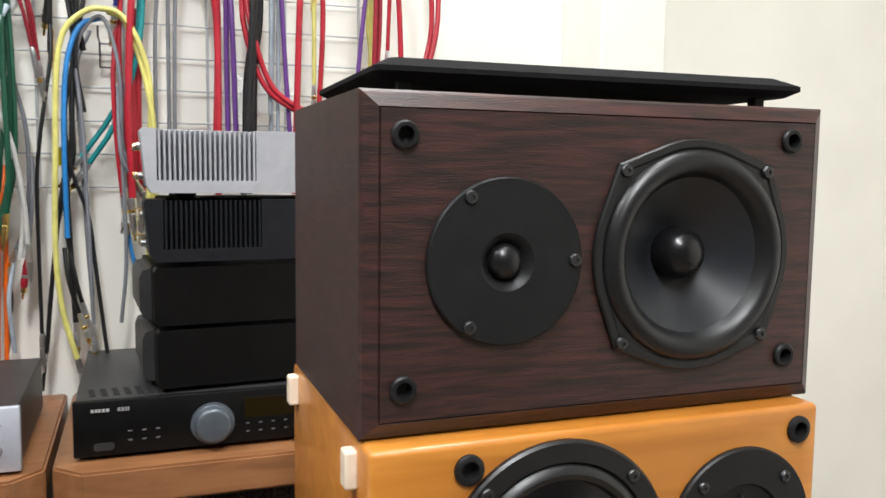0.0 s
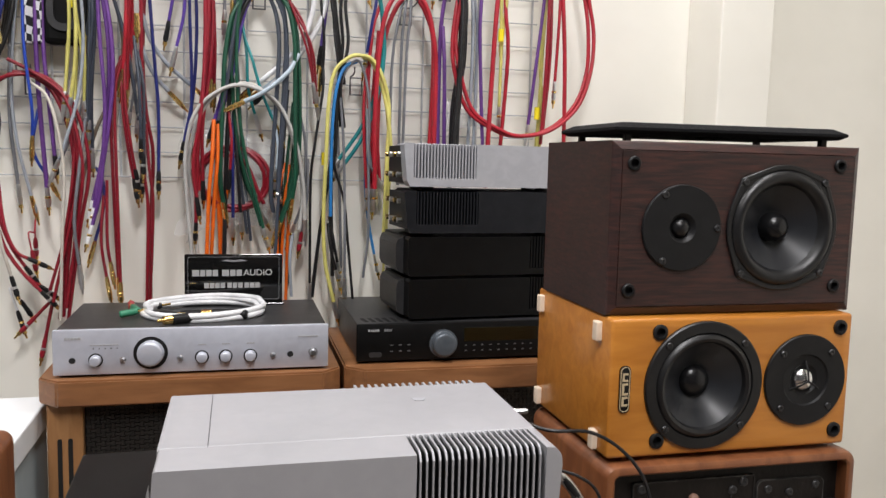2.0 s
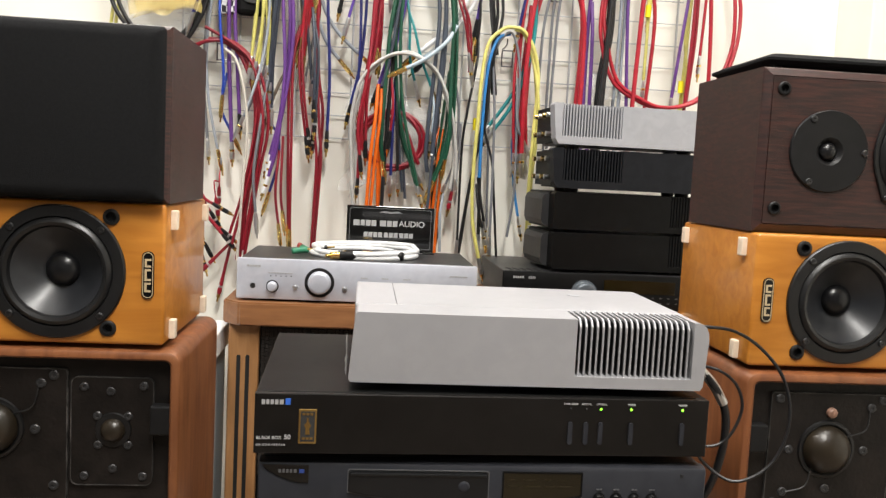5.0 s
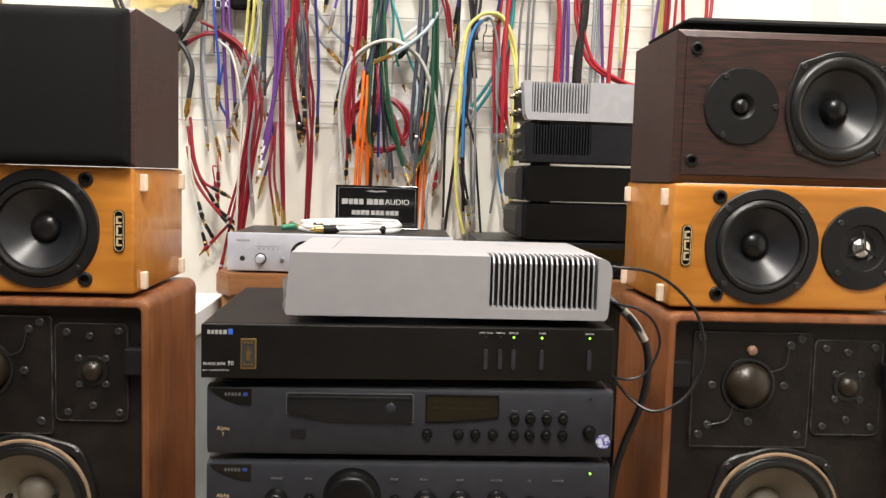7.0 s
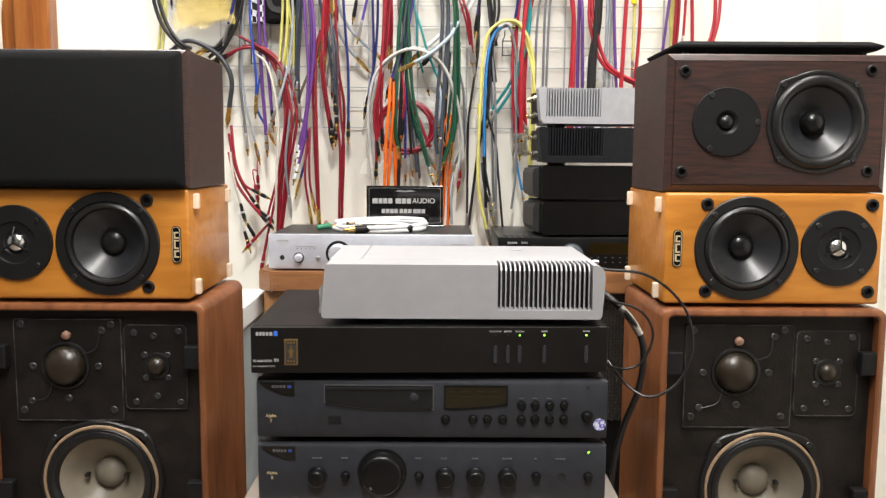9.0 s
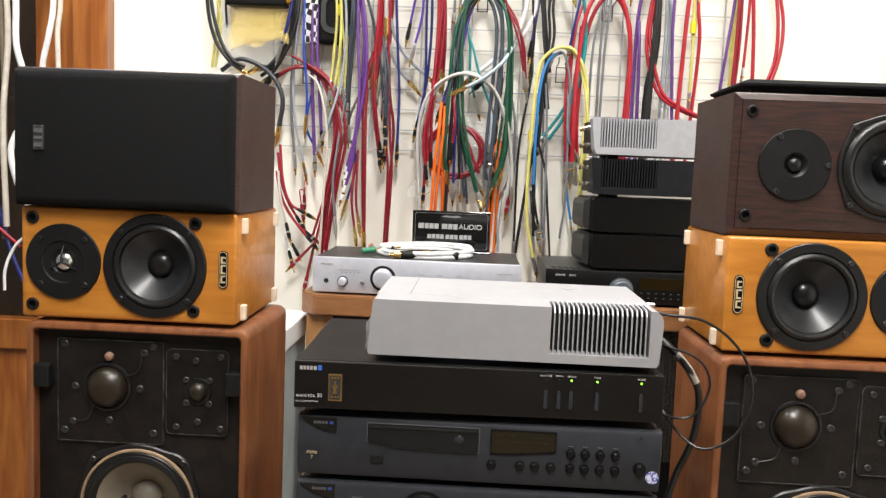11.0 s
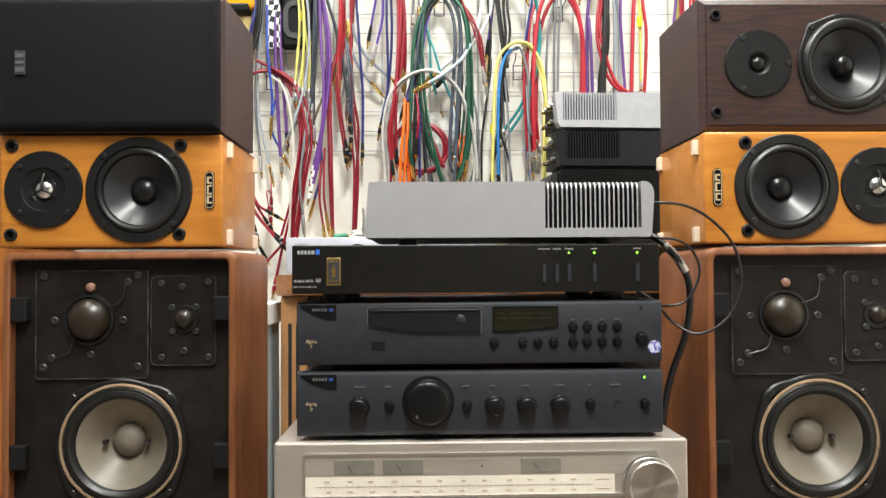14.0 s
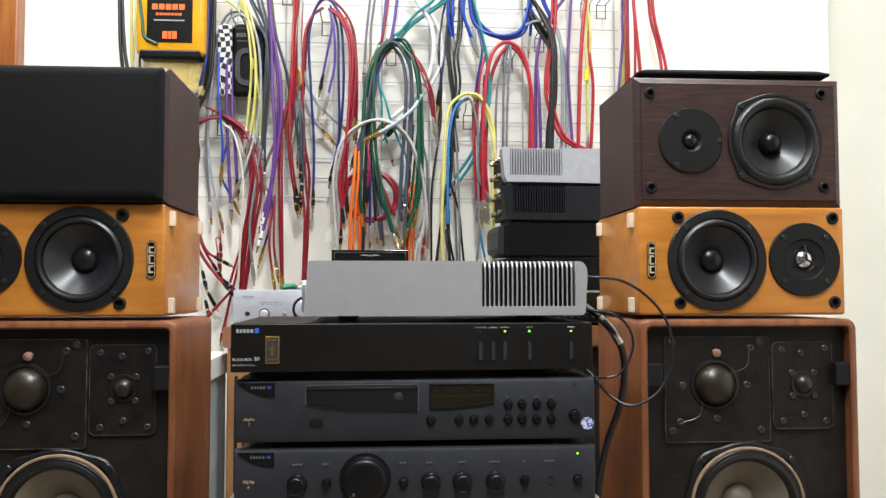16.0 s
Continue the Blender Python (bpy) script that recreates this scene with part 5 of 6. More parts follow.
hang("taupe", 0.0036, 1.327, "s-", (-0.576, 0.998), (-0.582, 1.079), (-0.569, 1.153), (-0.540, 1.258), (-0.495, 1.363), (-0.491, 1.454), (-0.521, 1.567), (-0.535, 1.673), (-0.542, 1.770))
hang("red", 0.0040, 1.318, "g-", (-0.489, 1.361), (-0.475, 1.452), (-0.468, 1.550), (-0.463, 1.679), (-0.460, 1.770))
hang("red", 0.0040, 1.310, "g-", (-0.480, 1.354), (-0.469, 1.465), (-0.463, 1.570), (-0.457, 1.676), (-0.455, 1.770))
hang("dark_red", 0.0030, 1.301, "k-", (-0.470, 1.160), (-0.481, 1.239), (-0.489, 1.321), (-0.487, 1.402))
hang("silver", 0.0055, 1.280, "g-", (-0.459, 1.472), (-0.459, 1.576), (-0.453, 1.666), (-0.450, 1.770))
hang("light_grey", 0.0042, 1.335, "g-", (-0.405, 1.336), (-0.434, 1.370), (-0.454, 1.418), (-0.464, 1.490))
hang("light_grey", 0.0042, 1.327, "g-", (-0.363, 1.350), (-0.411, 1.393), (-0.441, 1.439), (-0.456, 1.496))
hang("grey", 0.0026, 1.318, "s-", (-0.479, 1.287), (-0.470, 1.332), (-0.458, 1.414))
hang("grey", 0.0026, 1.310, "s-", (-0.463, 1.285), (-0.459, 1.330), (-0.454, 1.412))
hang("dark_red", 0.0032, 1.301, "g-", (-0.502, 0.968), (-0.507, 1.136), (-0.508, 1.320), (-0.490, 1.399))
hang("dark_red", 0.0030, 1.292, "g-", (-0.521, 0.971), (-0.529, 1.048), (-0.525, 1.135))
hang("dark_red", 0.0036, 1.335, "-s", (-0.447, 0.895), (-0.444, 1.088), (-0.438, 1.215), (-0.450, 1.305), (-0.454, 1.418), (-0.441, 1.594), (-0.407, 1.667), (-0.362, 1.649), (-0.328, 1.581), (-0.324, 1.443), (-0.331, 1.352), (-0.351, 1.276), (-0.356, 1.186))
hang("dark_red", 0.0032, 1.327, "--", (-0.449, 0.895), (-0.438, 1.109), (-0.444, 1.184), (-0.450, 1.274))
hang("navy", 0.0034, 1.318, "kk", (-0.427, 1.176), (-0.426, 1.302), (-0.434, 1.437), (-0.439, 1.573), (-0.414, 1.657), (-0.380, 1.654), (-0.361, 1.605), (-0.353, 1.477), (-0.360, 1.341), (-0.380, 1.236))
hang("navy", 0.0032, 1.310, "g-", (-0.366, 1.249), (-0.363, 1.361), (-0.365, 1.474), (-0.368, 1.587), (-0.387, 1.648))
hang("violet", 0.0032, 1.301, "k-", (-0.405, 1.462), (-0.393, 1.524), (-0.382, 1.584), (-0.386, 1.637))
hang("violet", 0.0032, 1.292, "s-", (-0.391, 1.413), (-0.374, 1.492), (-0.376, 1.574), (-0.386, 1.627))
hang("crimson", 0.0034, 1.335, "k-", (-0.360, 1.208), (-0.346, 1.329), (-0.331, 1.420), (-0.339, 1.581), (-0.377, 1.657))
hang("crimson", 0.0034, 1.327, "s-", (-0.342, 1.312), (-0.334, 1.381), (-0.330, 1.487), (-0.347, 1.601), (-0.384, 1.665))
hang("crimson", 0.0034, 1.318, "g-", (-0.321, 1.349), (-0.319, 1.439), (-0.325, 1.545), (-0.350, 1.621))
hang("grey", 0.0032, 1.310, "s-", (-0.301, 1.490), (-0.297, 1.574), (-0.287, 1.673), (-0.281, 1.770))
hang("grey", 0.0032, 1.301, "g-", (-0.286, 1.507), (-0.285, 1.586), (-0.275, 1.670), (-0.271, 1.770))
hang("slate", 0.0032, 1.292, "k-", (-0.452, 1.209), (-0.449, 1.334), (-0.460, 1.408))
hang("silver", 0.0034, 1.335, "s-", (-0.455, 1.185), (-0.452, 1.245), (-0.454, 1.305))
hang("violet", 0.0042, 1.327, "k-", (-0.323, 1.279), (-0.293, 1.381), (-0.271, 1.480), (-0.256, 1.580), (-0.245, 1.688), (-0.240, 1.770))
hang("violet", 0.0042, 1.318, "k-", (-0.314, 1.281), (-0.284, 1.387), (-0.264, 1.493), (-0.234, 1.570), (-0.218, 1.685), (-0.209, 1.770))
hang("crimson", 0.0030, 1.310, "k-", (-0.280, 1.487), (-0.256, 1.567), (-0.240, 1.682), (-0.232, 1.770))
hang("dark_green", 0.0036, 1.301, "gs", (-0.196, 1.083), (-0.167, 1.183), (-0.161, 1.325), (-0.171, 1.468), (-0.197, 1.543), (-0.234, 1.557), (-0.271, 1.526), (-0.287, 1.436), (-0.285, 1.323), (-0.270, 1.212), (-0.229, 1.071))
hang("slate", 0.0036, 1.292, "--", (-0.211, 0.895), (-0.193, 1.211), (-0.182, 1.360), (-0.186, 1.473), (-0.212, 1.536), (-0.242, 1.548), (-0.275, 1.494), (-0.296, 1.359), (-0.313, 1.284))
hang("slate", 0.0032, 1.335, "--", (-0.251, 1.044), (-0.267, 1.216), (-0.275, 1.368), (-0.282, 1.482), (-0.256, 1.548))
hang("dark_green", 0.0032, 1.327, "s-", (-0.234, 1.107), (-0.264, 1.170), (-0.281, 1.275), (-0.286, 1.381))
hang("teal", 0.0040, 1.318, "g-", (-0.234, 1.570), (-0.181, 1.609), (-0.083, 1.689), (-0.063, 1.770))
hang("teal", 0.0030, 1.310, "s-", (-0.241, 1.292), (-0.256, 1.348), (-0.259, 1.416), (-0.267, 1.476))
hang("teal", 0.0030, 1.301, "g-", (-0.204, 1.280), (-0.232, 1.347), (-0.249, 1.406), (-0.262, 1.444))
hang("light_blue", 0.0048, 1.280, "g-", (-0.267, 1.320), (-0.226, 1.342), (-0.182, 1.380), (-0.159, 1.418))
hang("light_blue", 0.0044, 1.323, "g-", (-0.241, 1.342), (-0.211, 1.363), (-0.166, 1.405))
hang("white", 0.0062, 1.315, "k-", (-0.223, 1.345), (-0.175, 1.398), (-0.126, 1.465), (-0.105, 1.531), (-0.118, 1.605), (-0.167, 1.678), (-0.187, 1.770))
hang("white", 0.0062, 1.306, "g-", (-0.243, 1.355), (-0.163, 1.429), (-0.131, 1.511), (-0.135, 1.602), (-0.177, 1.675), (-0.197, 1.770))
hang("silver", 0.0048, 1.298, "--", (-0.342, 0.895), (-0.365, 1.137), (-0.369, 1.210), (-0.351, 1.285), (-0.315, 1.337), (-0.263, 1.357), (-0.219, 1.338), (-0.182, 1.287), (-0.159, 1.212), (-0.150, 1.138), (-0.156, 1.071))
hang("silver", 0.0044, 1.289, "-s", (-0.354, 0.895), (-0.374, 1.150), (-0.372, 1.239), (-0.351, 1.305), (-0.300, 1.347), (-0.248, 1.350), (-0.197, 1.318), (-0.163, 1.241), (-0.148, 1.152), (-0.145, 1.086))
hang("orange", 0.0040, 1.292, "--", (-0.334, 0.895), (-0.322, 1.122), (-0.315, 1.210), (-0.314, 1.277))
hang("orange", 0.0040, 1.335, "--", (-0.307, 0.894), (-0.315, 1.141), (-0.318, 1.246))
hang("orange", 0.0034, 1.327, "--", (-0.195, 0.894), (-0.184, 1.126), (-0.175, 1.201))
hang("orange", 0.0034, 1.318, "--", (-0.182, 0.894), (-0.176, 1.110))
hang("navy", 0.0034, 1.310, "s-", (-0.286, 1.086), (-0.286, 1.213), (-0.285, 1.303))
hang("black", 0.0034, 1.301, "s-", (-0.271, 1.097), (-0.277, 1.197), (-0.282, 1.286))
hang("crimson", 0.0030, 1.292, "k-", (-0.292, 1.181), (-0.288, 1.240), (-0.294, 1.307))
hang("dark_green", 0.0032, 1.335, "k-", (-0.188, 1.089), (-0.169, 1.202), (-0.164, 1.347))
hang("black", 0.0036, 1.327, "--", (-0.201, 0.894), (-0.188, 1.216), (-0.178, 1.352))
hang("grey", 0.0032, 1.318, "s-", (-0.166, 1.073), (-0.146, 1.140), (-0.144, 1.245), (-0.159, 1.321))
hang("grey", 0.0030, 1.310, "r-", (-0.151, 1.057), (-0.140, 1.139), (-0.138, 1.214))
hang("light_blue", 0.0030, 1.301, "s-", (-0.202, 1.183), (-0.199, 1.242), (-0.211, 1.309))
hang("dark_red", 0.0026, 1.292, "s-", (-0.123, 1.337), (-0.135, 1.434), (-0.176, 1.515))
hang("black", 0.0028, 1.335, "g-", (-0.111, 1.391), (-0.108, 1.454), (-0.098, 1.537))
hang("violet", 0.0036, 1.327, "k-", (-0.113, 1.435), (-0.101, 1.526), (-0.088, 1.626), (-0.076, 1.685), (-0.070, 1.770))
hang("teal", 0.0042, 1.318, "s-", (-0.077, 1.211), (-0.036, 1.270), (-0.008, 1.328), (0.008, 1.410), (0.009, 1.509), (-0.011, 1.592), (-0.039, 1.691), (-0.054, 1.770))
hang("teal", 0.0042, 1.310, "s-", (-0.066, 1.202), (-0.029, 1.260), (-0.000, 1.342), (0.014, 1.441), (0.000, 1.556), (-0.030, 1.680), (-0.045, 1.770))
hang("teal", 0.0040, 1.301, "s-", (-0.224, 1.565), (-0.175, 1.624), (-0.119, 1.675), (-0.099, 1.770))
hang("red", 0.0052, 1.280, "s-", (-0.005, 1.152), (-0.008, 1.296), (0.000, 1.442), (0.017, 1.523), (0.053, 1.553), (0.090, 1.529), (0.110, 1.460), (0.117, 1.379), (0.116, 1.161))
hang("red", 0.0052, 1.323, "s-", (0.010, 1.149), (0.005, 1.279), (0.014, 1.444), (0.039, 1.526), (0.072, 1.553), (0.105, 1.512), (0.121, 1.430), (0.114, 1.166))
hang("red", 0.0044, 1.315, "s-", (-0.006, 1.139), (-0.011, 1.245), (-0.005, 1.360))
hang("grey", 0.0032, 1.318, "--", (0.030, 1.164), (0.031, 1.402), (0.042, 1.493), (0.059, 1.560))
hang("grey", 0.0032, 1.310, "--", (0.048, 1.164), (0.049, 1.425), (0.054, 1.508), (0.062, 1.558))
hang("blue", 0.0042, 1.301, "s-", (-0.078, 1.564), (-0.082, 1.626), (-0.078, 1.684), (-0.076, 1.770))
hang("blue", 0.0042, 1.292, "s-", (-0.030, 1.563), (-0.053, 1.624), (-0.050, 1.681), (-0.049, 1.770))
hang("blue", 0.0046, 1.323, "--", (-0.031, 1.770), (-0.027, 1.693), (-0.018, 1.627), (0.023, 1.586), (0.064, 1.574), (0.106, 1.609), (0.125, 1.697), (0.134, 1.770))
hang("blue", 0.0046, 1.315, "--", (-0.045, 1.770), (-0.034, 1.690), (-0.013, 1.603), (0.046, 1.574), (0.100, 1.587), (0.120, 1.652), (0.125, 1.694), (0.127, 1.770))
hang("blue", 0.0042, 1.318, "s-", (0.120, 1.578), (0.122, 1.628), (0.118, 1.695), (0.116, 1.770))
hang("blue", 0.0036, 1.310, "--", (0.136, 1.770), (0.147, 1.693), (0.170, 1.635), (0.184, 1.614))
hang("black", 0.0060, 1.289, "--", (0.161, 1.162), (0.172, 1.422), (0.177, 1.537), (0.157, 1.611), (0.109, 1.684), (0.089, 1.770))
hang("black", 0.0050, 1.280, "--", (0.152, 1.161), (0.168, 1.461), (0.164, 1.567), (0.131, 1.649))
hang("purple", 0.0046, 1.323, "--", (0.136, 1.166), (0.134, 1.430), (0.139, 1.538), (0.160, 1.614), (0.219, 1.699), (0.239, 1.770))
hang("purple", 0.0044, 1.315, "--", (0.148, 1.165), (0.141, 1.403), (0.138, 1.494))
hang("light_grey", 0.0038, 1.318, "--", (0.197, 1.166), (0.203, 1.430), (0.200, 1.555), (0.180, 1.613), (0.130, 1.628))
hang("light_grey", 0.0034, 1.310, "--", (0.208, 1.165), (0.210, 1.403), (0.207, 1.527), (0.186, 1.602))
hang("purple", 0.0040, 1.301, "--", (0.232, 1.164), (0.216, 1.409), (0.213, 1.525), (0.223, 1.691), (0.228, 1.770))
hang("red", 0.0052, 1.280, "--", (0.230, 1.162), (0.238, 1.462), (0.246, 1.602), (0.257, 1.685), (0.262, 1.770))
hang("red", 0.0044, 1.323, "--", (0.269, 1.167), (0.282, 1.432), (0.274, 1.532), (0.272, 1.633))
hang("yellow", 0.0038, 1.327, "s-", (0.270, 1.329), (0.269, 1.450), (0.265, 1.558), (0.273, 1.702), (0.277, 1.770))
hang("yellow", 0.0036, 1.318, "g-", (0.271, 1.489), (0.275, 1.581), (0.264, 1.699), (0.259, 1.770))
hang("red", 0.0044, 1.298, "--", (0.421, 1.770), (0.429, 1.637), (0.446, 1.560), (0.454, 1.489), (0.452, 1.409), (0.423, 1.336), (0.364, 1.286), (0.296, 1.272), (0.246, 1.285), (0.189, 1.323), (0.160, 1.399), (0.155, 1.475), (0.172, 1.612), (0.180, 1.770))
hang("red", 0.0046, 1.289, "--", (0.407, 1.231), (0.398, 1.446), (0.382, 1.632), (0.374, 1.770))
hang("red", 0.0034, 1.292, "s-", (0.381, 1.383), (0.383, 1.524), (0.384, 1.633), (0.384, 1.770))
hang("yellow", 0.0040, 1.335, "--", (0.360, 1.230), (0.363, 1.369), (0.365, 1.490), (0.374, 1.641), (0.379, 1.770))
hang("yellow", 0.0036, 1.327, "--", (0.364, 1.231), (0.365, 1.352), (0.356, 1.448), (0.366, 1.560), (0.375, 1.639), (0.379, 1.770))
hang("purple", 0.0038, 1.318, "s-", (0.334, 1.293), (0.342, 1.399), (0.358, 1.558), (0.360, 1.636), (0.362, 1.770))
hang("violet", 0.0038, 1.310, "s-", (0.364, 1.305), (0.370, 1.447), (0.372, 1.635), (0.373, 1.770))
hang("crimson", 0.0038, 1.301, "--", (0.361, 1.287), (0.369, 1.446), (0.367, 1.633), (0.366, 1.770))
hang("black", 0.0046, 1.280, "--", (-0.897, 1.770), (-0.887, 1.526), (-0.868, 1.420), (-0.830, 1.364), (-0.800, 1.343))
hang("black", 0.0046, 1.323, "--", (-0.782, 1.348), (-0.745, 1.361), (-0.700, 1.425), (-0.685, 1.541), (-0.678, 1.770))
hang("black", 0.0046, 1.315, "--", (-0.765, 1.334), (-0.720, 1.372), (-0.688, 1.439), (-0.679, 1.533), (-0.675, 1.770))
hang("dark_grey", 0.0060, 1.306, "g-", (-0.716, 1.210), (-0.707, 1.284), (-0.740, 1.341), (-0.808, 1.372), (-0.860, 1.344))
hang("crimson", 0.0034, 1.310, "k-", (-0.640, 0.956), (-0.673, 0.988), (-0.704, 1.040), (-0.720, 1.106))
hang("crimson", 0.0034, 1.301, "k-", (-0.664, 0.993), (-0.686, 1.033), (-0.705, 1.085), (-0.716, 1.151))
hang("cream", 0.0032, 1.292, "k-", (-0.688, 0.974), (-0.704, 1.048), (-0.711, 1.107))
hang("white", 0.0028, 1.335, "k-", (-0.681, 0.922), (-0.692, 0.948), (-0.698, 0.971))
hang("dark_red", 0.0036, 1.327, "r-", (-0.643, 0.847), (-0.626, 0.929))
hang("dark_red", 0.0036, 1.318, "r-", (-0.661, 0.893), (-0.620, 0.937))
hang("yellow", 0.0036, 1.310, "--", (-0.884, 1.351), (-0.871, 1.439), (-0.864, 1.526), (-0.860, 1.770))
hang("yellow", 0.0036, 1.301, "--", (-0.872, 1.351), (-0.858, 1.452), (-0.868, 1.524), (-0.873, 1.770))
hang("navy", 0.0040, 1.292, "s-", (-0.711, 1.406), (-0.693, 1.463), (-0.685, 1.528), (-0.681, 1.770))
hang("navy", 0.0030, 1.335, "--", (-0.857, 1.451), (-0.857, 1.531), (-0.856, 1.770))
hang("yellow", 0.0042, 1.284, "s-", (-0.085, 0.919), (-0.104, 1.004), (-0.109, 1.097), (-0.105, 1.220), (-0.101, 1.325), (-0.090, 1.386), (-0.063, 1.415), (-0.041, 1.421), (-0.014, 1.414), (0.009, 1.374), (0.022, 1.313), (0.019, 1.220), (0.017, 1.127), (0.014, 1.021))
hang("yellow", 0.0038, 1.290, "s-", (0.024, 0.994), (0.021, 1.096), (0.027, 1.228), (0.015, 1.328), (-0.010, 1.406), (-0.034, 1.420))
hang("blue_light", 0.0038, 1.288, "--", (-0.094, 1.099), (-0.094, 1.243), (-0.088, 1.340), (-0.071, 1.395), (-0.043, 1.411))
hang("black", 0.0032, 1.301, "s-", (-0.076, 0.996), (-0.085, 1.038), (-0.095, 1.099))
hang("grey", 0.0030, 1.292, "s-", (-0.063, 0.962), (-0.065, 1.092), (-0.069, 1.243), (-0.076, 1.354), (-0.060, 1.400), (-0.037, 1.407), (-0.019, 1.333), (-0.018, 1.206), (-0.016, 1.068), (-0.025, 0.972))
hang("grey", 0.0030, 1.335, "s-", (-0.065, 0.978), (-0.070, 1.096), (-0.075, 1.243), (-0.078, 1.342), (-0.059, 1.399))
hang("blue_light", 0.0032, 1.327, "s-", (0.005, 1.009), (-0.011, 1.088), (-0.020, 1.174), (-0.014, 1.228), (-0.021, 1.282))
hang("black", 0.0026, 1.318, "--", (-0.136, 0.871), (-0.121, 1.006), (-0.110, 1.098), (-0.097, 1.159), (-0.083, 1.220), (-0.087, 1.295))
hang("black", 0.0030, 1.298, "--", (-0.040, 0.870), (-0.058, 1.053), (-0.066, 1.130), (-0.088, 1.205), (-0.092, 1.280), (-0.079, 1.369), (-0.090, 1.478), (-0.092, 1.594), (-0.093, 1.770))
hang("black", 0.0036, 1.301, "--", (-0.073, 1.280), (-0.081, 1.354), (-0.072, 1.443), (-0.077, 1.516), (-0.065, 1.596), (-0.060, 1.770))
hang("grey", 0.0028, 1.292, "s-", (-0.000, 1.160), (-0.015, 1.221), (-0.021, 1.296))
hang("red", 0.0040, 1.335, "s-", (0.002, 1.158), (-0.008, 1.228), (-0.005, 1.336), (0.003, 1.435))
hang("black", 0.0026, 1.327, "--", (-0.181, 0.929), (-0.172, 1.006), (-0.179, 1.053))
hang("light_grey", 0.0034, 1.318, "--", (-0.170, 0.931), (-0.174, 1.008), (-0.168, 1.061))
hang("black", 0.0034, 1.310, "--", (-0.128, 0.930), (-0.115, 1.053), (-0.101, 1.160), (-0.090, 1.220))
hang("dark_red", 0.0032, 1.301, "--", (-0.625, 0.953), (-0.597, 1.052), (-0.578, 1.171), (-0.574, 1.281))
hang("grey", 0.0032, 1.292, "s-", (-0.570, 0.994), (-0.576, 1.083), (-0.566, 1.179), (-0.554, 1.281))
hang("yellow", 0.0032, 1.290, "s-", (-0.589, 1.321), (-0.580, 1.412), (-0.576, 1.483), (-0.582, 1.553), (-0.592, 1.610), (-0.606, 1.659), twin=False)
hang("yellow", 0.0032, 1.284, "s-", (-0.579, 1.310), (-0.568, 1.383), (-0.564, 1.467), (-0.570, 1.537), (-0.587, 1.608), (-0.601, 1.657), twin=False)
hang("yellow", 0.0030, 1.296, "s-", (-0.557, 1.304), (-0.553, 1.400), (-0.558, 1.513), (-0.579, 1.605), (-0.600, 1.657), twin=False)
hang("light_grey", 0.0030, 1.288, "s-", (-0.604, 1.195), (-0.590, 1.230), (-0.563, 1.328), (-0.553, 1.440), (-0.563, 1.553), (-0.598, 1.609), (-0.626, 1.606), twin=False)
hang("slate", 0.0036, 1.300, "s-", (-0.550, 1.271), (-0.544, 1.401), (-0.537, 1.471), (-0.544, 1.556), (-0.579, 1.602), (-0.607, 1.613), twin=False)
hang("slate", 0.0034, 1.310, "s-", (-0.461, 1.273), (-0.475, 1.389), (-0.489, 1.460), (-0.510, 1.531), (-0.534, 1.617), (-0.546, 1.674), twin=False)
hang("red", 0.0036, 1.292, "g-", (-0.486, 1.368), (-0.479, 1.455), (-0.476, 1.554), (-0.474, 1.668), twin=False)
hang("crimson", 0.0036, 1.310, "k-", (-0.457, 1.170), (-0.454, 1.276), (-0.454, 1.446), (-0.450, 1.560), (-0.433, 1.617), (-0.405, 1.643), twin=False)
hang("crimson", 0.0038, 1.290, "k-", (-0.354, 1.130), (-0.360, 1.200), (-0.345, 1.300), (-0.337, 1.413), (-0.338, 1.540), (-0.359, 1.604), (-0.390, 1.634), twin=False)
hang("crimson", 0.0038, 1.296, "k-", (-0.357, 1.080), (-0.351, 1.245), (-0.336, 1.400), (-0.330, 1.528), (-0.348, 1.599), (-0.382, 1.636), twin=False)
hang("crimson", 0.0036, 1.302, "k-", (-0.343, 1.160), (-0.343, 1.272), (-0.328, 1.388), (-0.323, 1.501), (-0.341, 1.587), (-0.376, 1.632), twin=False)
hang("dark_green", 0.0046, 1.300, "g-", (-0.304, 1.120), (-0.310, 1.176), (-0.304, 1.331), (-0.299, 1.415), (-0.285, 1.487), (-0.257, 1.529), (-0.221, 1.557), twin=False)
hang("black", 0.0044, 1.308, "s-", (-0.305, 0.930), (-0.299, 1.191), (-0.290, 1.361), (-0.281, 1.446), (-0.261, 1.510), (-0.228, 1.552), twin=False)
hang("slate", 0.0046, 1.296, "s-", (-0.198, 1.140), (-0.198, 1.161), (-0.187, 1.358), (-0.184, 1.457), (-0.196, 1.521), (-0.227, 1.554), twin=False)
hang("slate", 0.0044, 1.304, "s-", (-0.206, 1.100), (-0.212, 1.162), (-0.201, 1.346), (-0.197, 1.445), (-0.207, 1.509), (-0.233, 1.551), twin=False)
hang("dark_green", 0.0040, 1.288, "g-", (-0.171, 1.130), (-0.165, 1.188), (-0.167, 1.328), (-0.168, 1.441), (-0.181, 1.505), (-0.215, 1.546), (-0.230, 1.550), twin=False)
hang("crimson", 0.0024, 1.300, "--", (-0.127, 1.324), (-0.135, 1.416), (-0.151, 1.480), (-0.179, 1.523), (-0.207, 1.547), twin=False)
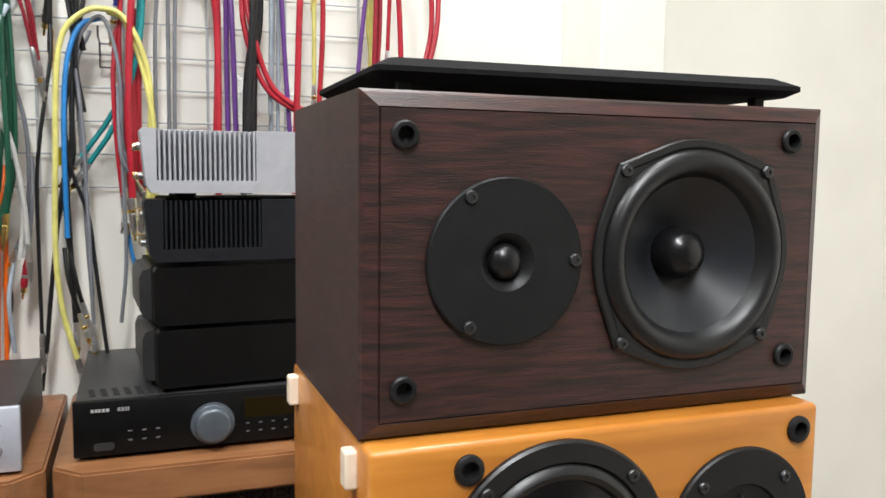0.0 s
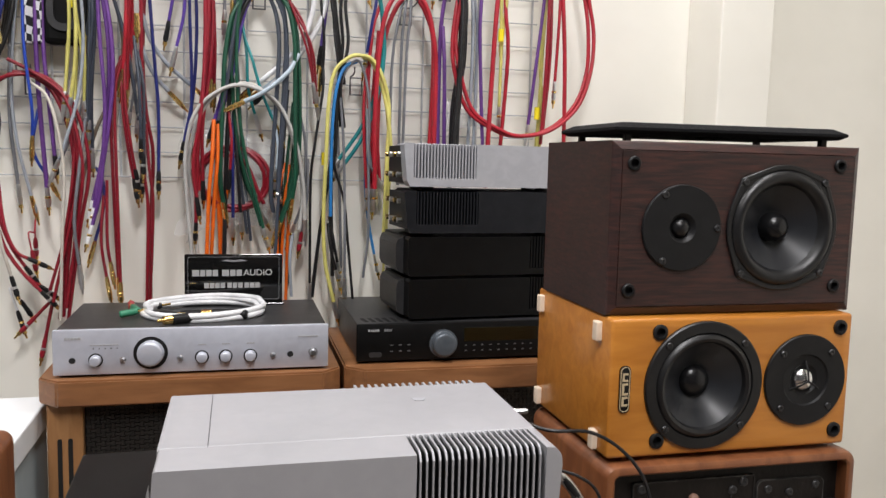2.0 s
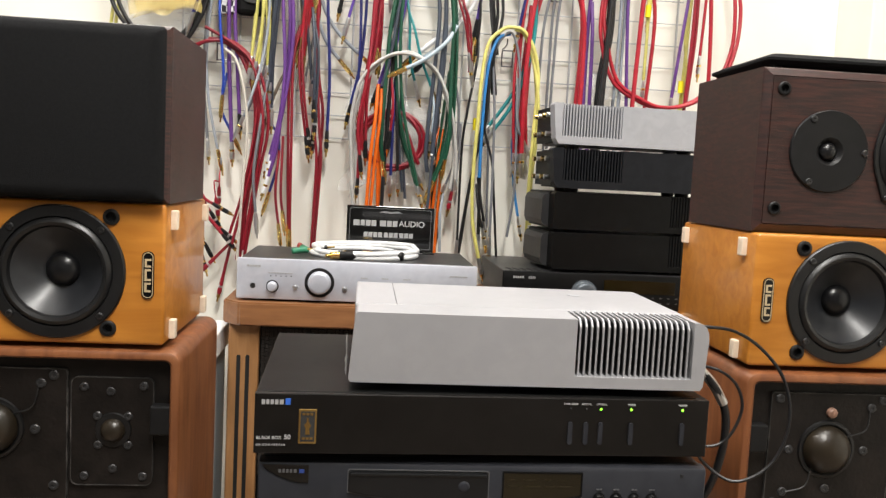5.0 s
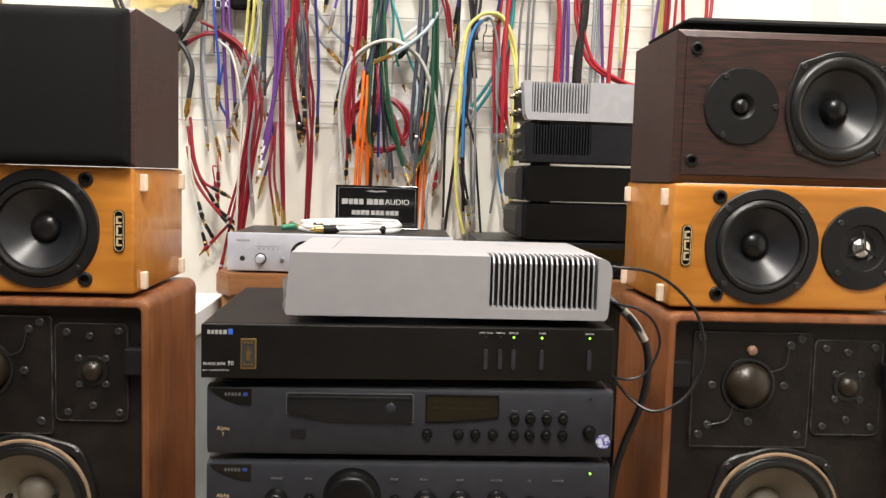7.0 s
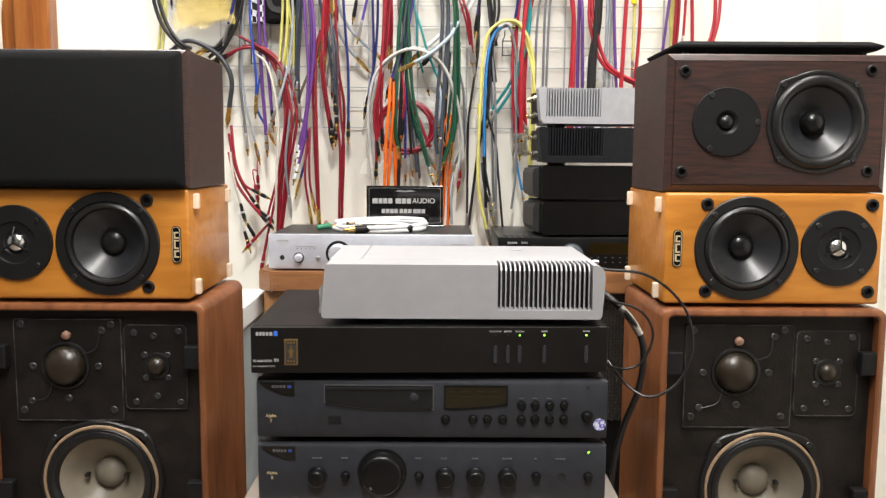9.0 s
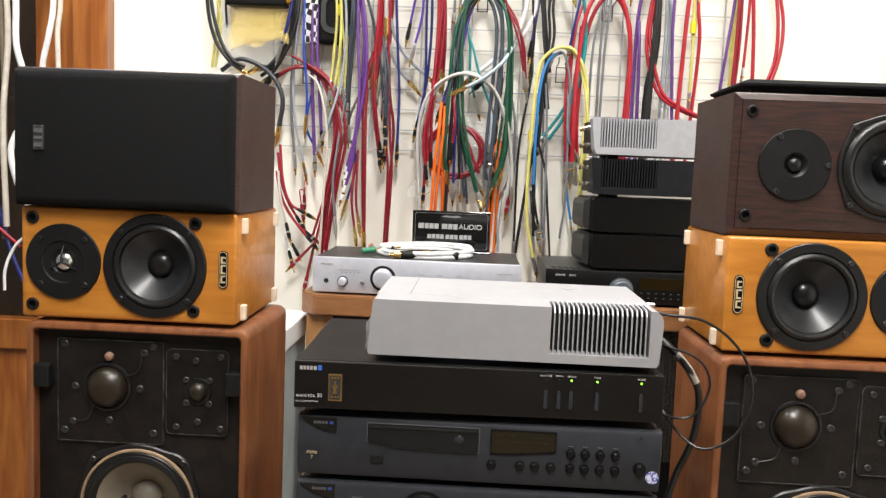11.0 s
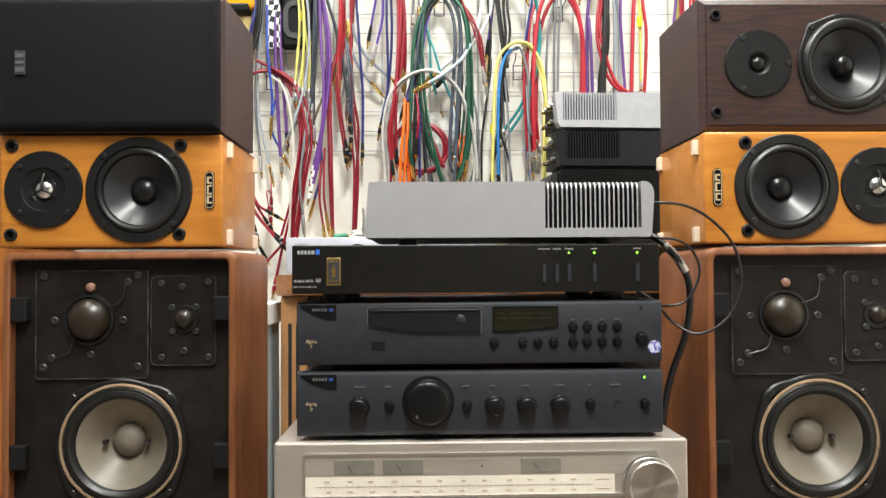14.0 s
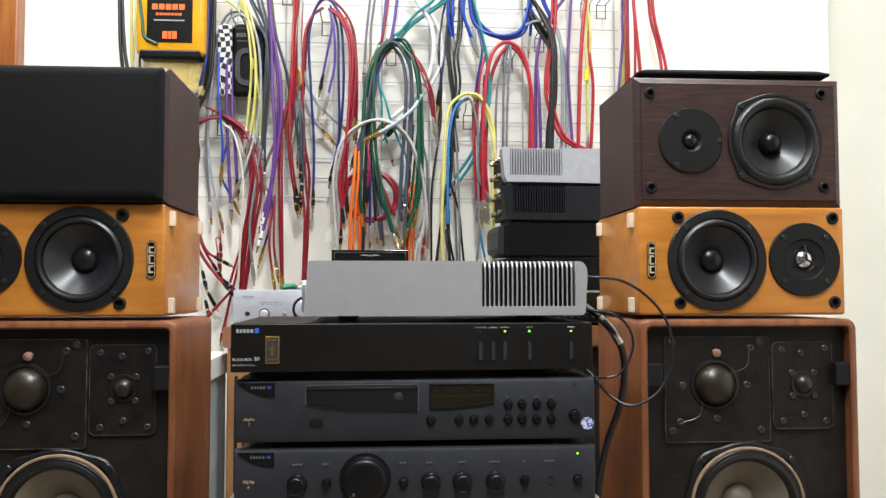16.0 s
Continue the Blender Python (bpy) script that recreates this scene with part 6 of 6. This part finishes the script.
hang("black", 0.0044, 1.305, "--", (-0.067, 1.366), (-0.080, 1.446), (-0.090, 1.546), (-0.083, 1.639), (-0.076, 1.676), twin=False)
hang("black", 0.0040, 1.298, "--", (-0.073, 1.387), (-0.089, 1.487), (-0.097, 1.558), (-0.088, 1.637), (-0.085, 1.673), twin=False)
hang("black", 0.0028, 1.312, "--", (-0.112, 1.362), (-0.108, 1.448), (-0.115, 1.534), (-0.106, 1.620), (-0.095, 1.671), twin=False)
hang("black", 0.0028, 1.310, "s-", (-0.133, 0.950), (-0.133, 1.163), (-0.127, 1.233), (-0.119, 1.290), (-0.109, 1.361), (-0.110, 1.411), twin=False)
hang("black", 0.0040, 1.302, "s-", (-0.087, 0.970), (-0.093, 1.169), (-0.085, 1.232), (-0.082, 1.317), (-0.073, 1.388), twin=False)
hang("navy", 0.0032, 1.296, "s-", (-0.024, 1.422), (-0.015, 1.484), (-0.007, 1.537), (-0.016, 1.587), twin=False)
hang("red", 0.0036, 1.306, "s-", (-0.009, 1.150), (-0.003, 1.183), (-0.015, 1.275), (-0.019, 1.375), (-0.011, 1.475), (0.003, 1.525), twin=False)
hang("red", 0.0034, 1.312, "s-", (0.009, 1.150), (0.009, 1.177), (-0.000, 1.291), (-0.002, 1.391), (0.002, 1.477), twin=False)
hang("red", 0.0034, 1.300, "s-", (-0.018, 1.150), (-0.024, 1.218), (-0.028, 1.317), (-0.023, 1.402), twin=False)
hang("yellow", 0.0030, 1.318, "s-", (0.021, 0.930), (0.027, 1.185), (0.026, 1.277), (0.014, 1.363), (0.000, 1.406), twin=False)
hang("black", 0.0056, 1.312, "--", (0.171, 1.170), (0.173, 1.345), (0.181, 1.420), (0.182, 1.492), (0.176, 1.555), (0.150, 1.598), (0.115, 1.658), twin=False)
hang("black", 0.0050, 1.304, "--", (0.158, 1.170), (0.160, 1.321), (0.169, 1.403), (0.172, 1.489), (0.165, 1.547), (0.140, 1.593), (0.107, 1.650), twin=False)
hang("light_grey", 0.0034, 1.298, "--", (0.196, 1.285), (0.197, 1.459), (0.191, 1.560), (0.169, 1.604), (0.134, 1.615), (0.105, 1.605), twin=False)

for x, z, r in ((-0.578, 1.497, 0.0062), (0.265, 1.483, 0.0062), (-0.105, 1.215, 0.0056), (0.352, 1.323, 0.0062)):
    t = thing("cable_tape", (x, 1.312, z), "bright yellow tape round a yellow cable", "tape", "cable tapes")
    smooth(part("band", rod(Vector((0, 0, -0.013)), Vector((0, 0, 1)), [(0, r), (0.013, r * 1.04), (0.026, r)], 14), textured("yellow_tape", (0.80, 0.66, 0.01), (0.86, 0.72, 0.02), 40, 0.35), t))


def wire_hook(x, z):
    h = thing("wire_hook", (x, 1.364, z), "dark double wire hook on the grid", "hook", "wire hooks")
    for dx in (-0.012, 0.012):
        smooth(part("prong", tube([(dx, 0.0, -0.035), (dx, -0.004, 0.0), (dx, -0.03, 0.001), (dx, -0.062, 0.004), (dx, -0.068, 0.016)], 0.0016, 5, 6), HOOKMAT, h))
    for dz in (0.0, -0.035):
        smooth(part("bar", tube([(-0.013, -0.003, dz), (0, -0.003, dz), (0.013, -0.003, dz)], 0.0016, 2, 6), HOOKMAT, h))


for x, z in ((-0.399, 1.622), (-0.618, 1.612), (-0.234, 1.548), (-0.063, 1.632), (0.153, 1.591), (0.069, 1.535), (-0.035, 1.385), (0.276, 1.686), (0.318, 1.683), (-0.50, 1.70), (-0.66, 1.36)):
    wire_hook(x, z)


# red cable coiled in a clear bag
def clear(name, tint, alpha):
    m = material(name, tint, 0.12)
    m.node_tree.nodes["Principled BSDF"].inputs["Alpha"].default_value = alpha
    return m


BAG = clear("clear_plastic_film", (0.85, 0.87, 0.88), 0.2)
YELLOWBAG = clear("yellow_plastic_film", (0.85, 0.66, 0.22), 0.38)


def crumple(w, h, depth, seed, n=14):
    """A thin pillow-like bag with creases."""
    b = bmesh.new()
    random.seed(seed)
    off = Vector((seed * 3.1, 0, 0))
    grids = []
    for side in (-1, 1):
        rows = []
        for j in range(n + 1):
            row = []
            for i in range(n + 1):
                u, v = i / n, j / n
                puff = (math.sin(math.pi * u) * math.sin(math.pi * v)) ** 0.5
                q = Vector((u * 5, v * 5, side)) + off
                y = side * depth * puff * (0.6 + 0.8 * abs(noise.noise(q * 1.3)))
                row.append(b.verts.new(((u - 0.5) * w + 0.16 * w * noise.noise(q * 0.7), y, (v - 0.5) * h * (0.55 + 0.45 * (1 - u)) + 0.16 * h * noise.noise(q * 0.7 + Vector((9, 0, 0))))))
            rows.append(row)
        grids.append(rows)
        for j in range(n):
            for i in range(n):
                b.faces.new((rows[j][i], rows[j][i + 1], rows[j + 1][i + 1], rows[j + 1][i]))
    bmesh.ops.recalc_face_normals(b, faces=b.faces[:])
    return b


cc = thing("coiled_cable", (-0.285, 1.335, 1.171), "red cable coiled in a clear bag hanging on the grid", "cable")
path = []
for i in range(97):
    a = 2 * math.pi * i / 24
    rr = 0.066 + 0.005 * math.sin(i * 0.41)
    path.append(Vector((rr * math.cos(a), -0.002 - 0.003 * (i // 24) + 0.002 * math.sin(i), rr * 0.92 * math.sin(a))))
smooth(part("coil", sweep(path, 0.0042, 8), CABLE_MAT["crimson"], cc))
smooth(part("loose_end", tube([(-0.066, -0.012, 0.02), (-0.03, -0.014, 0.045), (0.02, -0.014, 0.035), (0.05, -0.014, -0.03), (0.06, -0.012, -0.05)], 0.004), CABLE_MAT["crimson"], cc))
smooth(part("tie", rod(Vector((-0.067, -0.006, -0.025)), Vector((0, 0, 1)), [(0, 0.0095), (0.03, 0.0095)], 12), CABLE_MAT["red"], cc))
bag = smooth(part("bag", crumple(0.19, 0.24, 0.016, 3), BAG, cc, "clear crumpled bag"), 80)
for x, z, w, h, sd in ((0.19, 1.312, 0.085, 0.07, 7), (-0.775, 1.40, 0.16, 0.12, 9)):
    t = thing("plastic_bag", (x, 1.318, z), "crumpled clear plastic bag among the cables", "bag", "plastic bags")
    smooth(part("film", crumple(w, h, 0.012, sd), BAG, t), 60)
# yellow pouch with black card
po = thing("cable_pouch", (-0.768, 1.285, 1.505), "orange-yellow plastic cable pouch with black printed card", "packaging")
POUCH = textured("orange_pouch", (0.62, 0.27, 0.008), (0.72, 0.36, 0.012), 9, 0.22, coat=0.4, bump=0.05)
smooth(part("pouch", box(-0.083, 0.083, -0.02, 0.02, -0.004, 0.27, 0.014, 4), POUCH, po), 40)
part("pouch_bottom", box(-0.072, 0.072, -0.023, 0.022, -0.012, 0.010, 0.005), NEARBLACK, po, "black bottom edge")
part("card", box(-0.056, 0.052, -0.0225, -0.0195, 0.028, 0.22, 0.001), NEARBLACK, po, "black printed card")
ORANGEPRINT = material("orange_print", (0.75, 0.13, 0.01), 0.5)
bars(-0.043, -0.0232, 0.114, [0.013, 0.013, 0.013, 0.013, 0.013], 0.014, 0.003, ORANGEPRINT, po)
bars(-0.034, -0.0232, 0.096, [0.007] * 7, 0.006, 0.002, ORANGEPRINT, po)
bars(-0.038, -0.0232, 0.081, [0.004] * 13, 0.003, 0.0016, PRINT, po)
bars(-0.018, -0.0232, 0.045, [0.012, 0.006, 0.012], 0.018, 0.002, ORANGEPRINT, po)
smooth(part("green_lead", tube([(-0.075, -0.021, 0.15), (-0.066, -0.022, 0.08), (-0.06, -0.022, 0.04), (-0.03, -0.022, 0.022)], 0.004), CABLE_MAT["dark_green"], po))
smooth(part("yellow_film", crumple(0.13, 0.12, 0.008, 5), YELLOWBAG, po, "yellow plastic film"), 60).location = (0.0, 0.0, -0.05)
# black and chequered card packet
ck = thing("cable_packet", (-0.606, 1.318, 1.51), "black packet with black and white chequered strip", "packaging")
CHECK = bpy.data.materials.new("chequered_print")
CHECK.use_nodes = True
nt = CHECK.node_tree
chk = nt.nodes.new("ShaderNodeTexChecker")
chk.inputs["Scale"].default_value = 80
chk.inputs["Color1"].default_value, chk.inputs["Color2"].default_value = (0.6, 0.6, 0.62, 1), (0.008, 0.008, 0.01, 1)
tcn = nt.nodes.new("ShaderNodeTexCoord")
wv = nt.nodes.new("ShaderNodeTexNoise")
wv.inputs["Scale"].default_value = 9
mx = nt.nodes.new("ShaderNodeVectorMath")
mx.operation = "MULTIPLY_ADD"
mx.inputs[1].default_value = (0.06, 0.0, 0.06)
nt.links.new(tcn.outputs["Object"], wv.inputs["Vector"])
nt.links.new(wv.outputs["Color"], mx.inputs[0])
nt.links.new(tcn.outputs["Object"], mx.inputs[2])
nt.links.new(mx.outputs[0], chk.inputs["Vector"])
nt.links.new(chk.outputs["Color"], nt.nodes["Principled BSDF"].inputs["Base Color"])
nt.nodes["Principled BSDF"].inputs["Roughness"].default_value = 0.35
part("packet", box(-0.022, 0.060, -0.009, 0.009, -0.095, 0.085, 0.012, 3), NEARBLACK, ck)
part("chequered_strip", box(-0.058, -0.0225, -0.010, 0.009, -0.095, 0.085, 0.003), CHECK, ck, "black and white chequered strip")
smooth(part("oval_ring", frame_prism(rounded(-0.014, 0.044, -0.07, 0.025, 0.028, 7), rounded(-0.002, 0.032, -0.056, 0.012, 0.016, 7), -0.0135, -0.008), DARKCOVER, ck))
bars(-0.012, -0.0098, 0.058, [0.005, 0.003, 0.006, 0.005], 0.010, 0.0015, PRINTDIM, ck)
bars(-0.012, -0.0098, 0.043, [0.004] * 8, 0.003, 0.0012, PRINTDIM, ck)
for x in (-0.812, -0.779):
    t = thing("cable_splitter", (x, 1.305, 1.347), "gold cable splitter on a black speaker cable", "connector", "gold splitters")
    smooth(part("barrel", rod(Vector((-0.013 if x < -0.8 else 0.013, 0, 0.008)), Vector((0.85 if x < -0.8 else -0.85, 0, -0.52)), [(0, 0.0055), (0.004, 0.0065), (0.028, 0.0065), (0.032, 0.005)], 14), GOLD, t), 30)

# white coil lying on the silver amplifier
wc = thing("white_cable_coil", (-0.335, 1.125, 0.9335), "white cable coiled on the silver amplifier, with dark gold-tipped plugs", "cable")
path = []
for i in range(61):
    a = 2 * math.pi * i / 24 + 0.4
    path.append(Vector(((0.100 + 0.004 * math.sin(i * 0.7)) * math.cos(a), (0.082 + 0.004 * math.cos(i * 0.5)) * math.sin(a), 0.006 + 0.0065 * (i // 24) + 0.002 * math.sin(i * 0.3))))
smooth(part("coil", sweep(path, 0.0053, 10), CABLE_MAT["white"], wc))
for (x, y), a, kind in (((-0.055, -0.060), -25, "g"), ((-0.02, -0.052), 12, "k"), ((0.03, -0.048), 170, "k"), ((-0.035, -0.085), 205, "g"), ((0.055, -0.055), 165, "g")):
    d = Vector((math.cos(radians(a)), math.sin(radians(a)), 0))
    hd = smooth(part("plug_sleeve", rod(Vector((x, y, 0.0085)) - d * 0.02, d, [(0, 0.006), (0.003, 0.0085), (0.034, 0.0085), (0.036, 0.0065)], 14), PLASTIC, wc, "dark plug sleeve"), 30)
    smooth(part("plug_collar", rod(Vector((x, y, 0.0085)) + d * 0.016, d, [(0, 0.0075), (0.014, 0.0075), (0.0145, 0.003), (0.024, 0.003)], 14), GOLD, hd, "gold collar"), 30)
PLUGGREEN = textured("green_plug_plastic", (0.02, 0.17, 0.09), (0.03, 0.22, 0.12), 30, 0.35)
# small green and red plugs beside it
for x, y, a, m in ((-0.475, 1.10, 20, "dark_green"), (-0.448, 1.13, 115, "dark_green"), (-0.462, 1.165, 100, "red"), (-0.44, 1.16, 10, "black")):
    t = thing("banana_plug", (x, y, 0.9335), m.replace("_", " ") + " banana plug lying on the silver amplifier", "plug", "banana plugs")
    d = Vector((math.cos(radians(a)), math.sin(radians(a)), 0.12)).normalized()
    bdy = smooth(part("body", rod(Vector((0, 0, 0.0065)), d, [(0, 0.0045), (0.002, 0.0062), (0.026, 0.0062), (0.03, 0.0045)], 12), PLUGGREEN if m == "dark_green" else CABLE_MAT[m], t), 30)
    smooth(part("pin", rod(Vector((0, 0, 0.0065)) + d * 0.029, d, [(0, 0.002), (0.016, 0.002)], 8), GOLD, bdy))


# ---- leads beside the stack ----
def lead(label, mat, r, points, seg=8):
    p0 = Vector(points[0])
    c = thing("lead", p0, label, "cable", "leads beside the stack")
    smooth(part("wire", tube([Vector(p) - p0 for p in points], r, 8, seg), mat, c))
    return c


lead("thin black lead looping from the power amplifier", CABLE_MAT["black"], 0.0019,
     [(0.001, 0.40, 0.953), (0.024, 0.36, 0.951), (0.070, 0.36, 0.946), (0.108, 0.36, 0.923), (0.132, 0.355, 0.889), (0.137, 0.35, 0.844), (0.120, 0.35, 0.800), (0.085, 0.355, 0.778), (0.057, 0.37, 0.789), (0.029, 0.39, 0.823), (0.010, 0.45, 0.84)])
lead("thin black lead curling beside the converter", CABLE_MAT["black"], 0.0017,
     [(0.008, 0.42, 0.915), (0.035, 0.38, 0.905), (0.058, 0.36, 0.901), (0.079, 0.36, 0.884), (0.086, 0.36, 0.856), (0.069, 0.36, 0.822), (0.040, 0.37, 0.814), (0.010, 0.42, 0.818)])
tk = lead("thick black lead with silver sleeve hanging behind the stack", CABLE_MAT["black"], 0.0046,
          [(0.004, 0.46, 0.93), (0.024, 0.40, 0.915), (0.052, 0.38, 0.890), (0.074, 0.38, 0.858), (0.081, 0.385, 0.820), (0.075, 0.39, 0.772), (0.060, 0.40, 0.722), (0.050, 0.41, 0.66), (0.045, 0.42, 0.55), (0.06, 0.45, 0.30), (0.07, 0.5, 0.006)], 10)
smooth(part("silver_sleeve", tube([Vector(p) - Vector((0.004, 0.46, 0.93)) for p in ((0.046, 0.3825, 0.896), (0.060, 0.380, 0.881), (0.074, 0.380, 0.859))], 0.0056, 6, 12), STEEL, tk, "braided silver sleeve"))
sp = thing("banana_plug", (0.0005, 0.42, 0.953), "silver plug in the side of the power amplifier", "plug")
smooth(part("body", rod(Vector((0, 0, 0)), Vector((1, -0.4, 0.1)).normalized(), [(0, 0.003), (0.02, 0.003), (0.022, 0.002)], 10), STEEL, sp), 30)

# ---- hanks of cable in front of the door ----
for i, (col, r, y, pts) in enumerate((
        ("white", 0.0075, 1.20, ((-1.315, 1.62), (-1.310, 1.475), (-1.306, 1.374), (-1.290, 1.30), (-1.300, 1.20), (-1.322, 1.13), (-1.305, 1.05), (-1.283, 1.00))),
        ("cream", 0.0070, 1.21, ((-1.345, 1.62), (-1.335, 1.40), (-1.345, 1.20), (-1.340, 0.95))),
        ("white", 0.0070, 1.22, ((-1.236, 1.62), (-1.232, 1.478), (-1.240, 1.40), (-1.256, 1.33), (-1.27, 1.20))),
        ("cream", 0.0060, 1.23, ((-1.222, 1.62), (-1.220, 1.48), (-1.224, 1.40), (-1.220, 1.25))),
        ("taupe", 0.0060, 1.22, ((-1.36, 1.62), (-1.352, 1.30), (-1.348, 1.10), (-1.352, 0.92))),
        ("navy", 0.0050, 1.21, ((-1.375, 1.05), (-1.350, 0.95), (-1.325, 0.88), (-1.30, 0.82))),
        ("crimson", 0.0040, 1.20, ((-1.37, 0.96), (-1.33, 0.925), (-1.30, 0.905))),
        ("white", 0.0035, 1.19, ((-1.28, 0.935), (-1.315, 0.90), (-1.332, 0.85), (-1.335, 0.80))),
        ("cream", 0.0080, 1.24, ((-1.40, 1.62), (-1.39, 1.30), (-1.40, 0.95))))):
    p0 = Vector((pts[0][0], y, pts[0][1]))
    c = thing("cable_hank", p0, col + " speaker cable hanging in front of the wooden door", "cable", "cables at the door")
    smooth(part("lead", tube([Vector((x, y + 0.004 * math.sin(k * 2), z)) - p0 for k, (x, z) in enumerate(pts)], r, 7, 10), CABLE_MAT[col], c))
rl = thing("cable_rail", (-1.30, 1.21, 1.62), "dark steel rail carrying cables in front of the door", "rail")
smooth(part("bar", tube([(-0.2, 0, 0.008), (0, 0, 0.008), (0.12, 0, 0.008)], 0.008, 3, 12), HOOKMAT, rl))
part("bracket", box(-0.01, 0.01, 0, 0.17, 0.0, 0.016), HOOKMAT, rl)
